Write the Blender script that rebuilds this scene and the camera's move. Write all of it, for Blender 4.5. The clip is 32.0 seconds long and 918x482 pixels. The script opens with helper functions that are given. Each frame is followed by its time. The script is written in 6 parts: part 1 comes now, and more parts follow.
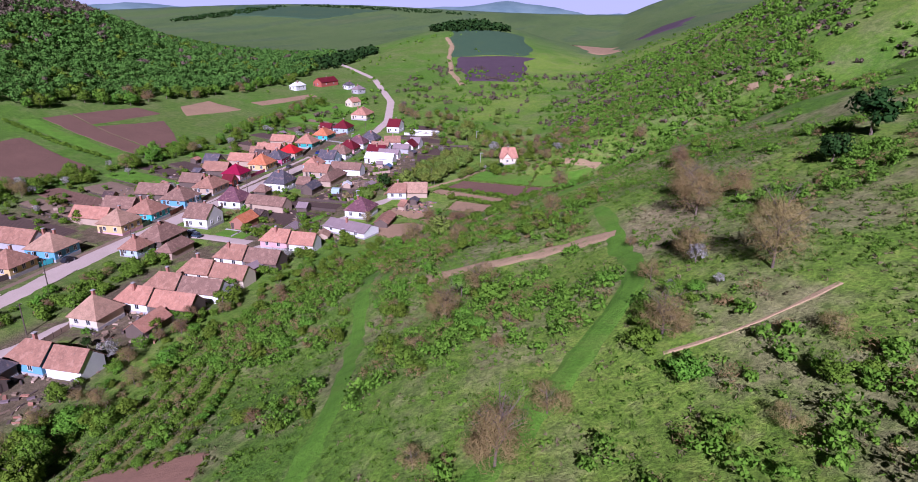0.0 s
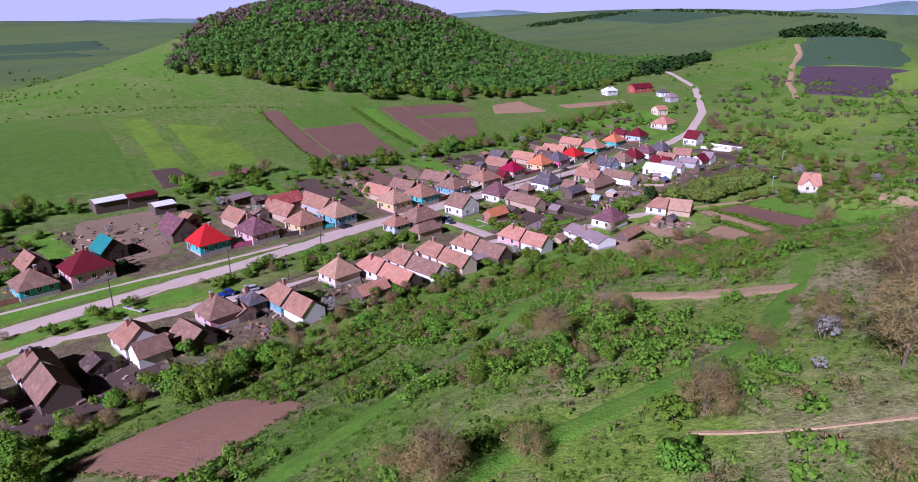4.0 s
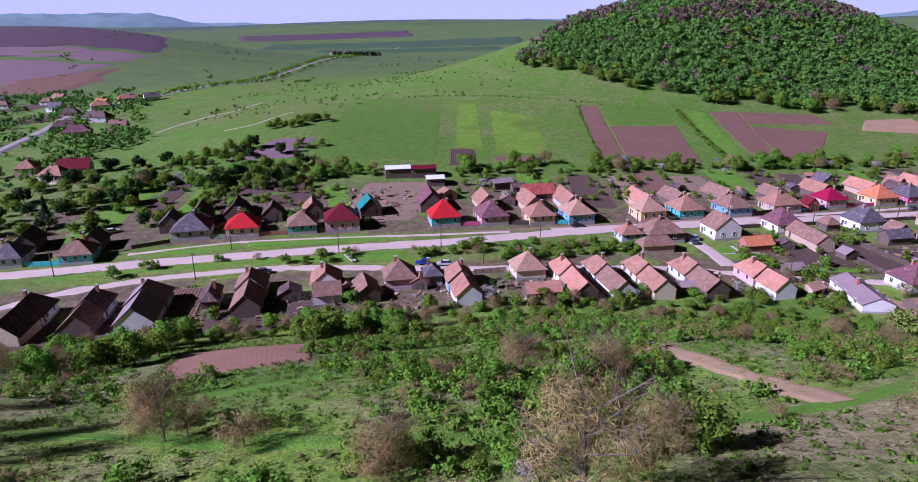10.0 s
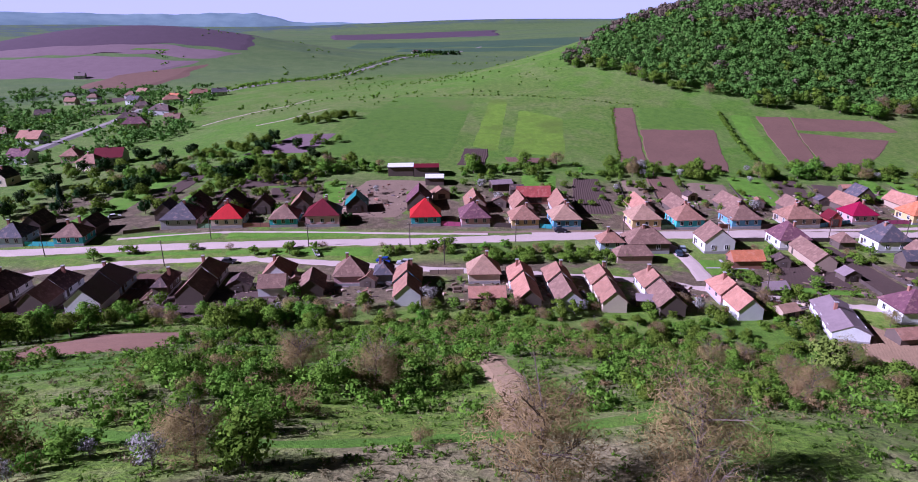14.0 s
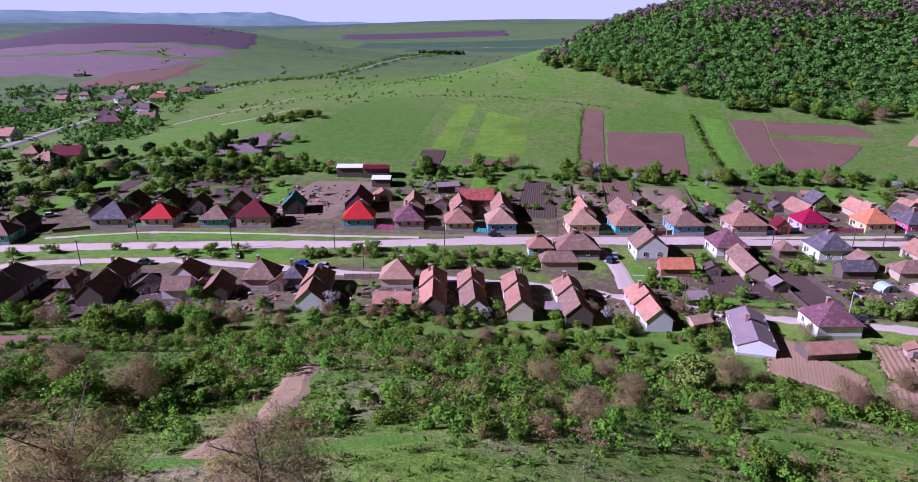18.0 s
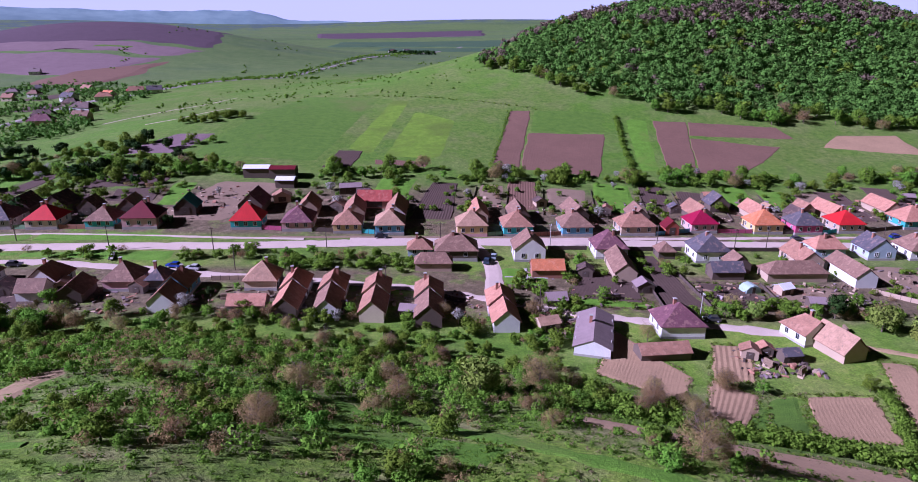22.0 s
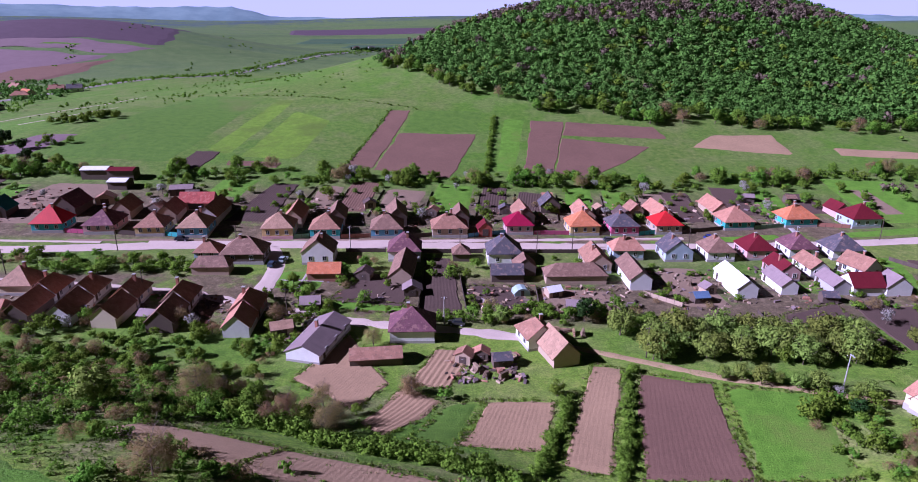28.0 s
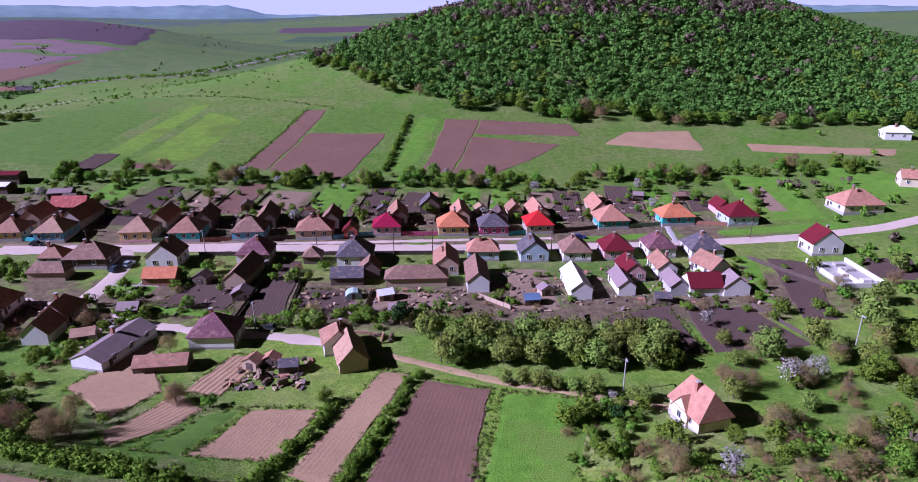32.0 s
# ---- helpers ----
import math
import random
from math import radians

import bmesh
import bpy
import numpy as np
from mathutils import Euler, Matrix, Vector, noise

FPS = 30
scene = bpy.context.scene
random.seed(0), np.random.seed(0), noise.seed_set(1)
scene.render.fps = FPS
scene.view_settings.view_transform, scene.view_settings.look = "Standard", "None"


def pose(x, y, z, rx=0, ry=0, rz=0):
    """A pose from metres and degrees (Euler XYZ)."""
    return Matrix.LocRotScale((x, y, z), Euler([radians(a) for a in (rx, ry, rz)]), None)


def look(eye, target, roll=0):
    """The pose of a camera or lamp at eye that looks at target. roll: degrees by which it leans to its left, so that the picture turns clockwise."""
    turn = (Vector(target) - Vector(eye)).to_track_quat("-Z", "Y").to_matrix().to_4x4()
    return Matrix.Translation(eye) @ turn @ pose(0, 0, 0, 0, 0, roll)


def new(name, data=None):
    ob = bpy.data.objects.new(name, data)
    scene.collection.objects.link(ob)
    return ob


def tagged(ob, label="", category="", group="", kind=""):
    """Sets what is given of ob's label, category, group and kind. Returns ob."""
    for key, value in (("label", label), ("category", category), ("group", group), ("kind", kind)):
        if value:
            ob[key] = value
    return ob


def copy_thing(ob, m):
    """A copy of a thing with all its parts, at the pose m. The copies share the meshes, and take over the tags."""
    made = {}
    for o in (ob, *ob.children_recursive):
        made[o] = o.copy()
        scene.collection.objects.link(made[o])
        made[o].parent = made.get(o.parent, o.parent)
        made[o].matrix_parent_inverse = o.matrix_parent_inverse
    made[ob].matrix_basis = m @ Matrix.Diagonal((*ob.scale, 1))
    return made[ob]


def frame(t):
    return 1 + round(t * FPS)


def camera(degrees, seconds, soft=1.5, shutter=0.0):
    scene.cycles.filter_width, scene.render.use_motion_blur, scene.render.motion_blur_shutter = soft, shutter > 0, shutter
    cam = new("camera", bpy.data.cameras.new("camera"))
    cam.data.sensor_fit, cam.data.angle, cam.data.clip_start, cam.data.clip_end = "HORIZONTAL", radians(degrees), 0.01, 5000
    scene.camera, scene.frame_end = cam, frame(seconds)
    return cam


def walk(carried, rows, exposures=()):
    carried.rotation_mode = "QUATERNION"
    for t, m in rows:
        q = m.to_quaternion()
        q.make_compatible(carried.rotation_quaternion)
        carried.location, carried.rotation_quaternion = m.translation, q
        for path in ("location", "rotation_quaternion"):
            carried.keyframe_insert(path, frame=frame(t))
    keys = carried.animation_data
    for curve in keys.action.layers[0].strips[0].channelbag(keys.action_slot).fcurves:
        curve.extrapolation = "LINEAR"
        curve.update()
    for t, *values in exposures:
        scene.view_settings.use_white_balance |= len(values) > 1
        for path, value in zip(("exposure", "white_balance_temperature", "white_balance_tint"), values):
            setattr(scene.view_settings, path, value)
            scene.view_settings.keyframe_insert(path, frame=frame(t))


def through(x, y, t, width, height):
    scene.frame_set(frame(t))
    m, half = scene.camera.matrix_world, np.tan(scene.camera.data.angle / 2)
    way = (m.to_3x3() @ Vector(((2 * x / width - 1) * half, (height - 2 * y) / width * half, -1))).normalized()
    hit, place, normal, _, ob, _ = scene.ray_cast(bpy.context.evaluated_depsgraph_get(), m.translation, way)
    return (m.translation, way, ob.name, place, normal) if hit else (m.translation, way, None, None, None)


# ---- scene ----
cam = camera(71.62, 32.0, 0.9)
PATH = [
    (0.0, -116.21, 10.45, 65.68, 70.44, -0.25, -75.32),
    (1.5, -112.51, 2.73, 65.86, 70.62, -0.14, -65.05),
    (3.0, -107.23, -6.49, 66.08, 70.73, 0.18, -53.24),
    (6.0, -88.04, -20.87, 65.35, 70.90, 0.18, -31.51),
    (7.0, -81.03, -24.33, 64.75, 70.88, 0.27, -24.08),
    (8.0, -73.45, -27.17, 64.46, 71.03, 0.29, -16.18),
    (9.0, -65.40, -29.39, 64.36, 71.06, 0.27, -13.73),
    (10.0, -57.01, -31.01, 64.35, 70.88, 0.23, -10.47),
    (11.0, -48.37, -32.05, 64.31, 70.91, 0.21, -6.62),
    (13.0, -30.82, -32.39, 63.68, 70.92, 0.32, -2.70),
    (14.5, -17.76, -32.76, 63.80, 70.86, 0.24, -1.92),
    (17.0, -2.20, -30.24, 63.72, 70.84, 0.05, -0.55),
    (19.0, 11.74, -29.11, 63.28, 70.96, -0.01, -0.81),
    (21.0, 27.59, -29.62, 63.55, 70.98, -0.18, -1.41),
    (23.0, 44.06, -30.82, 64.85, 70.71, -0.45, -2.12),
    (25.5, 68.50, -31.72, 65.51, 70.66, -0.60, -2.48),
    (28.0, 95.27, -31.39, 66.04, 70.56, -0.36, -2.44),
    (29.5, 113.29, -31.91, 66.99, 70.40, 0.00, -2.25),
    (31.0, 130.87, -31.89, 67.49, 70.24, 0.36, -1.99),
    (32.0, 141.67, -31.19, 67.23, 70.19, 0.32, -2.15),
]
walk(cam, [(t, pose(*p)) for t, *p in PATH], [(0.0, 0.69, 5180, 44), (6.0, 0.62, 5130, 46), (12.0, 0.81, 5010, 51), (20.0, 0.85, 4990, 53), (32.0, 0.83, 4990, 52)])

# ---- light ----
SUN_AZ, SUN_EL = 260.0, 33.0          # degrees clockwise from +y, and above the horizon
world = bpy.data.worlds.new("world")
scene.world = world
world.use_nodes = True
wn = world.node_tree
sky = wn.nodes.new("ShaderNodeTexSky")
sky.sky_type = "NISHITA"
sky.sun_disc = False
sky.sun_elevation, sky.sun_rotation = radians(SUN_EL), radians(SUN_AZ)
sky.dust_density, sky.air_density, sky.ozone_density = 1.6, 1.0, 1.5
wn.links.new(sky.outputs[0], wn.nodes["Background"].inputs[0])
wn.nodes["Background"].inputs[1].default_value = 0.0009
sun = new("sun", bpy.data.lights.new("sun", "SUN"))
sun.data.energy, sun.data.angle, sun.data.color = 5.0, radians(0.55), (1.0, 0.95, 0.88)
sd = Vector((math.sin(radians(SUN_AZ)) * math.cos(radians(SUN_EL)), math.cos(radians(SUN_AZ)) * math.cos(radians(SUN_EL)), math.sin(radians(SUN_EL))))
sun.matrix_world = look(sd * 300, (0, 0, 0))

# pale hazy sky low over the horizon, far behind the land
haze = bpy.data.materials.new("horizon sky")
haze.use_nodes = True
hn = haze.node_tree
hn.nodes.remove(hn.nodes["Principled BSDF"])
he = hn.nodes.new("ShaderNodeEmission")
he.inputs[0].default_value, he.inputs[1].default_value = (0.80, 0.83, 1.0, 1), 0.435
hn.links.new(he.outputs[0], hn.nodes["Material Output"].inputs[0])
ring = [(4650 * math.cos(a * math.pi / 48), 4650 * math.sin(a * math.pi / 48)) for a in range(96)]
bm = bmesh.new()
low = [bm.verts.new((x, y, -60)) for x, y in ring]
top = [bm.verts.new((x, y, 260)) for x, y in ring]
for i in range(96):
    bm.faces.new((low[i], top[i], top[(i + 1) % 96], low[(i + 1) % 96]))
hm = bpy.data.meshes.new("backdrop")
bm.to_mesh(hm)
bm.free()
hm.materials.append(haze)
hm.update()
tagged(new("backdrop", hm), "pale hazy lavender sky over the horizon", "sky", kind="structure")


# ---- materials ----
def node(tree, kind, **inputs):
    n = tree.nodes.new(kind)
    for k, v in inputs.items():
        n.inputs[k].default_value = v
    return n


def ramp(tree, fac, stops):
    r = tree.nodes.new("ShaderNodeValToRGB")
    el = r.color_ramp.elements
    while len(el) < len(stops):
        el.new(1.0)
    for e, (p, c) in zip(el, stops):
        e.position, e.color = p, (*c, 1)
    tree.links.new(fac, r.inputs[0])
    return r.outputs[0]


def mixc(tree, fac, a, b, mode="MIX"):
    m = tree.nodes.new("ShaderNodeMix")
    m.data_type, m.blend_type = "RGBA", mode
    for socket, v in ((m.inputs[0], fac), (m.inputs[6], a), (m.inputs[7], b)):
        if isinstance(v, (int, float)):
            socket.default_value = v
        elif isinstance(v, tuple):
            socket.default_value = (*v, 1)
        else:
            tree.links.new(v, socket)
    return m.outputs[2]


def math_(tree, op, a, b=0.0):
    m = tree.nodes.new("ShaderNodeMath")
    m.operation = op
    for socket, v in ((m.inputs[0], a), (m.inputs[1], b)):
        if isinstance(v, (int, float)):
            socket.default_value = v
        else:
            tree.links.new(v, socket)
    return m.outputs[0]


def noise_(tree, vec, scale, detail=4.0, rough=0.6):
    n = node(tree, "ShaderNodeTexNoise", Scale=scale, Detail=detail, Roughness=rough)
    tree.links.new(vec, n.inputs["Vector"])
    return n.outputs["Fac"]


def material(name, rough=0.85):
    m = bpy.data.materials.new(name)
    m.use_nodes = True
    t = m.node_tree
    b = t.nodes["Principled BSDF"]
    b.inputs["Roughness"].default_value = rough
    b.inputs["Specular IOR Level"].default_value = 0.25
    pos = t.nodes.new("ShaderNodeNewGeometry").outputs["Position"]
    return m, t, b, pos


def tone(t, col, k):
    """The colour brought down to the surface's real lightness."""
    return mixc(t, 1.0, col, (k, k, k), "MULTIPLY")


def bump(t, b, height, strength=0.5, distance=0.1):
    n = node(t, "ShaderNodeBump", Strength=strength, Distance=distance)
    t.links.new(height, n.inputs["Height"])
    t.links.new(n.outputs[0], b.inputs["Normal"])


def sc(c, k):
    return tuple(min(1.0, v * k) for v in c)


def surface(name, c, vary=0.25, big=0.25, fine=4.0, rough=0.85, relief=0.03, strength=0.5, rnd=0.0):
    """A plain surface with broad stains and fine grain."""
    m, t, b, pos = material(name, rough)
    n1, n2 = noise_(t, pos, big), noise_(t, pos, fine, 5)
    col = ramp(t, n1, [(0.3, sc(c, 1 - vary)), (0.7, sc(c, 1 + vary))])
    col = mixc(t, 0.5, col, ramp(t, n2, [(0.3, sc(c, 1 - vary)), (0.7, sc(c, 1 + vary))]))
    if rnd:
        info = t.nodes.new("ShaderNodeObjectInfo").outputs["Random"]
        hsv = node(t, "ShaderNodeHueSaturation")
        t.links.new(col, hsv.inputs["Color"])
        t.links.new(math_(t, "ADD", math_(t, "MULTIPLY", info, 2 * rnd), 1 - rnd), hsv.inputs["Value"])
        col = hsv.outputs[0]
    t.links.new(tone(t, col, 0.72), b.inputs["Base Color"])
    bump(t, b, n2, strength, relief)
    return m


def foliage(name, dark, light, rnd=0.35, through=0.12):
    m, t, b, pos = material(name, 0.95)
    b.inputs["Specular IOR Level"].default_value = 0.1
    isl = t.nodes.new("ShaderNodeNewGeometry").outputs["Random Per Island"]
    obj = t.nodes.new("ShaderNodeObjectInfo").outputs["Random"]
    col = ramp(t, isl, [(0.0, dark), (1.0, light)])
    hsv = node(t, "ShaderNodeHueSaturation")
    t.links.new(col, hsv.inputs["Color"])
    big = noise_(t, pos, 0.05, 2)
    v = math_(t, "ADD", math_(t, "MULTIPLY", obj, rnd), math_(t, "ADD", math_(t, "MULTIPLY", big, 0.5), 0.75 - rnd / 2))
    t.links.new(v, hsv.inputs["Value"])
    t.links.new(math_(t, "ADD", math_(t, "MULTIPLY", obj, 0.05), 0.475), hsv.inputs["Hue"])
    leaf = tone(t, hsv.outputs[0], 0.6)
    t.links.new(leaf, b.inputs["Base Color"])
    tr = t.nodes.new("ShaderNodeBsdfTranslucent")
    t.links.new(leaf, tr.inputs[0])
    mx = t.nodes.new("ShaderNodeMixShader")
    mx.inputs[0].default_value = through
    t.links.new(b.outputs[0], mx.inputs[1])
    t.links.new(tr.outputs[0], mx.inputs[2])
    t.links.new(mx.outputs[0], t.nodes["Material Output"].inputs[0])
    return m


def roofing(name, c, vary=0.3, metal=False):
    """Clay tiles in courses, or painted sheet metal, weathered in patches."""
    m, t, b, pos = material(name, 0.45 if metal else 0.8)
    uv = t.nodes.new("ShaderNodeTexCoord").outputs["UV"]
    br = node(t, "ShaderNodeTexBrick", Scale=1.0)
    br.inputs["Brick Width"].default_value = 0.5 if metal else 0.22
    br.inputs["Row Height"].default_value = 3.0 if metal else 0.30
    br.inputs["Mortar Size"].default_value = 0.02
    br.inputs["Color1"].default_value = (*sc(c, 1 - vary * 0.6), 1)
    br.inputs["Color2"].default_value = (*sc(c, 1 + vary * 0.6), 1)
    br.inputs["Mortar"].default_value = (*sc(c, 0.5), 1)
    t.links.new(uv, br.inputs["Vector"])
    n = noise_(t, pos, 0.6, 5)
    col = mixc(t, 0.55, br.outputs["Color"], ramp(t, n, [(0.32, sc(c, 1 - vary)), (0.68, sc(c, 1 + vary))]))
    if not metal:
        patch = noise_(t, pos, 0.9, 3)
        col = mixc(t, ramp(t, patch, [(0.56, (0, 0, 0)), (0.60, (0.75, 0.75, 0.75))]), col, mixc(t, 0.5, sc(c, 1.5), (0.36, 0.22, 0.16)))
        moss = noise_(t, pos, 1.7, 6)
        col = mixc(t, ramp(t, moss, [(0.58, (0, 0, 0)), (0.72, (0.6, 0.6, 0.6))]), col, sc((0.14, 0.12, 0.09), 1))
    t.links.new(tone(t, col, 0.68), b.inputs["Base Color"])
    bump(t, b, br.outputs["Fac"], -0.5, 0.04)
    return m


def earth(name, c, vary=0.25, weeds=0.0):
    m, t, b, pos = material(name, 0.95)
    n1, n2, n3 = noise_(t, pos, 0.09), noise_(t, pos, 0.8, 5), noise_(t, pos, 5.0, 4)
    col = mixc(t, 0.5, ramp(t, n1, [(0.3, sc(c, 1 - vary)), (0.7, sc(c, 1 + vary))]), ramp(t, n2, [(0.3, sc(c, 1 - vary)), (0.7, sc(c, 1 + vary))]))
    col = mixc(t, 0.35, col, ramp(t, n3, [(0.35, sc(c, 0.6)), (0.65, sc(c, 1.4))]))
    if weeds:                          # grass growing in from both sides
        col = mixc(t, ramp(t, noise_(t, pos, 0.55, 6, 0.7), [(weeds, (0, 0, 0)), (weeds + 0.1, (0.9, 0.9, 0.9))]), col, mixc(t, n2, (0.12, 0.22, 0.025), (0.30, 0.34, 0.08)))
    t.links.new(tone(t, col, 0.62), b.inputs["Base Color"])
    bump(t, b, n3, 0.6, 0.12)
    return m


def grass(name, a, b2, dry, dry_from=0.55, scale=0.02):
    m, t, b, pos = material(name, 0.9)
    n1, n2, n3 = noise_(t, pos, scale, 5, 0.65), noise_(t, pos, 0.35, 5), noise_(t, pos, 3.0, 4)
    col = ramp(t, n2, [(0.3, a), (0.7, b2)])
    col = mixc(t, ramp(t, n1, [(dry_from, (0, 0, 0)), (dry_from + 0.15, (1, 1, 1))]), col, mixc(t, n2, dry, sc(dry, 0.6)))
    col = mixc(t, 0.5, col, mixc(t, n3, (0, 0, 0), (1, 1, 1)), "OVERLAY")
    t.links.new(tone(t, col, 0.62), b.inputs["Base Color"])
    bump(t, b, n3, 0.8, 0.25)
    return m


def land_material():
    """Grassland: scrubby and straw-coloured on the southern slope, trodden earth among the houses, a patchwork of fields far off."""
    m, t, b, pos = material("valley ground", 0.92)
    sep = t.nodes.new("ShaderNodeSeparateXYZ")
    t.links.new(pos, sep.inputs[0])
    x, y = sep.outputs[0], sep.outputs[1]

    def ease(v, lo, hi):
        r = node(t, "ShaderNodeMapRange")
        r.interpolation_type = "SMOOTHSTEP"
        r.inputs["From Min"].default_value, r.inputs["From Max"].default_value = lo, hi
        t.links.new(v, r.inputs["Value"])
        return r.outputs[0]

    def times(*v):
        out = v[0]
        for w in v[1:]:
            out = math_(t, "MULTIPLY", out, w)
        return out

    n0, n1, n2, n3 = noise_(t, pos, 0.012, 5, 0.6), noise_(t, pos, 0.06, 6, 0.65), noise_(t, pos, 0.45, 6, 0.65), noise_(t, pos, 2.6, 5, 0.65)
    # grass colour lightened on the southern slope to offset its weak sun, darker northwards
    green = ramp(t, n2, [(0.28, (0.15, 0.275, 0.020)), (0.5, (0.25, 0.41, 0.038)), (0.72, (0.39, 0.48, 0.08))])
    green = mixc(t, ease(y, 120, 225), green, ramp(t, n2, [(0.28, (0.085, 0.185, 0.018)), (0.5, (0.16, 0.27, 0.034)), (0.72, (0.26, 0.34, 0.07))]))
    lush = ramp(t, n2, [(0.3, (0.09, 0.22, 0.013)), (0.7, (0.17, 0.35, 0.025))])
    green = mixc(t, ramp(t, n0, [(0.42, (0, 0, 0)), (0.6, (1, 1, 1))]), green, lush)
    straw = ramp(t, n2, [(0.3, (0.26, 0.22, 0.10)), (0.55, (0.46, 0.39, 0.20)), (0.75, (0.62, 0.53, 0.32))])
    south = times(ease(y, 92, 60), math_(t, "ADD", 0.35, math_(t, "MULTIPLY", ease(x, 120, 70), 0.65)))
    col = mixc(t, times(ramp(t, n1, [(0.47, (0, 0, 0)), (0.60, (1, 1, 1))]), math_(t, "ADD", math_(t, "MULTIPLY", south, 0.5), 0.20)), green, straw)
    bare = node(t, "ShaderNodeVectorMath")       # dry open shoulder of the slope
    bare.operation = "DISTANCE"
    bare.inputs[1].default_value = (-19, 3, 0)
    shoulder = t.nodes.new("ShaderNodeCombineXYZ")
    t.links.new(math_(t, "ADD", math_(t, "MULTIPLY", x, 0.5), -9.5), shoulder.inputs[0])
    t.links.new(y, shoulder.inputs[1])
    t.links.new(shoulder.outputs[0], bare.inputs[0])
    col = mixc(t, times(ease(bare.outputs["Value"], 9.5, 5.0), ramp(t, n1, [(0.34, (0, 0, 0)), (0.46, (1, 1, 1))]), 0.9), col, ramp(t, n2, [(0.3, (0.30, 0.26, 0.11)), (0.7, (0.60, 0.50, 0.27))]))
    earth_c = ramp(t, n2, [(0.3, (0.13, 0.085, 0.06)), (0.55, (0.24, 0.16, 0.11)), (0.75, (0.40, 0.29, 0.22))])
    among = times(ease(y, 100, 112), ease(y, 222, 196), ease(x, -175, -150), ease(x, 268, 235))
    lane = times(ease(y, 132, 138), ease(y, 163, 157))
    among = times(among, math_(t, "SUBTRACT", 1.0, math_(t, "MULTIPLY", lane, 0.75)))
    col = mixc(t, times(among, ramp(t, n1, [(0.36, (0, 0, 0)), (0.48, (1, 1, 1))]), 0.9), col, earth_c)
    # far pastures, in broad soft bands, their greens bluer to carry some haze
    mp = node(t, "ShaderNodeMapping")
    mp.inputs["Rotation"].default_value, mp.inputs["Scale"].default_value = (0, 0, 0.35), (0.25, 1.0, 0.0)
    t.links.new(pos, mp.inputs[0])
    band = noise_(t, mp.outputs[0], 0.006, 3, 0.5)
    fields = ramp(t, band, [(0.34, (0.085, 0.155, 0.06)), (0.42, (0.13, 0.22, 0.065)), (0.52, (0.16, 0.25, 0.075)), (0.58, (0.10, 0.18, 0.085)), (0.66, (0.17, 0.22, 0.095))])
    fields = mixc(t, 0.4, fields, ramp(t, n1, [(0.35, (0.08, 0.14, 0.05)), (0.65, (0.20, 0.27, 0.09))]))
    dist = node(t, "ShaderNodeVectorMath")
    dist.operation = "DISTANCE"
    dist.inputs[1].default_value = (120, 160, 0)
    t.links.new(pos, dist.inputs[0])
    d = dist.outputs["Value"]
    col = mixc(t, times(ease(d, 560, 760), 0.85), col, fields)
    # far woods, with distance haze put into their blue-grey colour
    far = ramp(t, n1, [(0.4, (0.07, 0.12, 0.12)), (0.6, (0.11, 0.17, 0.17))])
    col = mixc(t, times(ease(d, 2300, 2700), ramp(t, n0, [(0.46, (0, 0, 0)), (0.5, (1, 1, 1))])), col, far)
    fine = ramp(t, n3, [(0.3, (0.5, 0.5, 0.5)), (0.7, (1.35, 1.35, 1.35))])
    n4 = noise_(t, pos, 1.1, 5, 0.7)
    mottle = ramp(t, n4, [(0.34, (0.66, 0.70, 0.62)), (0.5, (1.05, 1.05, 1.05)), (0.7, (1.3, 1.3, 1.25))])
    col = mixc(t, math_(t, "ADD", 0.35, math_(t, "MULTIPLY", south, 0.65)), col, mottle, "MULTIPLY")
    col = mixc(t, 0.85, col, fine, "MULTIPLY")
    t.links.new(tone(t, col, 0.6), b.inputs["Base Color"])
    bump(t, b, n3, 0.9, 0.3)
    return m


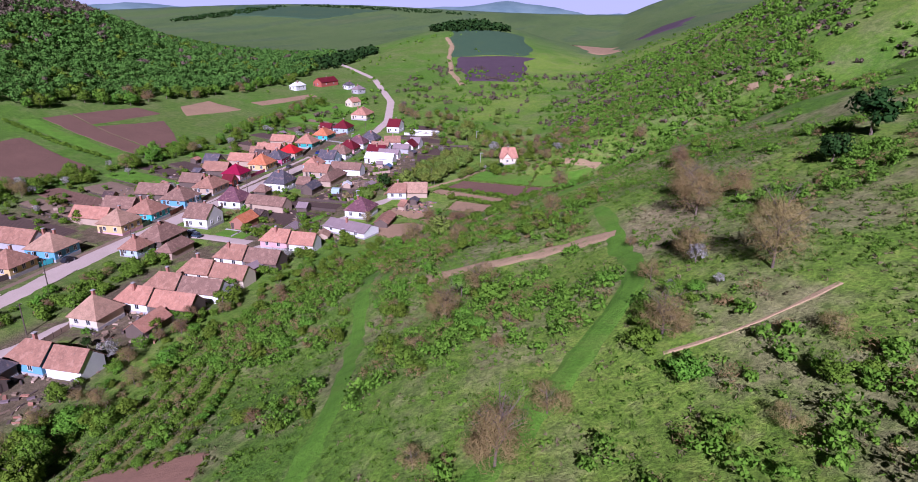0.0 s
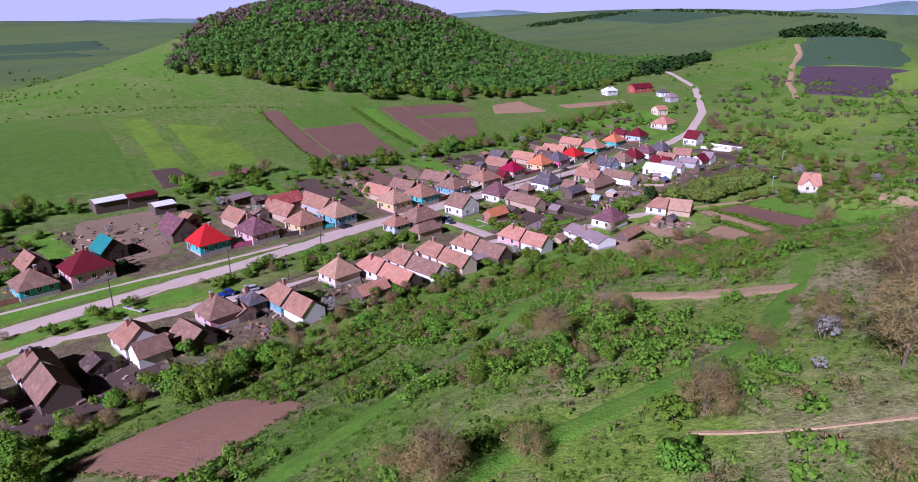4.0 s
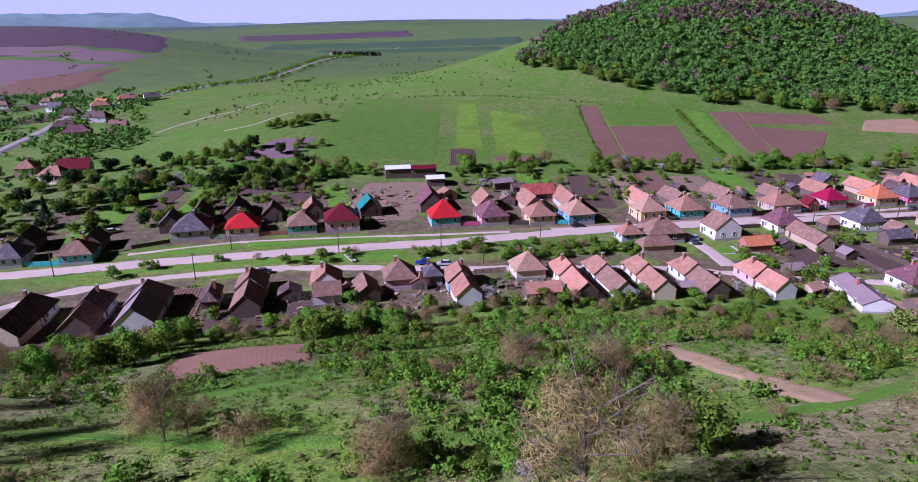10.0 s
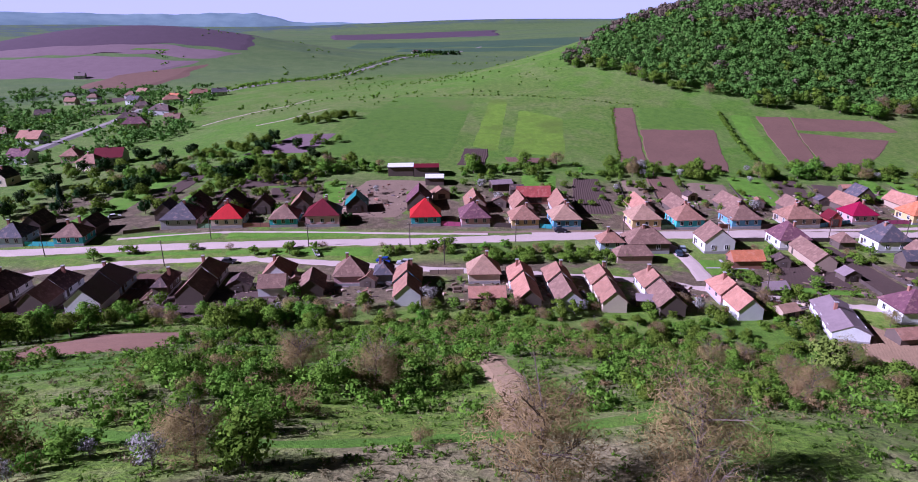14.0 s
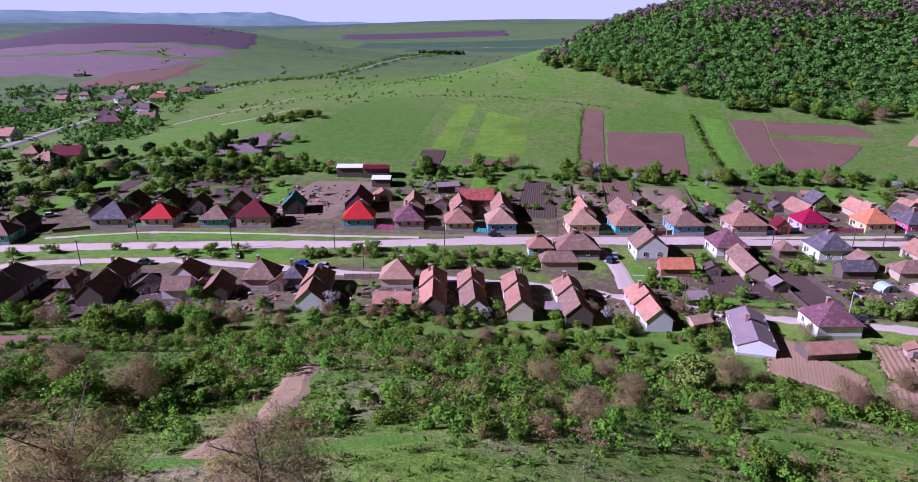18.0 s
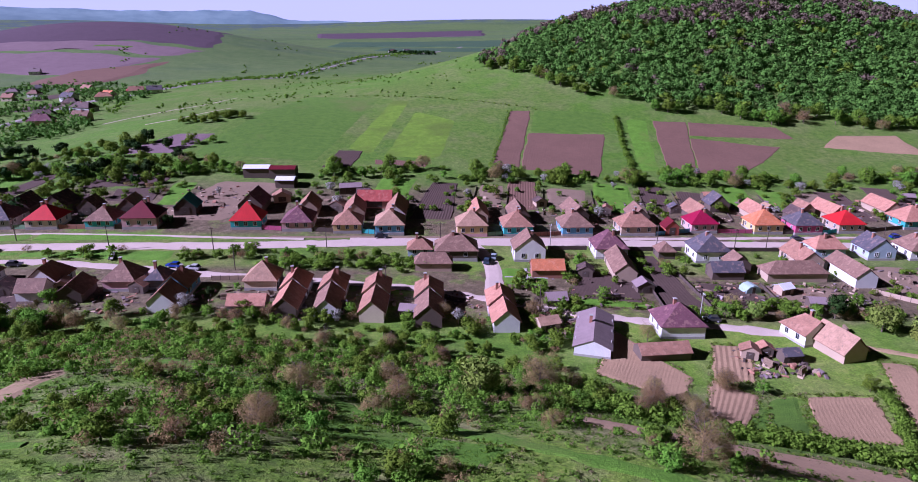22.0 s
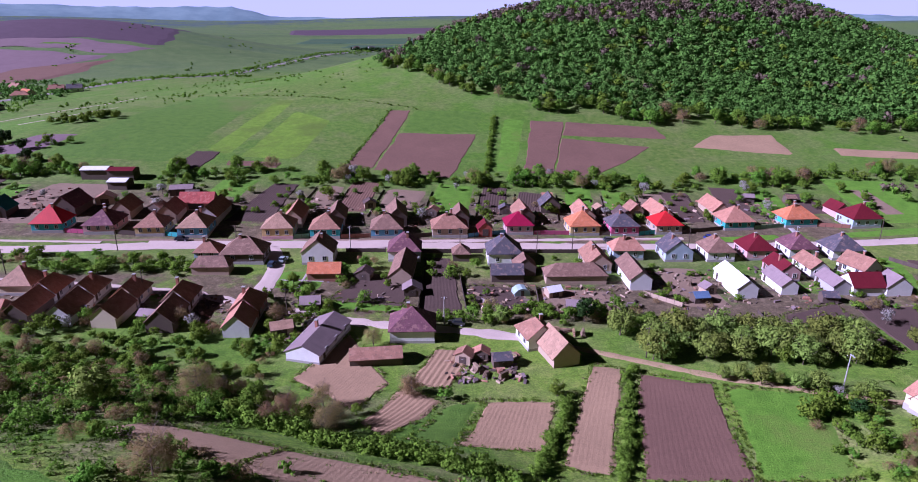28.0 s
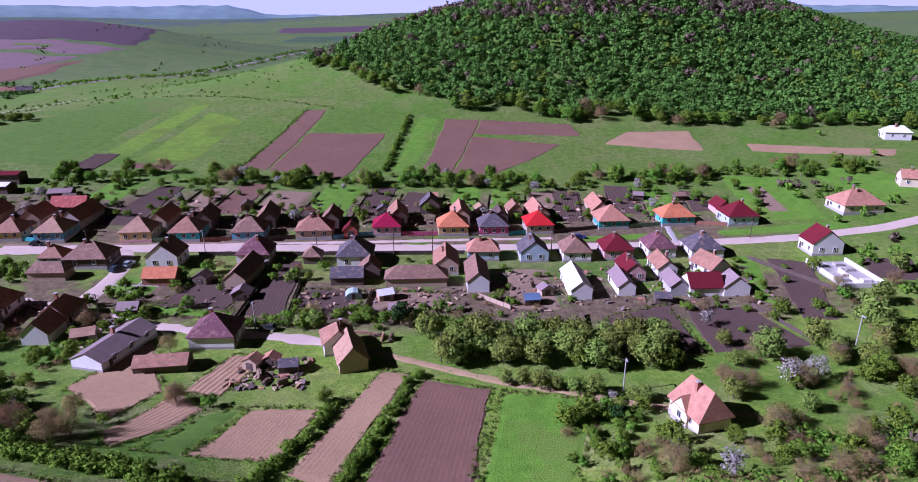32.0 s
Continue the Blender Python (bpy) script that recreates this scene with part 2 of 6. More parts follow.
MAT = {
    "ground": land_material(),
    "lawn": grass("bright grass", (0.11, 0.27, 0.014), (0.18, 0.40, 0.028), (0.24, 0.37, 0.05), 0.52, 0.07),
    "grain": grass("young grain", (0.15, 0.29, 0.018), (0.23, 0.39, 0.03), (0.18, 0.29, 0.03), 0.48, 0.05),
    "hay": grass("dry meadow grass", (0.24, 0.28, 0.05), (0.38, 0.36, 0.09), (0.42, 0.35, 0.14), 0.45, 0.08),
    "pasture": grass("pasture", (0.09, 0.20, 0.018), (0.145, 0.285, 0.027), (0.20, 0.28, 0.055), 0.56, 0.03),
    "dirt": earth("dirt track", (0.52, 0.36, 0.20), 0.25, 0.56),
    "soil": earth("ploughed soil", (0.24, 0.133, 0.092)),
    "soil_red": earth("reddish tilled soil", (0.40, 0.22, 0.14)),
    # far soils and wheat, base colours shifted bluer to carry distance haze
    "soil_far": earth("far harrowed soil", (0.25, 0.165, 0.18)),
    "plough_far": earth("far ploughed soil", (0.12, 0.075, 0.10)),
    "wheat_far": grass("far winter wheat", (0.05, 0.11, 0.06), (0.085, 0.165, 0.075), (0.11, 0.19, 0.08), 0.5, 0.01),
    "soil_pale": earth("dry tilled soil", (0.47, 0.305, 0.175)),
    "soil_strip": earth("bare dry soil", (0.58, 0.385, 0.23)),
    "soil_dark": earth("garden soil", (0.125, 0.08, 0.063)),
    "road": surface("gravel road", (0.62, 0.49, 0.42), 0.15, 0.15, 3.0, 0.95, 0.02),
    "asphalt": surface("old asphalt", (0.36, 0.32, 0.29), 0.12, 0.2, 3.0, 0.9, 0.02),
    "yard": earth("trodden yard", (0.33, 0.23, 0.155)),
    "bark": surface("bark", (0.19, 0.145, 0.11), 0.3, 1.0, 8.0, 0.95, 0.05),
    "wood": surface("weathered boards", (0.11, 0.08, 0.065), 0.35, 0.6, 6.0, 0.9, 0.03),
    "leaf": foliage("spring leaves", (0.15, 0.295, 0.022), (0.255, 0.44, 0.040), 0.45, 0.28),
    "leaf_forest": foliage("forest leaves", (0.09, 0.285, 0.042), (0.16, 0.40, 0.062), 0.25, 0.25),
    "straw": foliage("dry grass", (0.20, 0.17, 0.07), (0.38, 0.31, 0.17), 0.2, 0.2),
    "blade": foliage("green grass", (0.10, 0.21, 0.014), (0.20, 0.36, 0.035), 0.2, 0.3),
    "leaf_yellow": foliage("yellow green leaves", (0.19, 0.27, 0.035), (0.31, 0.41, 0.07)),
    "leaf_dark": foliage("dark leaves", (0.02, 0.06, 0.012), (0.05, 0.11, 0.02)),
    "bud": foliage("leafless forest crowns", (0.21, 0.17, 0.115), (0.31, 0.255, 0.165), 0.2, 0.25),
    "twig": foliage("budding twigs", (0.32, 0.225, 0.085), (0.56, 0.41, 0.175), 0.25, 0.3),
    "blossom": foliage("white blossom", (0.30, 0.30, 0.22), (0.68, 0.64, 0.60), 0.2, 0.2),
    "needle": foliage("conifer needles", (0.008, 0.03, 0.012), (0.02, 0.06, 0.02)),
    "glass": surface("window glass", (0.03, 0.035, 0.045), 0.2, 0.5, 1.0, 0.08, 0.0, 0.0),
    "white": surface("white paint", (0.74, 0.72, 0.70), 0.08, 0.6, 5.0, 0.7, 0.005),
    "metal": surface("galvanised sheet", (0.55, 0.56, 0.58), 0.15, 0.5, 3.0, 0.35, 0.01),
    "concrete": surface("concrete", (0.45, 0.42, 0.40), 0.15, 0.5, 4.0, 0.9, 0.01),
}
WALLS = {
    "cream": (0.759, 0.632, 0.460), "white": (0.860, 0.839, 0.816), "blue": (0.161, 0.414, 0.598), "turquoise": (0.069, 0.506, 0.529), "pink": (0.713, 0.414, 0.414),
    "yellow": (0.713, 0.517, 0.230), "teal": (0.057, 0.380, 0.356), "magenta": (0.575, 0.115, 0.230), "grey": (0.483, 0.460, 0.460), "tan": (0.517, 0.380, 0.276),
    "brick": (0.402, 0.184, 0.127), "paleblue": (0.483, 0.598, 0.690), "board": (0.149, 0.109, 0.086), "green": (0.230, 0.391, 0.230), "red": (0.460, 0.115, 0.081),
}
for k, c in WALLS.items():
    MAT["wall_" + k] = surface("plaster " + k, c, 0.12, 0.5, 5.0, 0.85, 0.01)
ROOFS = {
    "brown": (0.281, 0.163, 0.116), "rust": (0.396, 0.203, 0.133), "orange": (0.655, 0.218, 0.094), "tan": (0.471, 0.286, 0.185), "plum": (0.198, 0.083, 0.103),
    "brick": (0.453, 0.096, 0.076), "salmon": (0.530, 0.254, 0.167), "slate": (0.122, 0.110, 0.128), "dark": (0.117, 0.076, 0.069),
}
for k, c in ROOFS.items():
    MAT["roof_" + k] = roofing("tiles " + k, c)
for k, c in {"red": (0.62, 0.03, 0.03), "magenta": (0.36, 0.015, 0.06), "teal": (0.03, 0.26, 0.24), "maroon": (0.18, 0.02, 0.03), "white": (0.98, 0.97, 0.98), "lilac": (0.34, 0.255, 0.26), "blue": (0.14, 0.22, 0.36)}.items():
    MAT["roof_" + k] = roofing("sheet " + k, c, 0.15, True)


# ---- mesh helpers ----
def softplus(u):
    return np.logaddexp(0, u)


FOOT_X = (-200, -150, -60, 0, 25, 50, 75, 95, 115, 133, 150, 168, 190, 250, 420)
FOOT_Y = (104, 102, 100, 96, 86, 78, 70, 62, 50, 27, 30, 56, 60, 52, 50)


def slope_foot(x):
    """Where the southern slope begins, as y over x."""
    return sum(np.interp(x + d, FOOT_X, FOOT_Y) for d in (-12, -6, 0, 6, 12)) / 5


def height(x, y):
    """The lie of the land: a valley between a steep southern slope and a wooded hill."""
    x, y = np.asarray(x, float), np.asarray(y, float)
    foot = slope_foot(x)
    s = 110 * np.tanh(5 * softplus((foot - y) / 5) * 0.425 / 110)
    dx, dy = x - 308.1, y - 552.9
    ct, st = math.cos(0.5517), math.sin(0.5517)
    u, v = (ct * dx + st * dy) / 302.2, (-st * dx + ct * dy) / 141.4
    z = -4.995 + 0.01438 * np.clip(x, -500, 700) + s + 82.17 / (1 + (u * u + v * v) ** 1.5)
    for a, cx, cy, wx, wy in ((9.0, -150, 600, 120, 110), (-10.6, 181.6, 216.1, 201, 184), (6, -85, 300, 60, 60), (70, -530, 1130, 330, 250), (52, 340, -180, 210, 115),
                              (46, 850, 235, 230, 130), (18, -900, 1900, 500, 300), (20, 700, 1900, 600, 300), (50, 2200, 1150, 900, 800)):
        z = z + a * np.exp(-((x - cx) / wx) ** 2 - ((y - cy) / wy) ** 2)
    r = np.hypot(x - 100, y - 200)
    k = np.clip((r - 1300) / 1500, 0, 1)
    z = z + k * k * (3 - 2 * k) * (52 + 10 * np.sin(x / 410 + 1) + 9 * np.sin(y / 370 + x / 900))
    near = np.clip((foot - y) / 30, 0, 1) * np.clip((600 - r) / 300, 0, 1)
    return z + near * (0.7 * np.sin(x / 9.1 + y / 23) + 0.5 * np.sin(y / 6.3 - x / 17) + 0.6 * np.sin(x / 31))


def gz(x, y):
    """The ground sheet's height at one place."""
    i, j = min(max(int(gx_.searchsorted(x)) - 1, 0), len(gx_) - 2), min(max(int(gy_.searchsorted(y)) - 1, 0), len(gy_) - 2)
    u, v = (x - gx_[i]) / (gx_[i + 1] - gx_[i]), (y - gy_[j]) / (gy_[j + 1] - gy_[j])
    return float((GZ[j, i] * (1 - u) + GZ[j, i + 1] * u) * (1 - v) + (GZ[j + 1, i] * (1 - u) + GZ[j + 1, i + 1] * u) * v)


FOOT = [float(v) for v in slope_foot(np.arange(-500, 701))]


def foot_at(x):
    return FOOT[min(max(int(x) + 500, 0), 1200)]


def lie(x, y):
    """The height of the ground sheet itself, between its grid lines."""
    i = np.clip(np.searchsorted(gx_, x) - 1, 0, len(gx_) - 2)
    j = np.clip(np.searchsorted(gy_, y) - 1, 0, len(gy_) - 2)
    u, v = (x - gx_[i]) / (gx_[i + 1] - gx_[i]), (y - gy_[j]) / (gy_[j + 1] - gy_[j])
    return (GZ[j, i] * (1 - u) + GZ[j, i + 1] * u) * (1 - v) + (GZ[j + 1, i] * (1 - u) + GZ[j + 1, i + 1] * u) * v


def mesh_from(name, verts, faces, mat=None, smooth=False):
    me = bpy.data.meshes.new(name)
    me.from_pydata([tuple(v) for v in verts], [], [tuple(f) for f in faces])
    if mat:
        me.materials.append(mat)
    if smooth:
        me.polygons.foreach_set("use_smooth", [True] * len(me.polygons))
    me.update()
    return me


def quads_mesh(name, verts, n, mats, index=None):
    """Loose quads from an array of 4 n vertices; columns past the third are normals, which round off a crown's clumps."""
    verts = np.asarray(verts, np.float32)
    me = bpy.data.meshes.new(name)
    me.vertices.add(4 * n)
    me.vertices.foreach_set("co", np.ascontiguousarray(verts[:, :3]).ravel())
    me.loops.add(4 * n)
    me.loops.foreach_set("vertex_index", np.arange(4 * n, dtype=np.int32))
    me.polygons.add(n)
    me.polygons.foreach_set("loop_start", np.arange(0, 4 * n, 4, dtype=np.int32))
    me.polygons.foreach_set("loop_total", np.full(n, 4, dtype=np.int32))
    for m in mats:
        me.materials.append(m)
    if index is not None:
        me.polygons.foreach_set("material_index", np.asarray(index, np.int32))
    if verts.shape[1] == 6:
        me.polygons.foreach_set("use_smooth", [True] * n)
        me.attributes.new("custom_normal", "FLOAT_VECTOR", "POINT").data.foreach_set("vector", np.ascontiguousarray(verts[:, 3:]).ravel())
    me.update()
    return me


def thing(name, x, y, z=0.0, rz=0.0, label="", category="", group="", kind=""):
    ob = new(name)
    ob.matrix_world = pose(x, y, z, 0, 0, rz)
    return tagged(ob, label, category, group, kind)


def child(name, me, parent, label="", m=None):
    ob = new(name, me)
    ob.parent = parent
    if m is not None:
        ob.matrix_local = m
    if label:
        tagged(ob, label)
    return ob


def box_mesh(name, x0, x1, y0, y1, z0, z1, mat):
    v = [(x, y, z) for z in (z0, z1) for x, y in ((x0, y0), (x1, y0), (x1, y1), (x0, y1))]
    return mesh_from(name, v, [(3, 2, 1, 0), (4, 5, 6, 7), (0, 1, 5, 4), (1, 2, 6, 5), (2, 3, 7, 6), (3, 0, 4, 7)], mat)


PLOTS = []


def near_field(x, y):
    return -130 < x < 200 and y < 128


def drape(name, corners, mat, label, category, lift=0.08, step=2.0, furrow=0.0, pitch=0.9, kind="structure", wander=0.3):
    """A four-cornered patch laid over the ground; furrows run from the first edge to the third."""
    (ax, ay), (bx, by), (cx, cy), (dx, dy) = corners
    wide = max(math.hypot(bx - ax, by - ay), math.hypot(cx - dx, cy - dy))
    long = max(math.hypot(dx - ax, dy - ay), math.hypot(cx - bx, cy - by))
    nu = max(2, int(wide / (pitch / 2 if furrow else step)))
    nv = max(2, int(long / step))
    u, v = np.meshgrid(np.linspace(0, 1, nu + 1), np.linspace(0, 1, nv + 1))
    edge = 0.35 * np.sin(v * long / 3.1 + ax) * ((u < 1e-6) * 1.0 - (u > 1 - 1e-6) * 1.0) / max(wide, 1)
    uu = u + edge
    x = (ax * (1 - uu) + bx * uu) * (1 - v) + (dx * (1 - uu) + cx * uu) * v
    y = (ay * (1 - uu) + by * uu) * (1 - v) + (dy * (1 - uu) + cy * uu) * v
    if near_field((ax + cx) / 2, (ay + cy) / 2):
        PLOTS.append(corners)
    wave = 9 * wander + 2.0            # uneven outline
    rim = np.maximum(np.abs(2 * u - 1), np.abs(2 * v - 1)) ** 5
    x, y = (x + rim * wander * (np.sin(y / wave + ax) + 0.6 * np.sin(y / wave * 2.7 + x / wave) + 0.5 * np.sin(y / wave * 6.1 + by)),
            y + rim * wander * (np.sin(x / wave + ay) + 0.6 * np.sin(x / wave * 2.3 - y / wave) + 0.5 * np.sin(x / wave * 5.7 + bx)))
    z = lie(x, y) + lift
    if furrow:
        z = z + furrow * (np.arange(nu + 1) % 2)[None, :] * (0.7 + 0.6 * np.random.RandomState(nu).rand(nv + 1, nu + 1))
    brink = (u < 1e-6) | (u > 1 - 1e-6) | (v < 1e-6) | (v > 1 - 1e-6)
    z = np.where(brink, lie(x, y) - 0.08, z)          # the edges run into the ground
    w = nu + 1
    f = [(j * w + i, j * w + i + 1, (j + 1) * w + i + 1, (j + 1) * w + i) for j in range(nv) for i in range(nu)]
    ob = new(name, mesh_from(name, np.stack([x.ravel(), y.ravel(), z.ravel()], 1), f, mat))
    return tagged(ob, label, category, kind=kind)


def ribbon(name, line, width, mat, label, category, lift=0.1, seed=1):
    """A road along a line of points, laid over the ground."""
    rr = np.random.RandomState(seed)
    p = np.array(line, float)
    seg = np.hypot(*np.diff(p, axis=0).T)
    s = np.concatenate([[0], np.cumsum(seg)])
    n = max(4, int(s[-1] / 2.5))
    t = np.linspace(0, s[-1], n)
    x, y = np.interp(t, s, p[:, 0]), np.interp(t, s, p[:, 1])
    for _ in range(3):
        x[1:-1], y[1:-1] = (x[:-2] + 2 * x[1:-1] + x[2:]) / 4, (y[:-2] + 2 * y[1:-1] + y[2:]) / 4
    gx, gy = np.gradient(x), np.gradient(y)
    g = np.hypot(gx, gy)
    nx, ny = -gy / g, gx / g
    verts, faces, m = [], [], 5
    for i in range(n):
        w0 = width * (1.15 + (0.2 if width < 5 else 0.07) * rr.randn())
        for k in range(m):
            q = (k / (m - 1) - 0.5) * w0
            verts.append((x[i] + nx[i] * q, y[i] + ny[i] * q))
    verts = np.array(verts)
    z = lie(verts[:, 0], verts[:, 1]) + np.tile([-0.05, lift, lift, lift, -0.05], n)
    faces = [(i * m + k, i * m + k + 1, (i + 1) * m + k + 1, (i + 1) * m + k) for i in range(n - 1) for k in range(m - 1)]
    ob = new(name, mesh_from(name, np.column_stack([verts, z]), [f[::-1] for f in faces], mat))
    return tagged(ob, label, category, kind="structure")


# ---- the land ----
def axis(lo, hi, fine, far):
    a = list(np.arange(lo, hi + 0.1, fine))
    d = fine
    while a[-1] < far:
        d *= 1.055
        a.append(a[-1] + d)
    d = fine
    while a[0] > -far:
        d *= 1.055
        a.insert(0, a[0] - d)
    return np.array(a)


gx_, gy_ = axis(-130, 260, 2.5, 4700), axis(-60, 330, 2.5, 4700)
GX, GY = np.meshgrid(gx_, gy_)
GZ = height(GX, GY)
nw = len(gx_)
land = mesh_from("ground", np.stack([GX.ravel(), GY.ravel(), GZ.ravel()], 1),
                 [(j * nw + i, j * nw + i + 1, (j + 1) * nw + i + 1, (j + 1) * nw + i) for j in range(len(gy_) - 1) for i in range(nw - 1)], MAT["ground"], True)
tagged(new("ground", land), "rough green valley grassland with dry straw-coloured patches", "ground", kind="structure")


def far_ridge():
    """Wooded hills along the horizon, far beyond the valley; distance haze is put into their blue colour."""
    m, t, b, pos = material("haze-blue distant hills", 0.95)
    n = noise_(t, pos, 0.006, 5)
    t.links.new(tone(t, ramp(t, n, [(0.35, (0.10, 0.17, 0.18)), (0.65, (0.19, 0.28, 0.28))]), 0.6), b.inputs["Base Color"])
    # faint blue glow stands for the haze before the hills
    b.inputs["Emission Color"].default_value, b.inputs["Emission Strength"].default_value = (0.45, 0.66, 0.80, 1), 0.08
    azim = (-180, -70, -40, -31, -23, -15, -12, -5, 5, 17, 30, 41, 48, 58, 66, 75, 79, 82, 86, 93, 98, 120, 180)
    tall = (80, 90, 118, 118, 106, 114, 60, 50, 60, 72, 95, 80, 128, 80, 100, 116, 152, 126, 72, 80, 45, 70, 80)
    a = np.linspace(-180, 180, 721)
    top = np.interp(a, azim, tall) + 2.5 * np.sin(a * 1.3) + 1.5 * np.sin(a * 3.7 + 1) + np.sin(a * 9.1)
    sa, ca = np.sin(np.radians(a)), np.cos(np.radians(a))
    rows = [(3900, -20 + 0 * a), (4080, top * 0.55), (4280, top), (4480, top * 0.5)]
    v = np.concatenate([np.stack([r * sa, r * ca, z], 1) for r, z in rows])
    k = len(a)
    f = [(j * k + i, (j + 1) * k + i, (j + 1) * k + i + 1, j * k + i + 1) for j in range(3) for i in range(k - 1)]
    tagged(new("backdrop", mesh_from("backdrop", v, f, m, True)), "distant wooded hills along the horizon, blue with haze", "hills", kind="structure")


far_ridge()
ribbon("road", [(-420, 190), (-260, 152), (-145, 147), (-84, 149), (-26, 150.5), (8, 154), (40, 157), (102, 160), (160, 161), (217, 161), (257, 162), (292, 167), (360, 190), (461, 244), (583, 350), (640, 420)], 5.5, MAT["road"],
       "pale grey village main road of worn asphalt", "road", 0.12, 1)
ribbon("road", [(-150, 120), (-130, 132), (-108, 137), (-79, 138.5), (-56, 135), (-24, 129.5), (9, 126), (32, 122.5), (54, 115), (72, 108.5), (88, 105), (103, 103), (118, 99)], 3.6, MAT["road"],
       "narrow pale gravel lane along the lower gardens", "road", 0.11, 2)
ribbon("road", [(45, 156), (50, 146), (51, 136), (50, 122)], 5.0, MAT["road"], "short pale side lane between the two roads", "road", 0.1, 3)
drape("field", [(135, 235), (148, 235), (165, 301), (147, 301)], MAT["soil"], "ploughed brown field strip with furrows", "field", 0.12, 3, 0.014, 1.2)
drape("field", [(148.5, 235), (166, 234), (203, 272), (159.7, 281)], MAT["soil"], "ploughed brown field beside the wood", "field", 0.12, 3, 0.014, 1.2)
drape("field", [(160, 281.5), (214, 281.5), (211, 298), (165.5, 301)], MAT["soil"], "ploughed brown field beside the wood", "field", 0.12, 3, 0.014, 1.2)
drape("field", [(221, 272), (270, 261), (272, 291), (239, 289)], MAT["soil_pale"], "pale bare field at the wood's edge", "field", 0.12, 3)
drape("field", [(290, 260), (352, 246), (360, 258), (292, 274)], MAT["soil_pale"], "pale bare field at the wood's edge", "field", 0.12, 3)
drape("field", [(-13, 230), (-1, 230), (2, 254), (-9, 254)], MAT["soil_dark"], "small dark tilled plot", "field", 0.12, 2, 0.1, 1.0)
drape("field", [(8, 236), (30, 233), (31, 241), (8, 243)], MAT["soil"], "narrow brown tilled plot", "field", 0.12, 2, 0.1, 1.0)
drape("field", [(-73, 243), (-15, 236), (4, 341), (-47, 378)], MAT["pasture"], "large mown green meadow on the hillside", "meadow", 0.07, 5)
drape("field", [(-8, 256), (8, 245), (22, 335), (8, 341)], MAT["grain"], "bright green strip of young grain", "meadow", 0.08, 5)
drape("field", [(9, 245), (38, 243), (46, 298), (22, 318)], MAT["grain"], "bright green strip of young grain", "meadow", 0.08, 5)
drape("field", [(121, 236), (133, 236), (146, 301), (131, 304)], MAT["lawn"], "bright green grass strip between fields", "meadow", 0.08, 4)
drape("field", [(-104, 100), (-94, 99), (-92.5, 129), (-102, 130)], MAT["soil"], "ploughed brown garden plot with furrows", "field", 0.15, 2, 0.13, 0.9)
drape("field", [(92, 113), (103, 113), (101, 150), (93, 150)], MAT["soil_dark"], "dark garden plot with furrows", "field", 0.15, 2, 0.03, 1.0)
drape("field", [(68, 119), (88, 115), (90, 136), (78, 138)], MAT["soil_dark"], "dark tilled vegetable garden", "field", 0.15, 2, 0.025, 1.0)
drape("field", [(178, 90), (201, 90), (201, 117), (184, 111)], MAT["soil_dark"], "dark tilled vegetable garden", "field", 0.15, 2, 0.025, 1.0)
drape("field", [(202, 90), (226, 92), (221, 114), (205, 116)], MAT["soil_dark"], "dark tilled vegetable garden", "field", 0.15, 2, 0.025, 1.0)
drape("field", [(231, 106), (239, 104), (253, 142), (242, 147)], MAT["soil_dark"], "dark ploughed plot beside the white house", "field", 0.15, 2, 0.025, 1.0)
drape("field", [(25, 176), (40, 176), (43, 216), (33, 216)], MAT["soil_dark"], "dark tilled strip between houses", "field", 0.14, 2, 0.1, 1.0)
drape("field", [(-62, 172), (-34, 170), (-22, 212), (-50, 214)], MAT["yard"], "trodden farmyard of bare earth", "yard", 0.1, 3)
ribbon("track", [(-80, 38), (-61, 40), (-38, 47), (-14, 56), (10, 63)], 2.6, MAT["lawn"], "green grassy track across the slope", "track", 0.1, 5)
drape("field", [(70, 234.5), (103, 227), (118, 282), (79.5, 281.5)], MAT["soil"], "ploughed dark brown field below the wood", "field", 0.14, 3, 0.014, 1.2)
drape("field", [(58, 237), (69.7, 234.5), (85, 312), (74, 312)], MAT["soil"], "long strip of ploughed brown field", "field", 0.14, 3, 0.014, 1.2)
drape("field", [(79.8, 282), (118.5, 282.5), (124, 311), (85.3, 312)], MAT["pasture"], "patchy green fallow beside the ploughed field", "meadow", 0.1, 3)
drape("field", [(128.5, 49), (146, 48.5), (152, 79), (138, 83.5)], MAT["soil"], "ploughed reddish field with long furrows", "field", 0.16, 2, 0.018, 0.95)
drape("field", [(121, 22), (141, 22), (145.9, 48.3), (128.4, 48.8)], MAT["soil"], "ploughed reddish field with long furrows", "field", 0.16, 2, 0.018, 0.95)
drape("field", [(116, 52.5), (123.5, 50.5), (135.5, 85.7), (129.2, 87.3)], MAT["soil_pale"], "ploughed reddish garden strip", "field", 0.16, 2, 0.015, 0.9)
drape("field", [(99.5, 57), (114.4, 57.3), (118.7, 73.2), (105.7, 73.8)], MAT["soil_pale"], "harrowed pale garden plot", "field", 0.16, 1.2, 0.02, 0.9)
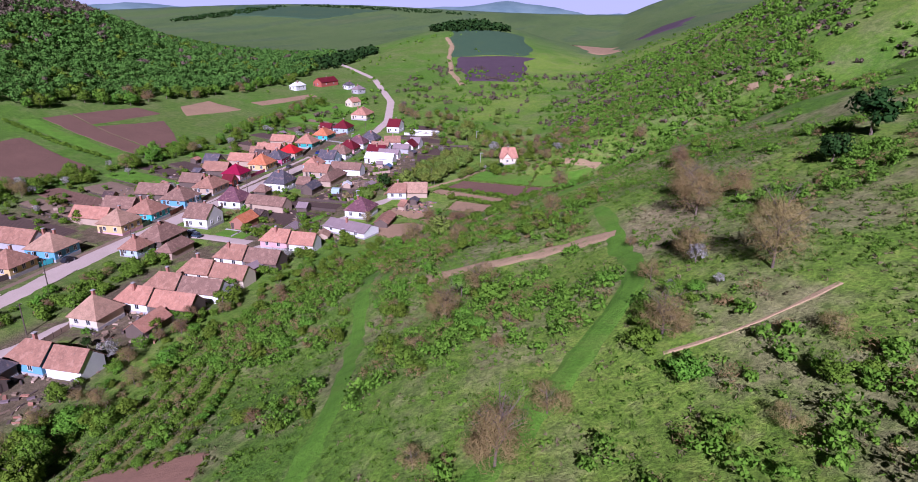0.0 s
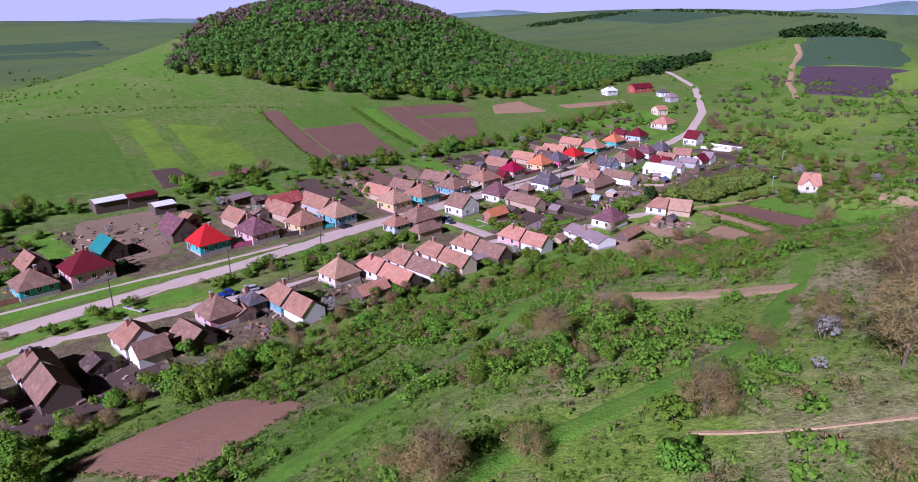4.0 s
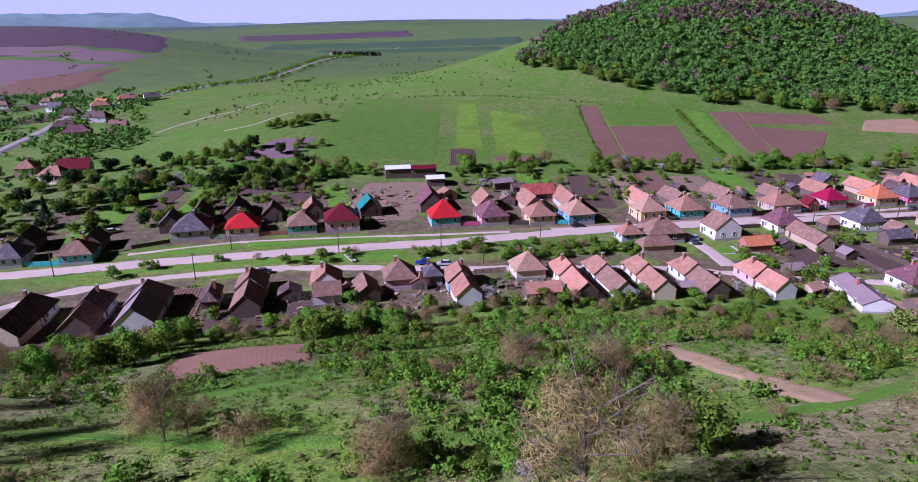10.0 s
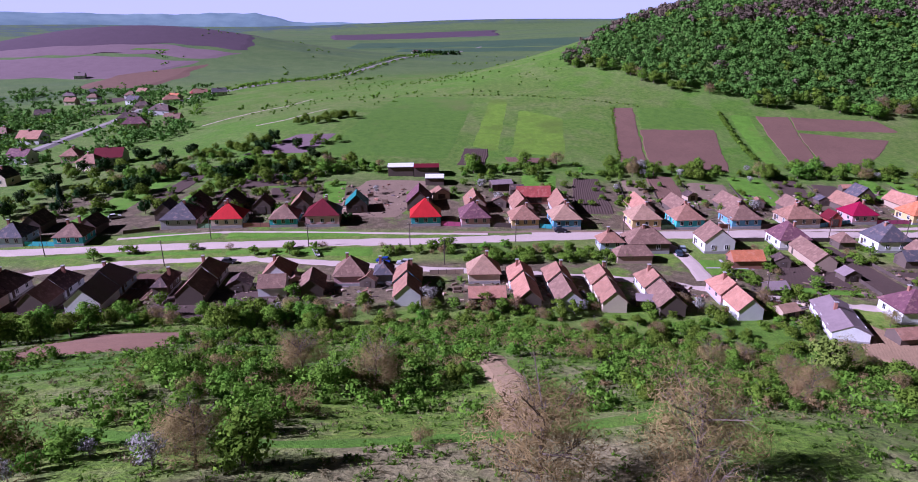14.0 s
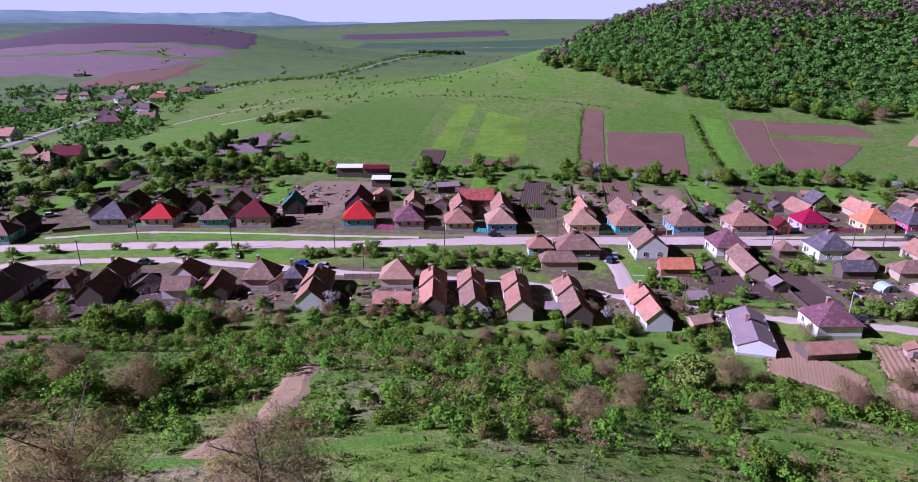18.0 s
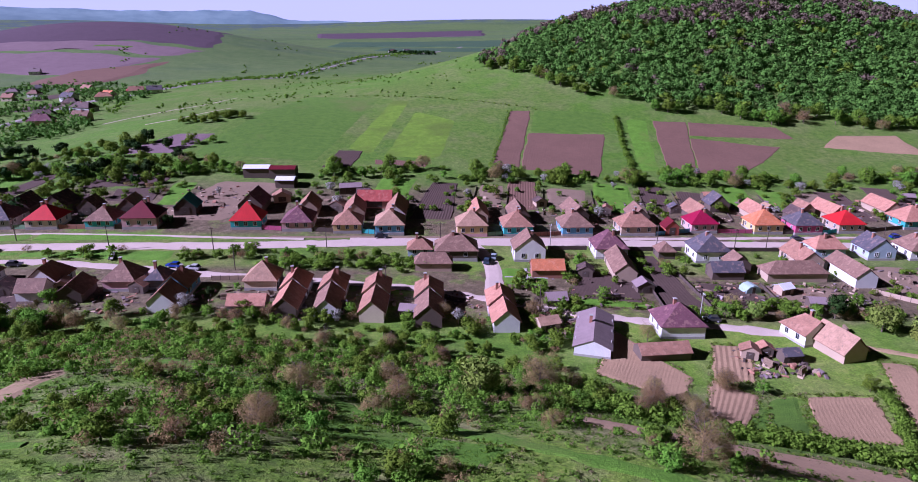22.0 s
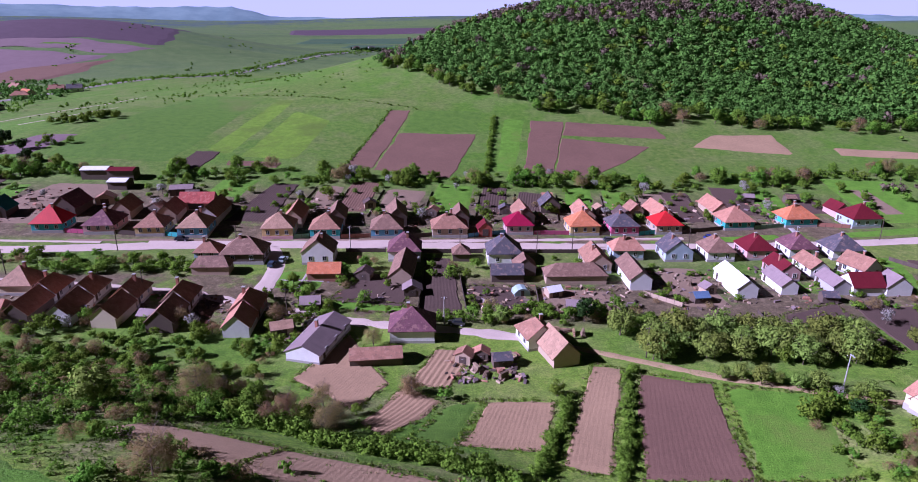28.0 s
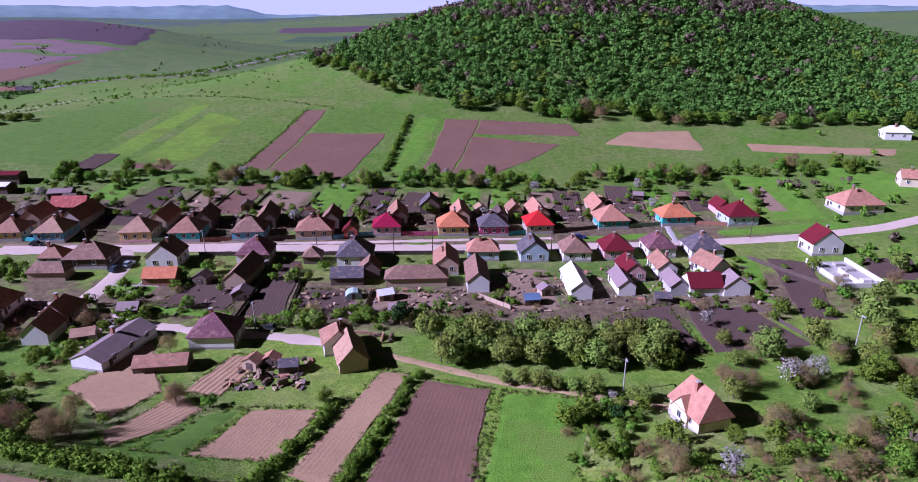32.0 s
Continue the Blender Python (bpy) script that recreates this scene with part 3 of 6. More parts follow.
drape("field", [(147, 48.6), (162, 47.5), (173, 73.6), (154, 78)], MAT["lawn"], "lush bright green meadow plot", "meadow", 0.12, 2)
drape("field", [(142, 22), (156, 22), (162, 47.3), (147, 48.4)], MAT["lawn"], "lush bright green meadow plot", "meadow", 0.12, 2)
drape("field", [(48.3, 43.8), (71, 32.5), (74, 45.5), (53.5, 50.8)], MAT["soil_strip"], "long bare reddish strip on the slope", "field", 0.16, 1.5, 0.02, 0.9)
drape("field", [(71, 32.5), (97, 28.5), (99, 39.5), (74, 45.5)], MAT["soil_strip"], "long bare reddish strip on the slope", "field", 0.16, 1.5, 0.02, 0.9)
drape("field", [(66.9, 80.6), (80.4, 68.6), (86.2, 80.5), (76.5, 101.5)], MAT["soil_pale"], "broad bare brown garden plot", "field", 0.16, 1.5, 0.02, 0.9)
drape("field", [(81.8, 63.4), (86.6, 57.5), (97, 73), (90, 79.3)], MAT["soil_pale"], "tilled reddish garden plot with rows", "field", 0.16, 1.5, 0.07, 1.1)
drape("field", [(90.2, 79.6), (98.6, 77.5), (104.4, 93.8), (96, 94.6)], MAT["soil_pale"], "tilled garden plot with ridged rows", "field", 0.16, 1.5, 0.1, 1.2)
drape("field", [(90.4, 57.3), (98.6, 57.5), (104.8, 73.5), (98, 72.5)], MAT["pasture"], "rough grassy garden plot", "meadow", 0.12, 2)
ribbon("track", [(-15, 10.5), (-14.5, 16), (-13.6, 24), (-14, 33), (-15.3, 42), (-16.5, 50)], 3.8, MAT["dirt"], "bare reddish earth track down the slope", "track", 0.16, 21)
ribbon("track", [(-88, 27), (-73, 18.5), (-60, 14), (-42, 8), (-33, 7), (-23, 10), (-14, 10.5), (2, 14)], 2.8, MAT["lawn"], "green grassy track across the slope", "track", 0.12, 6)
ribbon("track", [(-12, 57), (-4, 53.5), (6, 50), (18, 45.5), (27, 41.5), (36, 36), (45, 28.5), (54, 23), (66, 17.5)], 3.8, MAT["lawn"], "green grassy track below the scrub", "track", 0.12, 7)
drape("field", [(-83.4, 48.4), (-63.1, 53.9), (-65.5, 78.9), (-88.8, 79.9)], MAT["soil_red"], "tilled reddish plot with fine furrows", "field", 0.16, 1.5, 0.012, 0.8)
ribbon("track", [(-58.5, 5), (-57.8, 1), (-57, -3), (-55.5, -6), (-52, -11)], 0.6, MAT["dirt"], "narrow eroded footpath on the slope", "track", 0.1, 8)
ribbon("track", [(61, 45), (73, 34), (90, 24), (120, 14)], 1.6, MAT["dirt"], "bare eroded path on the slope", "track", 0.1, 9)
for k, (cx, cy, r) in enumerate(((150, -54, 7), (160, -46, 6), (168, -38, 4), (182, -30, 5), (130, -18, 4), (206, -64, 6))):
    drape("field", [(cx - r, cy - 0.5 * r), (cx + 0.6 * r, cy - 0.7 * r), (cx + r, cy + 0.4 * r), (cx - 0.5 * r, cy + 0.6 * r)], MAT["dirt"], "pale eroded bare patch on the hillside", "bare ground", 0.15, 1.2, wander=0.9)
ribbon("track", [(155, 20), (161, 27), (168, 36)], 3.5, MAT["dirt"], "bare eroded earth gully on the slope", "track", 0.1, 10)
drape("field", [(-110, 247), (-77, 245), (-67, 273.5), (-87, 275)], MAT["soil_far"], "patch of bare fallow earth on the hillside", "field", 0.1, 4)
drape("field", [(-96, 176), (-84, 176), (-92, 200), (-104, 200)], MAT["soil_dark"], "dark tilled garden plot", "field", 0.13, 2, 0.025, 1.0)
drape("field", [(-82, 190), (-66, 190), (-66, 207), (-84, 205)], MAT["soil_dark"], "dark tilled garden plot", "field", 0.13, 2, 0.025, 1.0)
drape("field", [(-128, 190), (-120, 190), (-112, 236), (-120, 236)], MAT["soil_dark"], "long dark garden strip", "field", 0.13, 2, 0.025, 1.0)
drape("field", [(-64, 186), (-54, 186), (-56, 212), (-66, 212)], MAT["lawn"], "green orchard grass", "meadow", 0.1, 2)
drape("field", [(10, 200), (24, 200), (28, 220), (12, 220)], MAT["lawn"], "bright green garden lawn", "meadow", 0.12, 2)
garden = random.Random(5)
for gx0, gx1, gy in ((48, 58, 188), (60, 71, 188), (74, 90, 190), (93, 109, 188), (112, 122, 190), (126, 136, 193), (145, 157, 195), (160, 171, 194), (174, 192, 198), (184, 195, 184), (206, 217, 190), (219, 232, 192), (236, 244, 190), (262, 272, 186)):
    kind_ = garden.choice(("soil_dark", "soil_dark", "soil", "lawn", "yard"))
    top = 216 + garden.uniform(-4, 6)
    drape("field", [(gx0, gy), (gx1, gy), (gx1 + 4, top), (gx0 + 4, top + 2)], MAT[kind_], "green garden lawn behind a house" if kind_ == "lawn" else "tilled vegetable garden behind a house", "garden", 0.13, 2, 0 if kind_ in ("lawn", "yard") else 0.09, 1.0)
for x0, x1, y0, y1 in ((-18, 46, 156.4, 159.6), (46.3, 110, 160.2, 163.6), (110.3, 180, 163.4, 167)):
    drape("field", [(x0, y0), (x1, y0 + 2.4), (x1, y1 + 3.4), (x0, y1)], MAT["yard"], "trodden earth verge before the street houses", "verge", 0.07, 2)
for c4, kind_, label in (([(66, 121), (90, 117), (90, 112), (68, 114)], "lawn", "grass verge"), ([(52, 126), (66, 124), (66, 137), (53, 139)], "lawn", "green garden lawn with concrete paths"), ([(104, 116), (121, 113), (121, 129), (105, 130)], "soil_dark", "dark tilled vegetable garden"),
                         ([(122, 113), (144, 111), (144, 127), (124, 129)], "yard", "littered farmyard of bare earth"), ([(160, 116), (174, 114), (174, 143), (161, 144)], "yard", "littered farmyard of bare earth"), ([(196, 124), (201, 124), (201, 142), (196, 142)], "lawn", "narrow green lawn between houses"),
                         ([(229, 112), (240, 148), (233, 150), (225, 118)], "lawn", "green grass strip"), ([(236, 166), (284, 168), (284, 176), (236, 172)], "lawn", "green roadside verge"), ([(186, 164), (214, 165), (214, 172), (186, 170)], "lawn", "green roadside verge"),
                         ([(255, 178), (281, 178), (290, 226), (262, 232)], "lawn", "green orchard meadow"), ([(304, 190), (340, 200), (330, 240), (300, 234)], "lawn", "green hay meadow"), ([(262, 128), (276, 124), (284, 142), (268, 144)], "soil_dark", "bare building plot"),
                         ([(-112, 152), (-88, 153.5), (-88, 161), (-112, 161)], "lawn", "green grass verge"), ([(-88, 153.6), (-40, 155), (-52, 161), (-88, 161)], "lawn", "green grass verge"), ([(-140, 140), (-84, 141.5), (-84, 145.5), (-140, 144)], "lawn", "green grass verge between the roads"),
                         ([(-84, 141.5), (-40, 138), (-40, 147), (-84, 145.5)], "lawn", "green grass verge between the roads"), ([(110, 166), (122, 167), (122, 164.5), (110, 164)], "lawn", "green verge")):
    drape("field", c4, MAT[kind_], label + " by the village street" if len(label.split()) < 4 else label, "garden" if kind_ != "lawn" else "lawn", 0.1, 2)
ribbon("road", [(-6, 156.8), (-30, 157), (-60, 158.5), (-90, 160), (-120, 156)], 1.6, MAT["road"], "narrow pale footpath before the upper houses", "road", 0.14, 14)
ribbon("road", [(8, 157.5), (46, 159.3), (100, 164), (150, 167.5), (180, 168.5)], 2.0, MAT["road"], "narrow pale footpath before the upper houses", "road", 0.14, 15)
ribbon("road", [(220, 162), (221, 170), (222, 177)], 2.4, MAT["concrete"], "short concrete drive to a house", "road", 0.15, 16)
ribbon("road", [(-230, 300), (-240, 400), (-256, 500), (-225, 545), (-180, 625), (-130, 830), (-71, 1086), (-14, 1287), (120, 1700)], 8.0, MAT["asphalt"], "distant grey country road across the valley", "road", 0.9, 17)
ribbon("road", [(458, 157), (490, 170), (526, 187), (560, 196), (602, 210), (660, 222), (700, 240)], 4.5, MAT["dirt"], "distant pale dirt road", "road", 1.2, 18)
ribbon("track", [(116, 99.8), (129, 94), (144, 86.5), (154, 81.5), (167, 77), (178, 72), (200, 66)], 2.3, MAT["dirt"], "rutted dirt track past the fields", "track", 0.12, 22)

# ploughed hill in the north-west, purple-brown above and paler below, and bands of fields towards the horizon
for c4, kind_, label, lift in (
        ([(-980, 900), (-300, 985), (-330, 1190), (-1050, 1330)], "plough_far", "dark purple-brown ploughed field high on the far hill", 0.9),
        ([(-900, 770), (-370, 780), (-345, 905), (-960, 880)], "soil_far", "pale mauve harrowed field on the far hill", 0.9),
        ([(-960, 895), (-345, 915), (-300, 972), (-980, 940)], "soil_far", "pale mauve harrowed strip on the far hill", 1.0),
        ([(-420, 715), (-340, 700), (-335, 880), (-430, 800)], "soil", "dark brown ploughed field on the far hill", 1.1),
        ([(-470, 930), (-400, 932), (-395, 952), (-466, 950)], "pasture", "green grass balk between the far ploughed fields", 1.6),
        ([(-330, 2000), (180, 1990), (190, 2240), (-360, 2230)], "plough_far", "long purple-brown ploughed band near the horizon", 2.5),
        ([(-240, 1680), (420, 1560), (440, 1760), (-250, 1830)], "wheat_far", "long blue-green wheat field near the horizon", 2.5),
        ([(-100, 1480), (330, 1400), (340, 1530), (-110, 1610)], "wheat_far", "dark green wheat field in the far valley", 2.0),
        # dark tones of the next two fields partly stand in for a cloud's shadow
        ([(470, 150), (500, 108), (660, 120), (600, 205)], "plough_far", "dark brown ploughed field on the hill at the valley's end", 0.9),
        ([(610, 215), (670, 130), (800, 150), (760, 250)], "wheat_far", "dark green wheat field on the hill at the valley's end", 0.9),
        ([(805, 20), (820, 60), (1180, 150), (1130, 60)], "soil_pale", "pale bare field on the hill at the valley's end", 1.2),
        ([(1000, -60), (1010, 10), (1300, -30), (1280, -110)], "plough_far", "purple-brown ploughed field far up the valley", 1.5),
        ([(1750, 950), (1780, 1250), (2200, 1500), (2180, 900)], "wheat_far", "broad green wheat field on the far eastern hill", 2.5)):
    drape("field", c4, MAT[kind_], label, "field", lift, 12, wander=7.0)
drape("field", [(-302, 470), (-262, 460), (-252, 505), (-292, 520)], MAT["soil_dark"], "dark tilled plot in the next village", "field", 0.5, 6)
drape("field", [(-345, 560), (-310, 550), (-300, 600), (-335, 612)], MAT["soil_dark"], "dark tilled plot in the next village", "field", 0.5, 6)
drape("field", [(-146, 168), (-132, 168), (-122, 236), (-139, 240)], MAT["lawn"], "bright green orchard grass in a long garden", "meadow", 0.1, 3)
drape("field", [(-118, 178), (-106, 178), (-100, 232), (-110, 236)], MAT["lawn"], "bright green orchard grass in a long garden", "meadow", 0.1, 3)
ribbon("track", [(-115, 303), (-100, 308), (-90, 329), (-84, 345)], 1.3, MAT["road"], "pale trodden footpath across the meadow", "track", 0.12, 31)
ribbon("track", [(-158, 344), (-150, 375), (-137, 403), (-125, 412), (-112, 450)], 1.6, MAT["road"], "pale trodden footpath across the meadow", "track", 0.12, 32)
drape("field", [(-92, 99), (-62, 97), (-60, 118), (-91, 120)], MAT["soil_dark"], "dark earth yard behind the farmhouses", "yard", 0.1, 3)
drape("field", [(-132, 98), (-105, 99), (-103, 116), (-130, 116)], MAT["soil_dark"], "dark earth yard behind the farmhouses", "yard", 0.1, 3)
drape("field", [(-100, 204), (-70, 208), (-68, 224), (-98, 222)], MAT["soil_dark"], "dark tilled garden plot", "field", 0.1, 3, 0.04, 1.0)
ribbon("path", [(53.5, 131.2), (58, 131.6), (65.5, 131)], 0.8, MAT["concrete"], "narrow pale concrete garden path", "path", 0.2, 41)
ribbon("path", [(59.3, 126.3), (59.8, 131), (60.2, 137.2)], 0.8, MAT["concrete"], "narrow pale concrete garden path", "path", 0.22, 42)
for k in range(4):
    drape("field", [(-65.5 + 0.4 * k, 59.6 + 5.6 * k), (-35.5 + 2.2 * k, 70.6 + 4.9 * k), (-34.4 + 2.2 * k, 73.4 + 4.9 * k), (-65.2 + 0.4 * k, 62.6 + 5.6 * k)], MAT["hay"], "strip of dry grass in the terraced garden", "meadow", 0.1, 2)
drape("field", [(18, 27.5), (40, 20), (44.5, 27), (10, 43)], MAT["lawn"], "lush green meadow patch on the slope", "meadow", 0.12, 2)


# ---- houses ----
CACHE = {}


def cached(key, make):
    if key not in CACHE:
        CACHE[key] = make()
    return CACHE[key]


def roof_mesh(w, l, rise, front, back, over, mat, thick=0.14):
    """A pitched roof whose ridge runs along y. front and back: 0 a gable, 1 a full hip, between them a half hip."""
    hw = w / 2 + over
    y0, y1 = -(over if front else 0.15), l + (over if back else 0.15)
    run_f, run_b = front * w / 2 * 1.05, back * w / 2 * 1.05
    zf = -over * rise / (w / 2)
    rf, rb = (0, y0 + run_f + (over if front else 0), rise), (0, y1 - run_b - (over if back else 0), rise)
    if rf[1] > rb[1]:
        mid = (rf[1] + rb[1]) / 2
        rf, rb = (0, mid - 0.05, rise), (0, mid + 0.05, rise)
    v = [(-hw, y0, zf), (hw, y0, zf), (hw, y1, zf), (-hw, y1, zf), rf, rb]
    slopes = [(0, 4, 5, 3), (1, 2, 5, 4)]
    if front:
        slopes.append((0, 1, 4))
    if back:
        slopes.append((2, 3, 5))
    bm = bmesh.new()
    uvl = bm.loops.layers.uv.new("UVMap")
    lay = [bm.verts.new(p) for p in v]
    low = [bm.verts.new((p[0], p[1], p[2] - thick)) for p in v]
    for s in slopes:
        f = bm.faces.new([lay[i] for i in s])
        f.normal_update()
        if f.normal.z < 0:
            f.normal_flip()
        eave = next((Vector(v[b]) - Vector(v[a])).normalized() for a, b in zip(s, s[1:] + s[:1]) if abs(v[a][2] - v[b][2]) < 0.01)
        up = f.normal.cross(eave)
        for lp in f.loops:
            lp[uvl].uv = (lp.vert.co.dot(eave), lp.vert.co.dot(up))
        g = bm.faces.new([low[i] for i in s])
        g.normal_update()
        if g.normal.z > 0:
            g.normal_flip()
    edges = [(0, 3), (1, 2)] + ([(0, 1)] if front else [(0, 4), (4, 1)]) + ([(2, 3)] if back else [(2, 5), (5, 3)])
    for a, b in edges:
        bm.faces.new((lay[a], lay[b], low[b], low[a]))
    bmesh.ops.recalc_face_normals(bm, faces=bm.faces)
    me = bpy.data.meshes.new("roof")
    bm.to_mesh(me)
    bm.free()
    me.materials.append(mat)
    return me


def wall_mesh(w, l, h, rise, front, back, mat, deep=1.2):
    """The walls of a house as one closed shell, with gables where the roof has none."""
    x = w / 2
    v = [(-x, 0, -deep), (x, 0, -deep), (x, l, -deep), (-x, l, -deep), (-x, 0, h), (x, 0, h), (x, l, h), (-x, l, h)]
    f = [(0, 1, 5, 4), (1, 2, 6, 5), (2, 3, 7, 6), (3, 0, 4, 7)]
    k = 0.9
    if front < 1:
        v.append((0, 0, h + rise * k))
        f[0] = (0, 1, 5, len(v) - 1, 4) if front == 0 else f[0]
    if back < 1:
        v.append((0, l, h + rise * k))
        f[2] = (2, 3, 7, len(v) - 1, 6) if back == 0 else f[2]
    return mesh_from("wall", v, f, mat)


def window_parts(parent, x, y, z, rz, w=0.95, h=1.25, frame_mat="white"):
    key = ("win", w, h, frame_mat)

    def make():
        fr = bmesh.new()
        for a, b, c, d in ((-w / 2 - 0.1, w / 2 + 0.1, -0.1, 0.0), (-w / 2 - 0.1, w / 2 + 0.1, h, h + 0.1), (-w / 2 - 0.1, -w / 2, 0, h), (w / 2, w / 2 + 0.1, 0, h), (-0.03, 0.03, 0, h)):
            m = Matrix.LocRotScale(((a + b) / 2, -0.05, (c + d) / 2), None, (b - a, 0.1, d - c))
            bmesh.ops.create_cube(fr, size=1, matrix=m)
        me = bpy.data.meshes.new("window")
        fr.to_mesh(me)
        fr.free()
        me.materials.append(MAT[frame_mat])
        return me, box_mesh("pane", -w / 2, w / 2, -0.03, 0.0, 0, h, MAT["glass"])

    a, b = cached(key, make)
    win = child("window", a, parent, "", pose(x, y, z, 0, 0, rz))
    child("pane", b, win)


def house(x, y, rz, w, l, wall, roof, label, h=3.0, pitch=0.62, front=1, back=0, chimneys=1, windows=(3, 2), plinth="concrete", over=0.45, door=True, group="village houses", seed=0, name="house", category="house"):
    """A one-storey village house. Its street front lies at y = 0 in its own axes and the house runs back along +y."""
    rr = random.Random(seed + int(x * 7) + int(y))
    c, s = math.cos(radians(rz)), math.sin(radians(rz))
    corners = [(x + px * c - py * s, y + px * s + py * c) for px in (-w / 2, w / 2) for py in (0, l)]
    z = max(gz(*q) for q in corners) * 0.6 + min(gz(*q) for q in corners) * 0.4 + 0.15
    ob = thing(name, x, y, z, rz, label, category, group)
    broad = w > 1.2 * l
    wide, far, turn = (l, w, pose(w / 2, l / 2, 0, 0, 0, 90)) if broad else (w, l, Matrix())
    rise = wide / 2 * pitch * 1.25
    deep = 0.5 + z - min(gz(*q) for q in corners)
    child("wall", wall_mesh(wide, far, h, rise, front, back, MAT[wall], deep), ob, "", turn)
    child("roof", roof_mesh(wide, far, rise, front, back, over, MAT[roof]), ob, "", pose(0, 0, h + 0.12) @ turn)
    if plinth:
        child("plinth", box_mesh("plinth", -w / 2 - 0.06, w / 2 + 0.06, -0.06, l + 0.06, -deep, 0.45, MAT[plinth]), ob)
    for i in range(chimneys):
        cy = l * (0.45 + 0.35 * i) + rr.uniform(-0.5, 0.5)
        cx = rr.choice((-0.9, 0.9))
        base = h + rise * 0.6
        ch = child("chimney", cached("chimney", lambda: box_mesh("chimney", -0.32, 0.32, -0.32, 0.32, 0, 2.1, MAT["wall_brick"])), ob, "", pose(cx, cy, base))
        child("cap", cached("cap", lambda: box_mesh("cap", -0.42, 0.42, -0.42, 0.42, 2.1, 2.25, MAT["concrete"])), ch)
    nf, ns = windows
    for i in range(nf):
        window_parts(ob, (i + 0.5 - nf / 2) * w / (nf + 0.25), 0, 1.05, 0)
    for i in range(ns):
        yy = l * (i + 0.6) / (ns + 0.3)
        window_parts(ob, w / 2, yy, 1.05, 90)
        window_parts(ob, -w / 2, yy, 1.05, -90)
    if door:
        d = child("door", cached("door", lambda: box_mesh("door", -0.5, 0.5, -0.06, 0, 0, 2.05, MAT["wood"])), ob, "", pose(-w / 2, l * 0.85, 0.1, 0, 0, -90))
        child("handle", cached("handle", lambda: box_mesh("handle", 0.3, 0.4, -0.1, -0.06, 1.0, 1.04, MAT["metal"])), d)
    return ob


def barn(x, y, rz, w, l, wall, roof, label, h=2.8, pitch=0.75, front=0, back=0, seed=0):
    ob = house(x, y, rz, w, l, wall, roof, label, h, pitch, front, back, 0, (0, 0), None, 0.5, False, "farm buildings", seed, "barn", "barn")
    gate = child("gate", box_mesh("gate", -w * 0.22, w * 0.22, -0.07, -0.01, 0, min(2.4, h - 0.2), MAT["wood"]), ob)
    child("latch", cached("latch", lambda: box_mesh("latch", -0.2, 0.2, -0.1, -0.07, 1.1, 1.16, MAT["metal"])), gate)
    return ob


# north side of the main street: front to the south, wings running back to the north
NORTH = [
    # x, y, w, l, wall, roof, h, label
    (-104.2, 163.8, 11, 11, "grey", "slate", 2.9, "low grey house with a dark slate hipped roof"),
    (-89, 163.5, 9.6, 9, "cream", "red", 3.0, "plastered house with a bright red sheet roof"),
    (-71, 163.4, 8.6, 9, "turquoise", "brown", 2.7, "small turquoise house with a brown tiled roof"),
    (-58.6, 163.4, 10.6, 9.5, "pink", "maroon", 3.6, "large pink house with a dark red hipped roof"),
    (-25.5, 163.6, 9.4, 8.5, "turquoise", "red", 3.1, "turquoise house with a bright red steep roof"),
    (-9.4, 162.8, 9.2, 11, "pink", "plum", 2.8, "rose house with a plum-brown hipped roof"),
    (6.6, 162, 8.7, 9, "yellow", "rust", 2.8, "ochre house with a brown half-hipped tiled roof"),
    (20, 161.2, 9, 10, "blue", "tan", 3.2, "blue house with a faded brown tiled roof"),
    (46.2, 162, 9.5, 9, "yellow", "tan", 3.4, "yellow house with pink plinth and pale tiled roof"),
    (61, 163, 9.4, 10, "turquoise", "rust", 3.1, "turquoise house with a brown hipped tiled roof"),
    (80.6, 164.6, 10, 10, "blue", "brown", 3.0, "blue-grey house with a brown hipped roof"),
    (101.2, 166.7, 11.5, 9, "tan", "rust", 3.0, "tan house with a glazed porch and brown roof"),
    (124.8, 170.6, 9, 8.5, "pink", "magenta", 3.1, "pale house with a bright magenta sheet roof"),
    (147, 170.8, 10, 9, "yellow", "orange", 3.2, "ochre house with an orange tiled hipped roof"),
    (160.7, 170.6, 9.6, 9, "magenta", "slate", 3.3, "magenta house with a slate-grey hipped roof"),
    (176.5, 172.2, 9, 9.5, "tan", "red", 3.1, "brown house with a red sheet roof"),
    (202.8, 175.8, 10.6, 10, "teal", "salmon", 2.9, "teal house with a faded salmon tiled roof"),
    (226, 177.6, 11.6, 9, "turquoise", "orange", 3.0, "turquoise house with a bright orange hipped roof"),
    (247.8, 174.8, 10.6, 9.5, "paleblue", "maroon", 3.4, "pale house with a dark red hipped roof"),
    (294, 180.6, 15, 11, "cream", "salmon", 3.2, "long cream house with a salmon tiled hipped roof"),
    (-150.5, 152, 8.6, 9, "paleblue", "slate", 2.9, "pale blue house with a grey roof"),
    (-132, 151, 8.4, 8, "turquoise", "brown", 2.9, "turquoise house with a brown roof"),
]
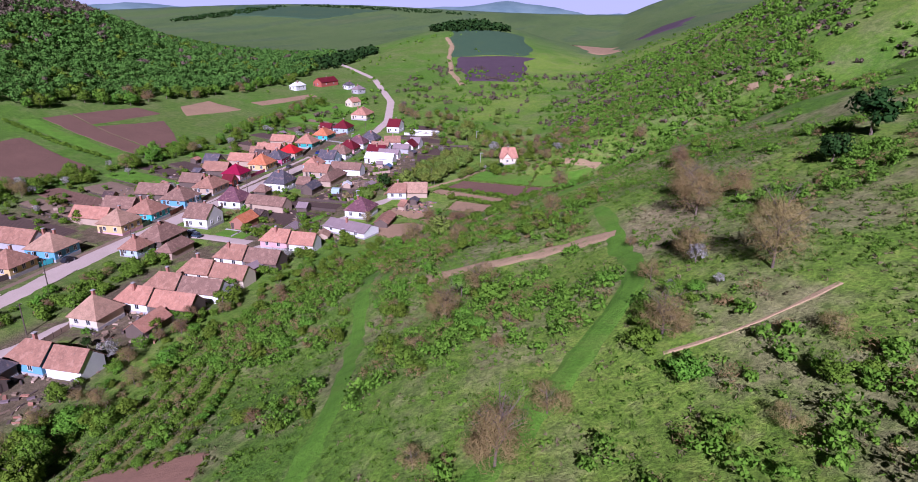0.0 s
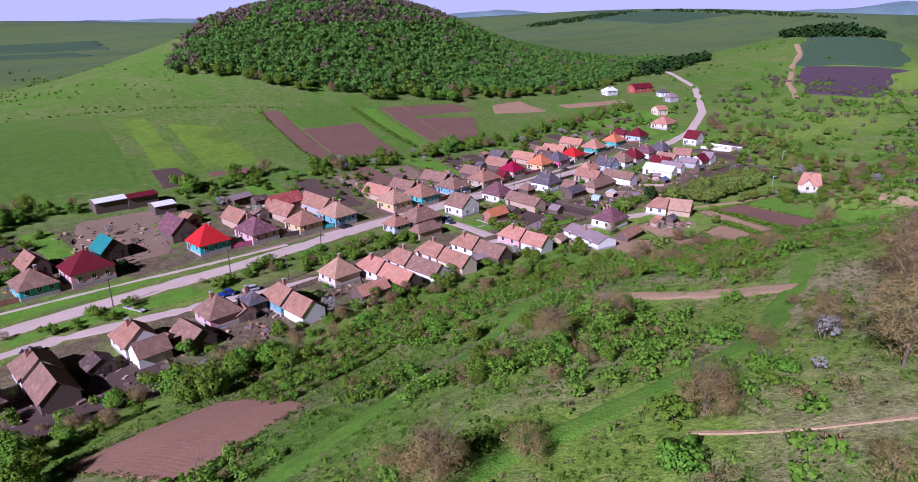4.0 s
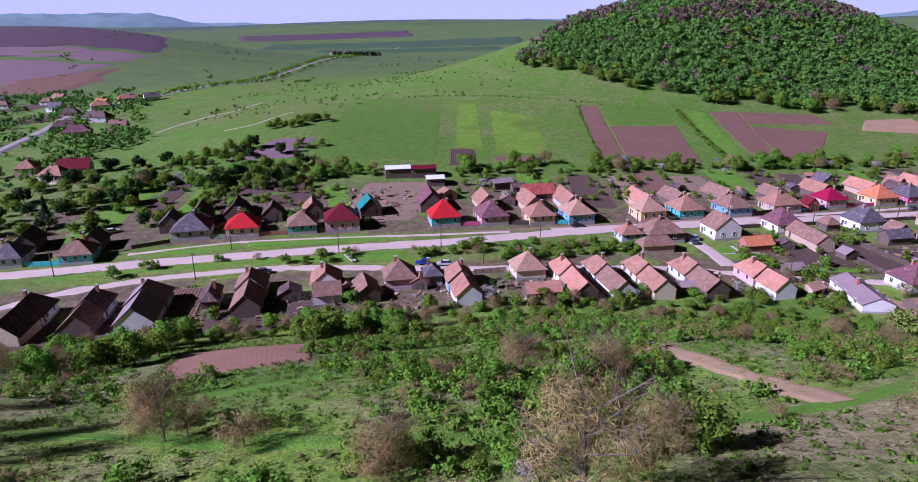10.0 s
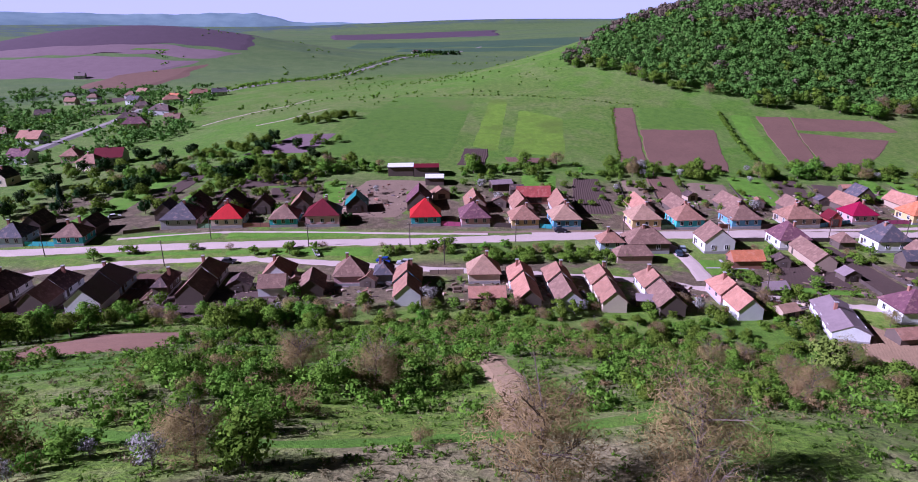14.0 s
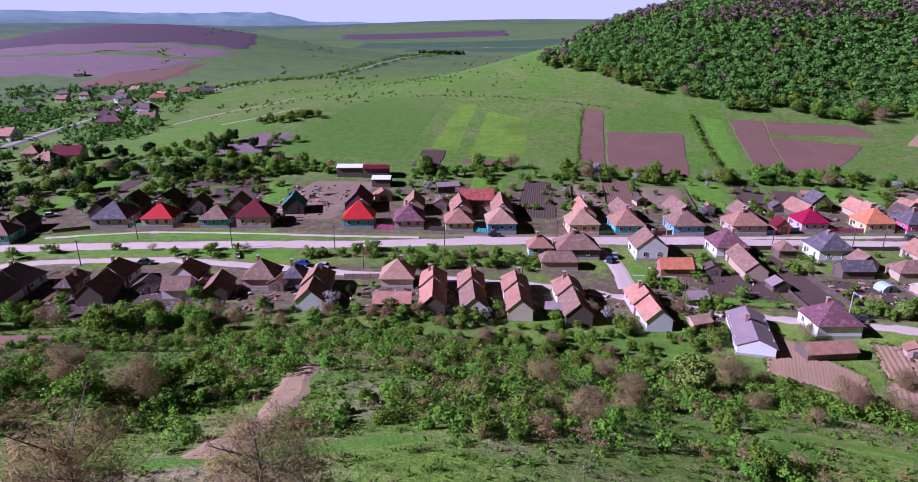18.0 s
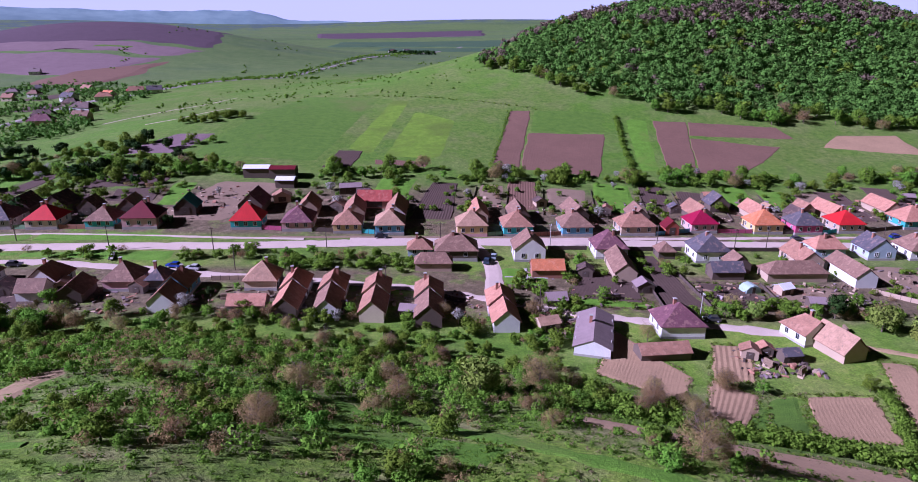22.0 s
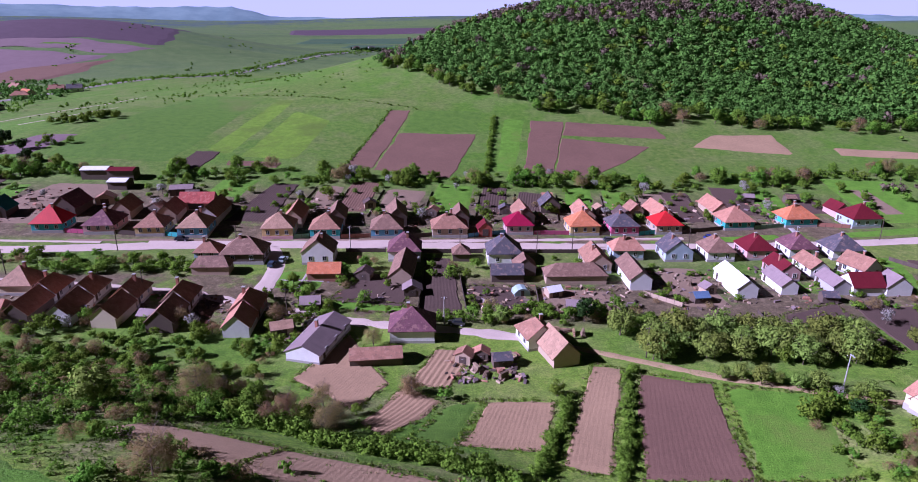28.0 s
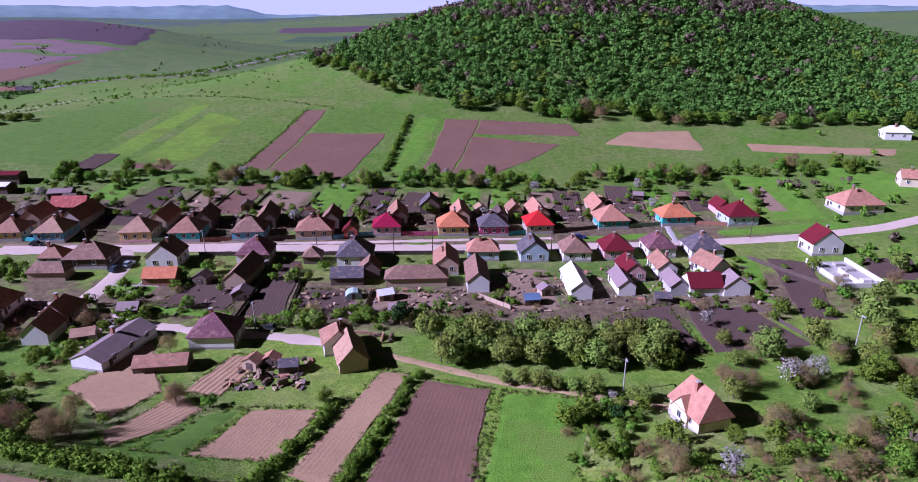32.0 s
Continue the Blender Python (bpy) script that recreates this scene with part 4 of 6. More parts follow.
for i, (x, y, w, l, wall, roof, h, label) in enumerate(NORTH):
    half = roof in ("rust",)
    house(x, y, 2, w, l, "wall_" + wall, "roof_" + roof, label, h, 0.8 if i == 4 else 0.62, 1, 1 if i % 3 == 0 else 0.9, 1 + i % 2, (3, 2), "wall_pink" if i in (8,) else "concrete", seed=i)
# rear wings and barns behind the street houses
REAR = [
    (-93, 178, 7, 10, "board", "dark"), (-81, 176, 6, 7, "board", "dark"), (-68, 176, 6, 9, "board", "rust"), (-49, 176, 7, 8, "wood", "teal"),
    (-28, 178, 8, 12, "board", "plum"), (-8.5, 176, 6.5, 11, "tan", "rust"), (7.5, 173, 6.5, 12, "tan", "rust"), (21, 172, 6.5, 16, "grey", "rust"),
    (49, 172, 6, 14, "tan", "salmon"), (63, 174, 6, 12, "board", "brown"), (83.5, 176, 6.5, 13, "board", "brown"), (105, 177, 6, 10, "board", "brown"),
    (113, 168, 4.5, 5, "red", "maroon"), (128, 180, 6.5, 12, "board", "rust"), (139, 192, 7, 8, "board", "slate"), (150, 181, 6, 13, "tan", "salmon"),
    (164, 181, 5, 8, "board", "dark"), (178.5, 183, 6, 13, "tan", "salmon"), (201, 187, 6, 14, "tan", "salmon"), (246, 186, 5, 8, "pink", "maroon"),
    (-150, 163, 6, 10, "board", "dark"), (-131, 160, 5.5, 8, "board", "dark"), (-104, 177, 7, 9, "board", "dark"), (-112, 172, 6, 8, "board", "slate"), (170, 188, 5, 7, "tan", "rust"), (13, 186, 12, 6, "brick", "brick"), 
]
for i, (x, y, w, l, wall, roof) in enumerate(REAR):
    barn(x, y, 2 + (i * 37 % 7 - 3), w, l, "wood" if wall == "wood" else "wall_" + wall, "roof_" + roof, "weathered barn behind a street house with a tiled roof", 2.6, seed=i)
# open barn with white sheet roof
barn(-31, 219.5, 90, 6, 10, "wall_board", "roof_white", "open barn with a white sheet roof", 3.4, 0.2)
barn(-20.8, 219, 90, 6, 10, "wall_board", "roof_maroon", "open barn with a dark red sheet roof", 3.4, 0.2)
barn(-19, 208.5, 88, 6, 7, "wall_board", "roof_white", "low shed with a white sheet roof", 2.6, 0.2)
barn(3, 200, 10, 8, 5, "wall_board", "roof_lilac", "open shed with a pale sheet roof", 2.4, 0.3)
# between the main street and the lower lane
MIDDLE = [
    # x, y, w, l, rz, wall, roof, front, back, h, label
    (40.6, 141.8, 12, 9, 0, "board", "brown", 1, 1, 3.0, "low dark house with a brown hipped roof"),
    (30, 143.6, 7, 6, 0, "paleblue", "rust", 1, 1, 2.6, "small pale blue house with a rust roof"),
    (34, 134, 10, 5, 0, "tan", "brown", 0.6, 0.6, 2.4, "long low outbuilding with a brown roof"),
    (62, 142.4, 9, 9, 0, "white", "brown", 0, 0, 3.6, "white gabled house with a brown tiled roof"),
    (65.6, 131, 9, 5, 0, "brick", "orange", 0, 0, 2.4, "red shed with an orange tiled roof"),
    (87, 146, 9.5, 9, 0, "white", "plum", 1, 0.5, 3.2, "white house with a plum hipped roof"),
    (86.5, 129, 6, 16, -4, "tan", "brown", 0, 0, 2.6, "long outbuilding with a brown tiled roof"),
    (117, 144.4, 10.2, 9, 0, "white", "slate", 0.5, 0.5, 3.6, "white house with a slate gabled roof"),
    (116.3, 132, 9, 5, 0, "board", "slate", 0, 0, 2.4, "open shed with a grey sheet roof"),
    (122, 137, 6, 6, 0, "board", "brown", 0, 0, 2.4, "small shed with a brown roof"),
    (135.5, 131, 17, 6, 0, "tan", "brown", 1, 1, 2.6, "long barn with a brown tiled roof"),
    (144, 139, 7, 12, 0, "tan", "rust", 0, 0, 2.8, "house wing with a rust tiled roof"),
    (155.6, 149.4, 9.4, 7, 0, "paleblue", "salmon", 0.7, 0.7, 3.2, "pale house with a salmon tiled roof and arched porch"),
    (152.5, 127, 6, 15, 0, "white", "brown", 0, 0, 3.0, "white gabled barn with a brown tiled roof"),
    (171, 148, 8.5, 9, 0, "paleblue", "slate", 0, 0, 3.0, "white house with a blue-grey gabled roof"),
    (184, 147.7, 8.5, 9, 0, "white", "brown", 0.6, 0.6, 3.2, "white house with a dark red roof"),
    (197, 148.7, 9, 9, 0, "pink", "maroon", 0.7, 0.7, 3.2, "rose house with a dark red roof"),
    (210.5, 149, 8.6, 9, 0, "white", "plum", 0.7, 0.7, 3.3, "white two-part house with a plum roof"),
    (224, 147.4, 10, 9, 0, "white", "slate", 0.7, 0.7, 3.0, "white house with a grey-brown roof"),
    (179.5, 121, 5.6, 15, 0, "white", "white", 0, 0, 2.8, "tall white barn with a pale sheet roof"),
    (192.2, 123, 4.6, 11, 0, "white", "lilac", 0, 0, 2.5, "white shed with a pale sheet roof"),
    (197, 132, 6, 10, 0, "pink", "maroon", 0, 0, 2.8, "house wing with a dark red roof"),
    (206, 122, 4.6, 9, 0, "grey", "lilac", 0, 0, 2.6, "shed with a grey sheet roof"),
    (207, 134, 5.5, 10, 0, "white", "rust", 0, 0, 2.8, "house wing with a rust roof"),
    (213, 121, 9, 7, 0, "white", "maroon", 0, 0, 2.6, "long shed with a dark red sheet roof"),
    (221, 120.5, 7, 6, 0, "white", "lilac", 0, 0, 2.5, "shed with a grey sheet roof"),
    (222, 133, 7, 9, 20, "white", "rust", 0, 0, 2.8, "white house wing with a rust roof"),
    (260.5, 146, 9.5, 8, 0, "white", "maroon", 0, 0, 3.8, "tall white house with a dark red gabled roof"),
    (104, 147, 5, 5, 0, "board", "brown", 0.6, 0.6, 2.4, "small dark shed with a brown roof"),
]
for i, (x, y, w, l, rz, wall, roof, fr, bk, h, label) in enumerate(MIDDLE):
    big = "house" in label
    house(x, y, rz, w, l, "wall_" + wall, "roof_" + roof, label, h, 0.66, fr, bk, 1 if big else 0, (2, 2) if big else (0, 0), "concrete" if big else None, 0.4, True, "village houses" if big else "farm buildings", i,
          "house" if big else "barn", "house" if big else "barn")
# south of the lower lane: front to the north, wings running to the south
SOUTH = [
    (-129.6, 122, 8.5, 17, "white", "dark"), (-116.4, 122.5, 7.6, 15, "white", "dark"), (-104.7, 124, 9.8, 17, "paleblue", "lilac"), (-90.4, 123, 4, 9, "board", "dark"),
    (-81.5, 128, 8, 17, "white", "brown"), (-63.2, 127.5, 8.2, 12, "white", "rust"), (-44.5, 127, 9, 8, "pink", "brown"), (-36, 126, 5, 6, "board", "slate"),
    (-29.6, 124, 7.6, 15, "blue", "rust"), (-9.8, 127.5, 9.2, 7.5, "cream", "tan"), (-0.5, 124.5, 7, 18, "white", "salmon"), (9, 124, 7, 18, "white", "rust"),
    (20, 122.5, 7, 17, "cream", "rust"), (33, 120.5, 7.4, 17, "white", "rust"), (50.5, 116.5, 7.2, 15, "pink", "salmon"),
]
for i, (x, y, w, l, wall, roof) in enumerate(SOUTH):
    label = "%s-walled farmhouse with a long %s roof" % ({"paleblue": "pale blue", "board": "board"}.get(wall, wall), {"tan": "pale tiled", "lilac": "lilac sheet", "slate": "slate", "dark": "dark weathered"}.get(roof, roof + " tiled"))
    w *= 0.88
    house(x, y, 180, w, min(l, 9), "wall_" + wall, "roof_" + roof, label, 2.8, 0.72, 0.8, 0 if l > 10 else 0.9, 1, (2, 2), "concrete", seed=40 + i)
    if l > 10:
        barn(x + 0.15, y - 9.45, 180 + (i % 3 - 1) * 1.5, w * 0.93, l - 7, "wall_board" if i % 3 == 1 else "wall_white" if i % 3 else "wall_cream", "roof_" + ("brown" if i % 2 else roof), "weathered barn wing behind a farmhouse", 2.6, 0.72, seed=60 + i)
barn(-10, 112, 180, 9, 4.5, "wall_board", "roof_salmon", "low shed with a salmon tiled roof", 2.0, 0.6)
barn(-54, 121, 185, 6, 9, "wall_board", "roof_brown", "low weathered shed with a brown roof", 2.2, 0.6)
house(72.3, 104.4, 164.6, 7.6, 17, "wall_white", "roof_lilac", "white house with a long weathered grey sheet roof", 2.2, 0.36, 0, 0, 1, (2, 3), "concrete")
house(90.6, 105.5, 180, 10, 8.6, "wall_white", "roof_plum", "white house with a plum hipped roof", 3.2, 0.6, 1, 1, 1, (3, 2), "concrete")
barn(88.6, 89.6, 95, 4.6, 11, "wall_board", "roof_rust", "long low open shed with a rust tiled roof", 1.8, 0.45)
house(117.8, 101, 195, 6.8, 7.4, "wall_white", "roof_rust", "white house with a rust hipped roof", 3.0, 0.66, 0.8, 0, 1, (2, 2), "concrete")
barn(121.2, 95.5, 195, 6, 9.5, "wall_tan", "roof_tan", "barn wing with a patched tiled roof", 2.5, 0.85)
house(187.3, 69, 195, 6.6, 8.5, "wall_cream", "roof_salmon", "cream house with a steep red tiled roof", 3.2, 1.0, 0.3, 0.3, 1, (2, 2), "concrete")
house(184.6, 64.6, 285, 4.4, 4.2, "wall_cream", "roof_salmon", "small cream house wing with a red tiled gable", 2.6, 1.0, 0, 0, 0, (1, 0), "concrete")


# ---- street furniture, vehicles and yard things ----
def fence(ax, ay, bx, by, h, mat, label):
    """Boarded fence between two points: posts and a panel of boards to each bay."""
    d = math.hypot(bx - ax, by - ay)
    n = max(1, round(d / 2.4))
    ob = thing("fence", ax, ay, gz(ax, ay), math.degrees(math.atan2(by - ay, bx - ax)), label, "fence", "fences")
    step = d / n
    z0 = gz(ax, ay)

    def panel():
        return box_mesh("panel", 0.06, step - 0.06, 0.0, 0.05, 0.08, h, MAT[mat])

    pm = cached(("panel", round(step, 3), h, mat), panel)
    post = cached(("post", h), lambda: box_mesh("post", -0.06, 0.06, 0.0, 0.12, -0.5, h + 0.1, MAT["wood"]))
    for i in range(n + 1):
        k = i / n
        z = gz(ax + (bx - ax) * k, ay + (by - ay) * k) - z0
        child("post", post, ob, "", pose(i * step, 0, z))
        if i < n:
            child("panel", pm, ob, "", pose(i * step, 0, z))
    return ob


ROW = sorted((x, y, w) for x, y, w, *_ in NORTH)
TINT = ("wall_turquoise", "wood", "wall_green", "wall_brick", "wood", "wall_blue", "wall_magenta", "wood")
for i, ((xa, ya, wa), (xb, yb, wb)) in enumerate(zip(ROW, ROW[1:])):
    a, b = xa + wa / 2 + 0.3, xb - wb / 2 - 0.3
    if 1.5 < b - a < 16:
        fence(a, ya + 0.4, b, yb + 0.4, 1.5, TINT[i % 8], "painted board fence between two street houses")
for ax, ay, bx, by in ((69, 152.5, 81, 153), (92, 153.2, 111, 154), (122, 154.5, 150, 155.2), (-60, 123, -50, 123), (-24, 126, -15, 126.5), (236, 146, 250, 118), (152, 124, 160, 116), (-110, 163, -120, 160)):
    fence(ax, ay, bx, by, 1.3, "wood" if ay > 130 else "wall_tan", "weathered board fence beside a yard")

for x in (46.5, 59, 72.5, 91.5, 110.5, 124, 140.5, 158.5, 172.5, 193.5, 205, 218, 234):
    fence(x, 184, x + 4, 212, 0.6, "wood", "weathered board fence between two back gardens")
for ax, ay, bx, by in ((91.5, 112, 92.5, 136), (103.8, 113, 103, 136), (122.5, 113, 123.5, 128), (175, 92, 178, 112), (227, 92, 222, 114)):
    fence(ax, ay, bx, by, 1.1, "wood", "weathered board fence beside a garden plot")


def utility_pole(x, y, tall=7.5, mat="wood", lamp=False):
    ob = thing("utility_pole", x, y, gz(x, y), 0, "weathered utility pole with a short crossarm", "pole", "utility poles")

    def pole():
        bm = bmesh.new()
        bmesh.ops.create_cone(bm, cap_ends=True, segments=8, radius1=0.15, radius2=0.10, depth=tall + 0.6, matrix=Matrix.Translation((0, 0, tall / 2 - 0.3)))
        me = bpy.data.meshes.new("pole")
        bm.to_mesh(me)
        bm.free()
        me.materials.append(MAT[mat])
        return me

    child("pole", cached(("pole", tall, mat), pole), ob)
    arm = child("crossarm", cached("arm", lambda: box_mesh("crossarm", -0.75, 0.75, -0.05, 0.05, -0.06, 0.06, MAT["wood"])), ob, "", pose(0, 0.12, tall - 0.5))
    for dx in (-0.6, 0.6):
        child("insulator", cached("insulator", lambda: box_mesh("insulator", -0.04, 0.04, -0.04, 0.04, 0.06, 0.2, MAT["white"])), arm, "", pose(dx, 0, 0))
    if lamp:
        child("lamp", cached("lamp", lambda: box_mesh("lamp", -0.1, 0.1, -1.2, 0.1, 0, 0.14, MAT["metal"])), ob, "pale street lamp head", pose(0, 0, tall - 0.2))


for x, y, lamp in ((-97.3, 134, 0), (-91, 154, 0), (-60, 146.5, 0), (-30, 146, 0), (2, 150, 0), (36, 153.5, 0), (70, 155, 1), (104, 156.5, 0), (140, 158, 0), (178, 158.5, 0), (213, 158.5, 1), (245, 163.5, 0), (-20, 133, 0), (22, 120, 0), (60, 110, 0), (98, 106, 1), (142, 90, 0), (178, 76.5, 1), (235, 91.8, 1), (-135, 143.5, 0), (128, 154.5, 0)):
    utility_pole(x, y, 7.5, "concrete" if lamp else "wood", bool(lamp))


def paint(name, c):
    m = surface(name, c, 0.06, 0.8, 4.0, 0.3, 0.0, 0.0)
    return m


def car(x, y, rz, colour, label):
    z = gz(x, y) + 0.12
    ob = thing("car", x, y, z, rz, label, "car", "parked cars")

    def body():
        side = [(-2.0, 0.35), (2.0, 0.35), (2.05, 0.75), (1.2, 0.88), (-2.0, 0.92)]
        return prism("body", side, 0.82, paint("car paint " + label, colour))

    def cabin():
        return prism("cabin", [(-1.75, 0.9), (0.95, 0.88), (0.35, 1.42), (-1.3, 1.45)], 0.72, MAT["glass"])

    child("body", body(), ob)
    cab = child("cabin", cached("cabin", cabin), ob, "dark glazed cabin")
    child("roof", prism("roof", [(-1.3, 1.46), (0.34, 1.43), (0.30, 1.48), (-1.25, 1.5)], 0.70, paint("car roof " + label, colour)), cab)
    for sx in (-1.25, 1.25):
        for sy in (-0.78, 0.78):
            w = child("wheel", cached("tyre", lambda: wheel_mesh(0.31, 0.2, MAT["roof_slate"])), ob, "", pose(sx, sy, 0.31, 90, 0, 0))
            child("rim", cached("rim", lambda: wheel_mesh(0.19, 0.22, MAT["metal"])), w)
    for sy in (-0.6, 0.6):
        child("headlight", cached("headlight", lambda: box_mesh("headlight", -0.04, 0.04, -0.16, 0.16, -0.07, 0.07, MAT["white"])), ob, "", pose(2.04, sy, 0.66))


def prism(name, side, half, mat):
    v = [(x, -half, z) for x, z in side] + [(x, half, z) for x, z in side]
    n = len(side)
    f = [tuple(range(n)), tuple(reversed(range(n, 2 * n)))] + [(i, i + n, (i + 1) % n + n, (i + 1) % n) for i in range(n)]
    return mesh_from(name, v, f, mat)


def wheel_mesh(r, w, mat):
    bm = bmesh.new()
    bmesh.ops.create_cone(bm, cap_ends=True, segments=14, radius1=r, radius2=r, depth=w)
    me = bpy.data.meshes.new("wheel")
    bm.to_mesh(me)
    bm.free()
    me.materials.append(mat)
    return me


car(-37, 134.4, 170, (0.02, 0.06, 0.35), "bright blue hatchback parked on the lane")
car(-31.2, 132.8, 170, (0.5, 0.5, 0.53), "silver hatchback parked on the lane")
car(17.5, 158.8, 3, (0.03, 0.03, 0.04), "dark car parked by the upper footpath")
car(49.3, 141, 80, (0.05, 0.08, 0.12), "dark blue car parked in the side lane")
car(51.6, 144.5, 80, (0.35, 0.42, 0.45), "pale grey car parked in the side lane")
car(-130, 176, 30, (0.7, 0.7, 0.7), "white van-like car standing in the grass")
car(-133, 172, 20, (0.66, 0.66, 0.64), "white car standing in the grass")
car(101, 106, 170, (0.06, 0.06, 0.05), "dark car parked by the lower lane")
car(-80, 135, 5, (0.08, 0.08, 0.09), "dark car parked beside the lane")
car(154, 165.5, 4, (0.1, 0.1, 0.11), "dark car parked by the footpath")
car(189, 167.5, 2, (0.02, 0.05, 0.30), "blue car under a fence on the verge")


def woodpile(x, y, rz, n=10, seed=0):
    rr = random.Random(seed)
    ob = thing("woodpile", x, y, gz(x, y), rz, "stacked pale firewood logs in a yard", "woodpile", "firewood")
    log = cached("log", lambda: log_mesh(0.16, 2.2))
    row, k, left = 0, 0, 4
    for i in range(n):
        child("log", log, ob, "", pose((k - left / 2) * 0.33 + row * 0.02, rr.uniform(-0.15, 0.15), 0.16 + row * 0.29, 90, 0, 0))
        k += 1
        if k == left:
            row, k, left = row + 1, 0, max(2, left - 1)


def log_mesh(r, l):
    bm = bmesh.new()
    bmesh.ops.create_cone(bm, cap_ends=True, segments=7, radius1=r, radius2=r * 0.9, depth=l)
    me = bpy.data.meshes.new("log")
    bm.to_mesh(me)
    bm.free()
    me.materials.append(MAT["yard"])
    return me


rr = random.Random(9)
for i, (x, y) in enumerate(((104.5, 85.3), (107, 83), (110, 81), (-40, 186), (-34, 196), (-46, 192), (-54, 184), (128, 117), (134, 120), (140, 116), (164, 122), (168, 130), (171, 119), (65, 100), (62, 104), (127, 103), (130, 101.5), (-18, 116), (-14, 108), (140, 200), (152, 203), (206, 206), (222, 200), (229, 207), (4, 190), (-4, 193))):
    woodpile(x + rr.uniform(-1, 1), y + rr.uniform(-1, 1), rr.uniform(0, 180), rr.choice((7, 10, 13)), i)
# small sheds and coops in the yards
for i, (x, y, w, l, roof) in enumerate(((101.5, 87.5, 3.4, 3, "rust"), (105.5, 88.5, 3, 2.6, "salmon"), (110, 86, 4, 3, "slate"), (128, 122, 4, 3, "white"), (131, 113, 4, 3, "lilac"), (166, 118, 4, 3, "blue"), (171, 124, 3.5, 3, "lilac"), (200, 117, 4, 3, "slate"), (65, 113, 5, 4, "lilac"), (61, 100, 5, 3.5, "tan"), (76, 132, 4, 4, "dark"),
                                         (90, 122, 4.5, 4, "lilac"), (-58, 118, 4, 4, "brown"), (-40, 118, 4, 4, "rust"), (-72, 116, 5, 5, "dark"), (12, 107, 4, 3, "slate"), (28, 106, 4, 3, "lilac"), (140, 205, 4, 3, "salmon"), (205, 201, 3.5, 3, "rust"), (220, 205, 4, 3, "lilac"), (236, 203, 4, 3, "brown"), (-20, 190, 6, 5, "rust"), (0, 182, 5, 5, "brown"), (8, 196, 5, 4, "dark"), (73, 192, 4, 4, "dark"), (95, 186, 4, 4, "rust"), (122, 190, 4, 4, "slate"), (158, 192, 4, 4, "tan"))):
    barn(x, y, (i * 53) % 40 - 20, w, l, "wall_board" if i % 3 else "wall_tan", "roof_" + roof, "small patched shed standing in a yard", 1.9, 0.45, seed=200 + i)
# greenhouse of pale sheeting
gh = thing("greenhouse", 119, 124.5, gz(119, 124.5), 8, "small greenhouse covered with pale plastic sheeting", "greenhouse")
child("cover", prism("cover", [(-2.2, 0), (2.2, 0), (2.1, 1.1), (1.2, 1.9), (0, 2.2), (-1.2, 1.9), (-2.1, 1.1)], 1.7, surface("plastic sheeting", (0.42, 0.55, 0.55), 0.1, 0.8, 4, 0.35, 0.01)), gh)
child("door", box_mesh("door", -0.45, 0.45, -1.76, -1.71, 0, 1.7, MAT["wood"]), gh)
# concrete court of the tall white house
court = thing("courtyard", 257, 131, gz(257, 131), 0, "pale concrete court with low unfinished walls", "courtyard")
child("slab", box_mesh("slab", -6, 6, -9, 10, -0.6, 0.22, MAT["concrete"]), court)
for x0, x1, y0, y1 in ((-6, -5.7, -9, 10), (5.7, 6, -9, 10), (-5.7, 5.7, -9, -8.7), (-5.7, 1, 2, 2.3), (-1, -0.7, -8.7, 2)):
    child("low_wall", box_mesh("low_wall", x0, x1, y0, y1, 0.22, 1.5, MAT["wall_white"]), court)
for i, (x, y, c) in enumerate(((-3, -4, "concrete"), (2.5, -5, "white"), (3, 3, "concrete"), (-3, 6, "white"), (2, 7, "concrete"))):
    child("pallet", box_mesh("pallet", x - 1.2, x + 1.2, y - 0.9, y + 0.9, 0.22, 1.0, MAT[c]), court)
# footbridge over the ditch
br = thing("footbridge", -57, 141.5, gz(-57, 141.5) + 0.35, 20, "short pale concrete footbridge over the ditch", "footbridge")
child("deck", box_mesh("deck", -0.6, 0.6, -3.2, 3.2, -0.1, 0.06, MAT["concrete"]), br)
for s in (-0.6, 0.56):
    child("kerb", box_mesh("kerb", s, s + 0.06, -3.2, 3.2, 0.06, 0.25, MAT["concrete"]), br)
# ruined stone wall by the lane
ruin = thing("stone_wall", 124.5, 103.5, gz(124.5, 103.5), -8, "crumbling low rubble stone wall", "wall")


def stone_mesh(seed):
    r2 = random.Random(seed)
    bm = bmesh.new()
    bmesh.ops.create_cube(bm, size=1, matrix=Matrix.Diagonal((0.5, 0.42, 0.32, 1)))
    for q in bm.verts:
        q.co += Vector((r2.uniform(-0.07, 0.07), r2.uniform(-0.07, 0.07), r2.uniform(-0.05, 0.05)))
    me = bpy.data.meshes.new("stone")
    bm.to_mesh(me)
    bm.free()
    me.materials.append(MAT["soil_pale"])
    return me


r3 = random.Random(4)
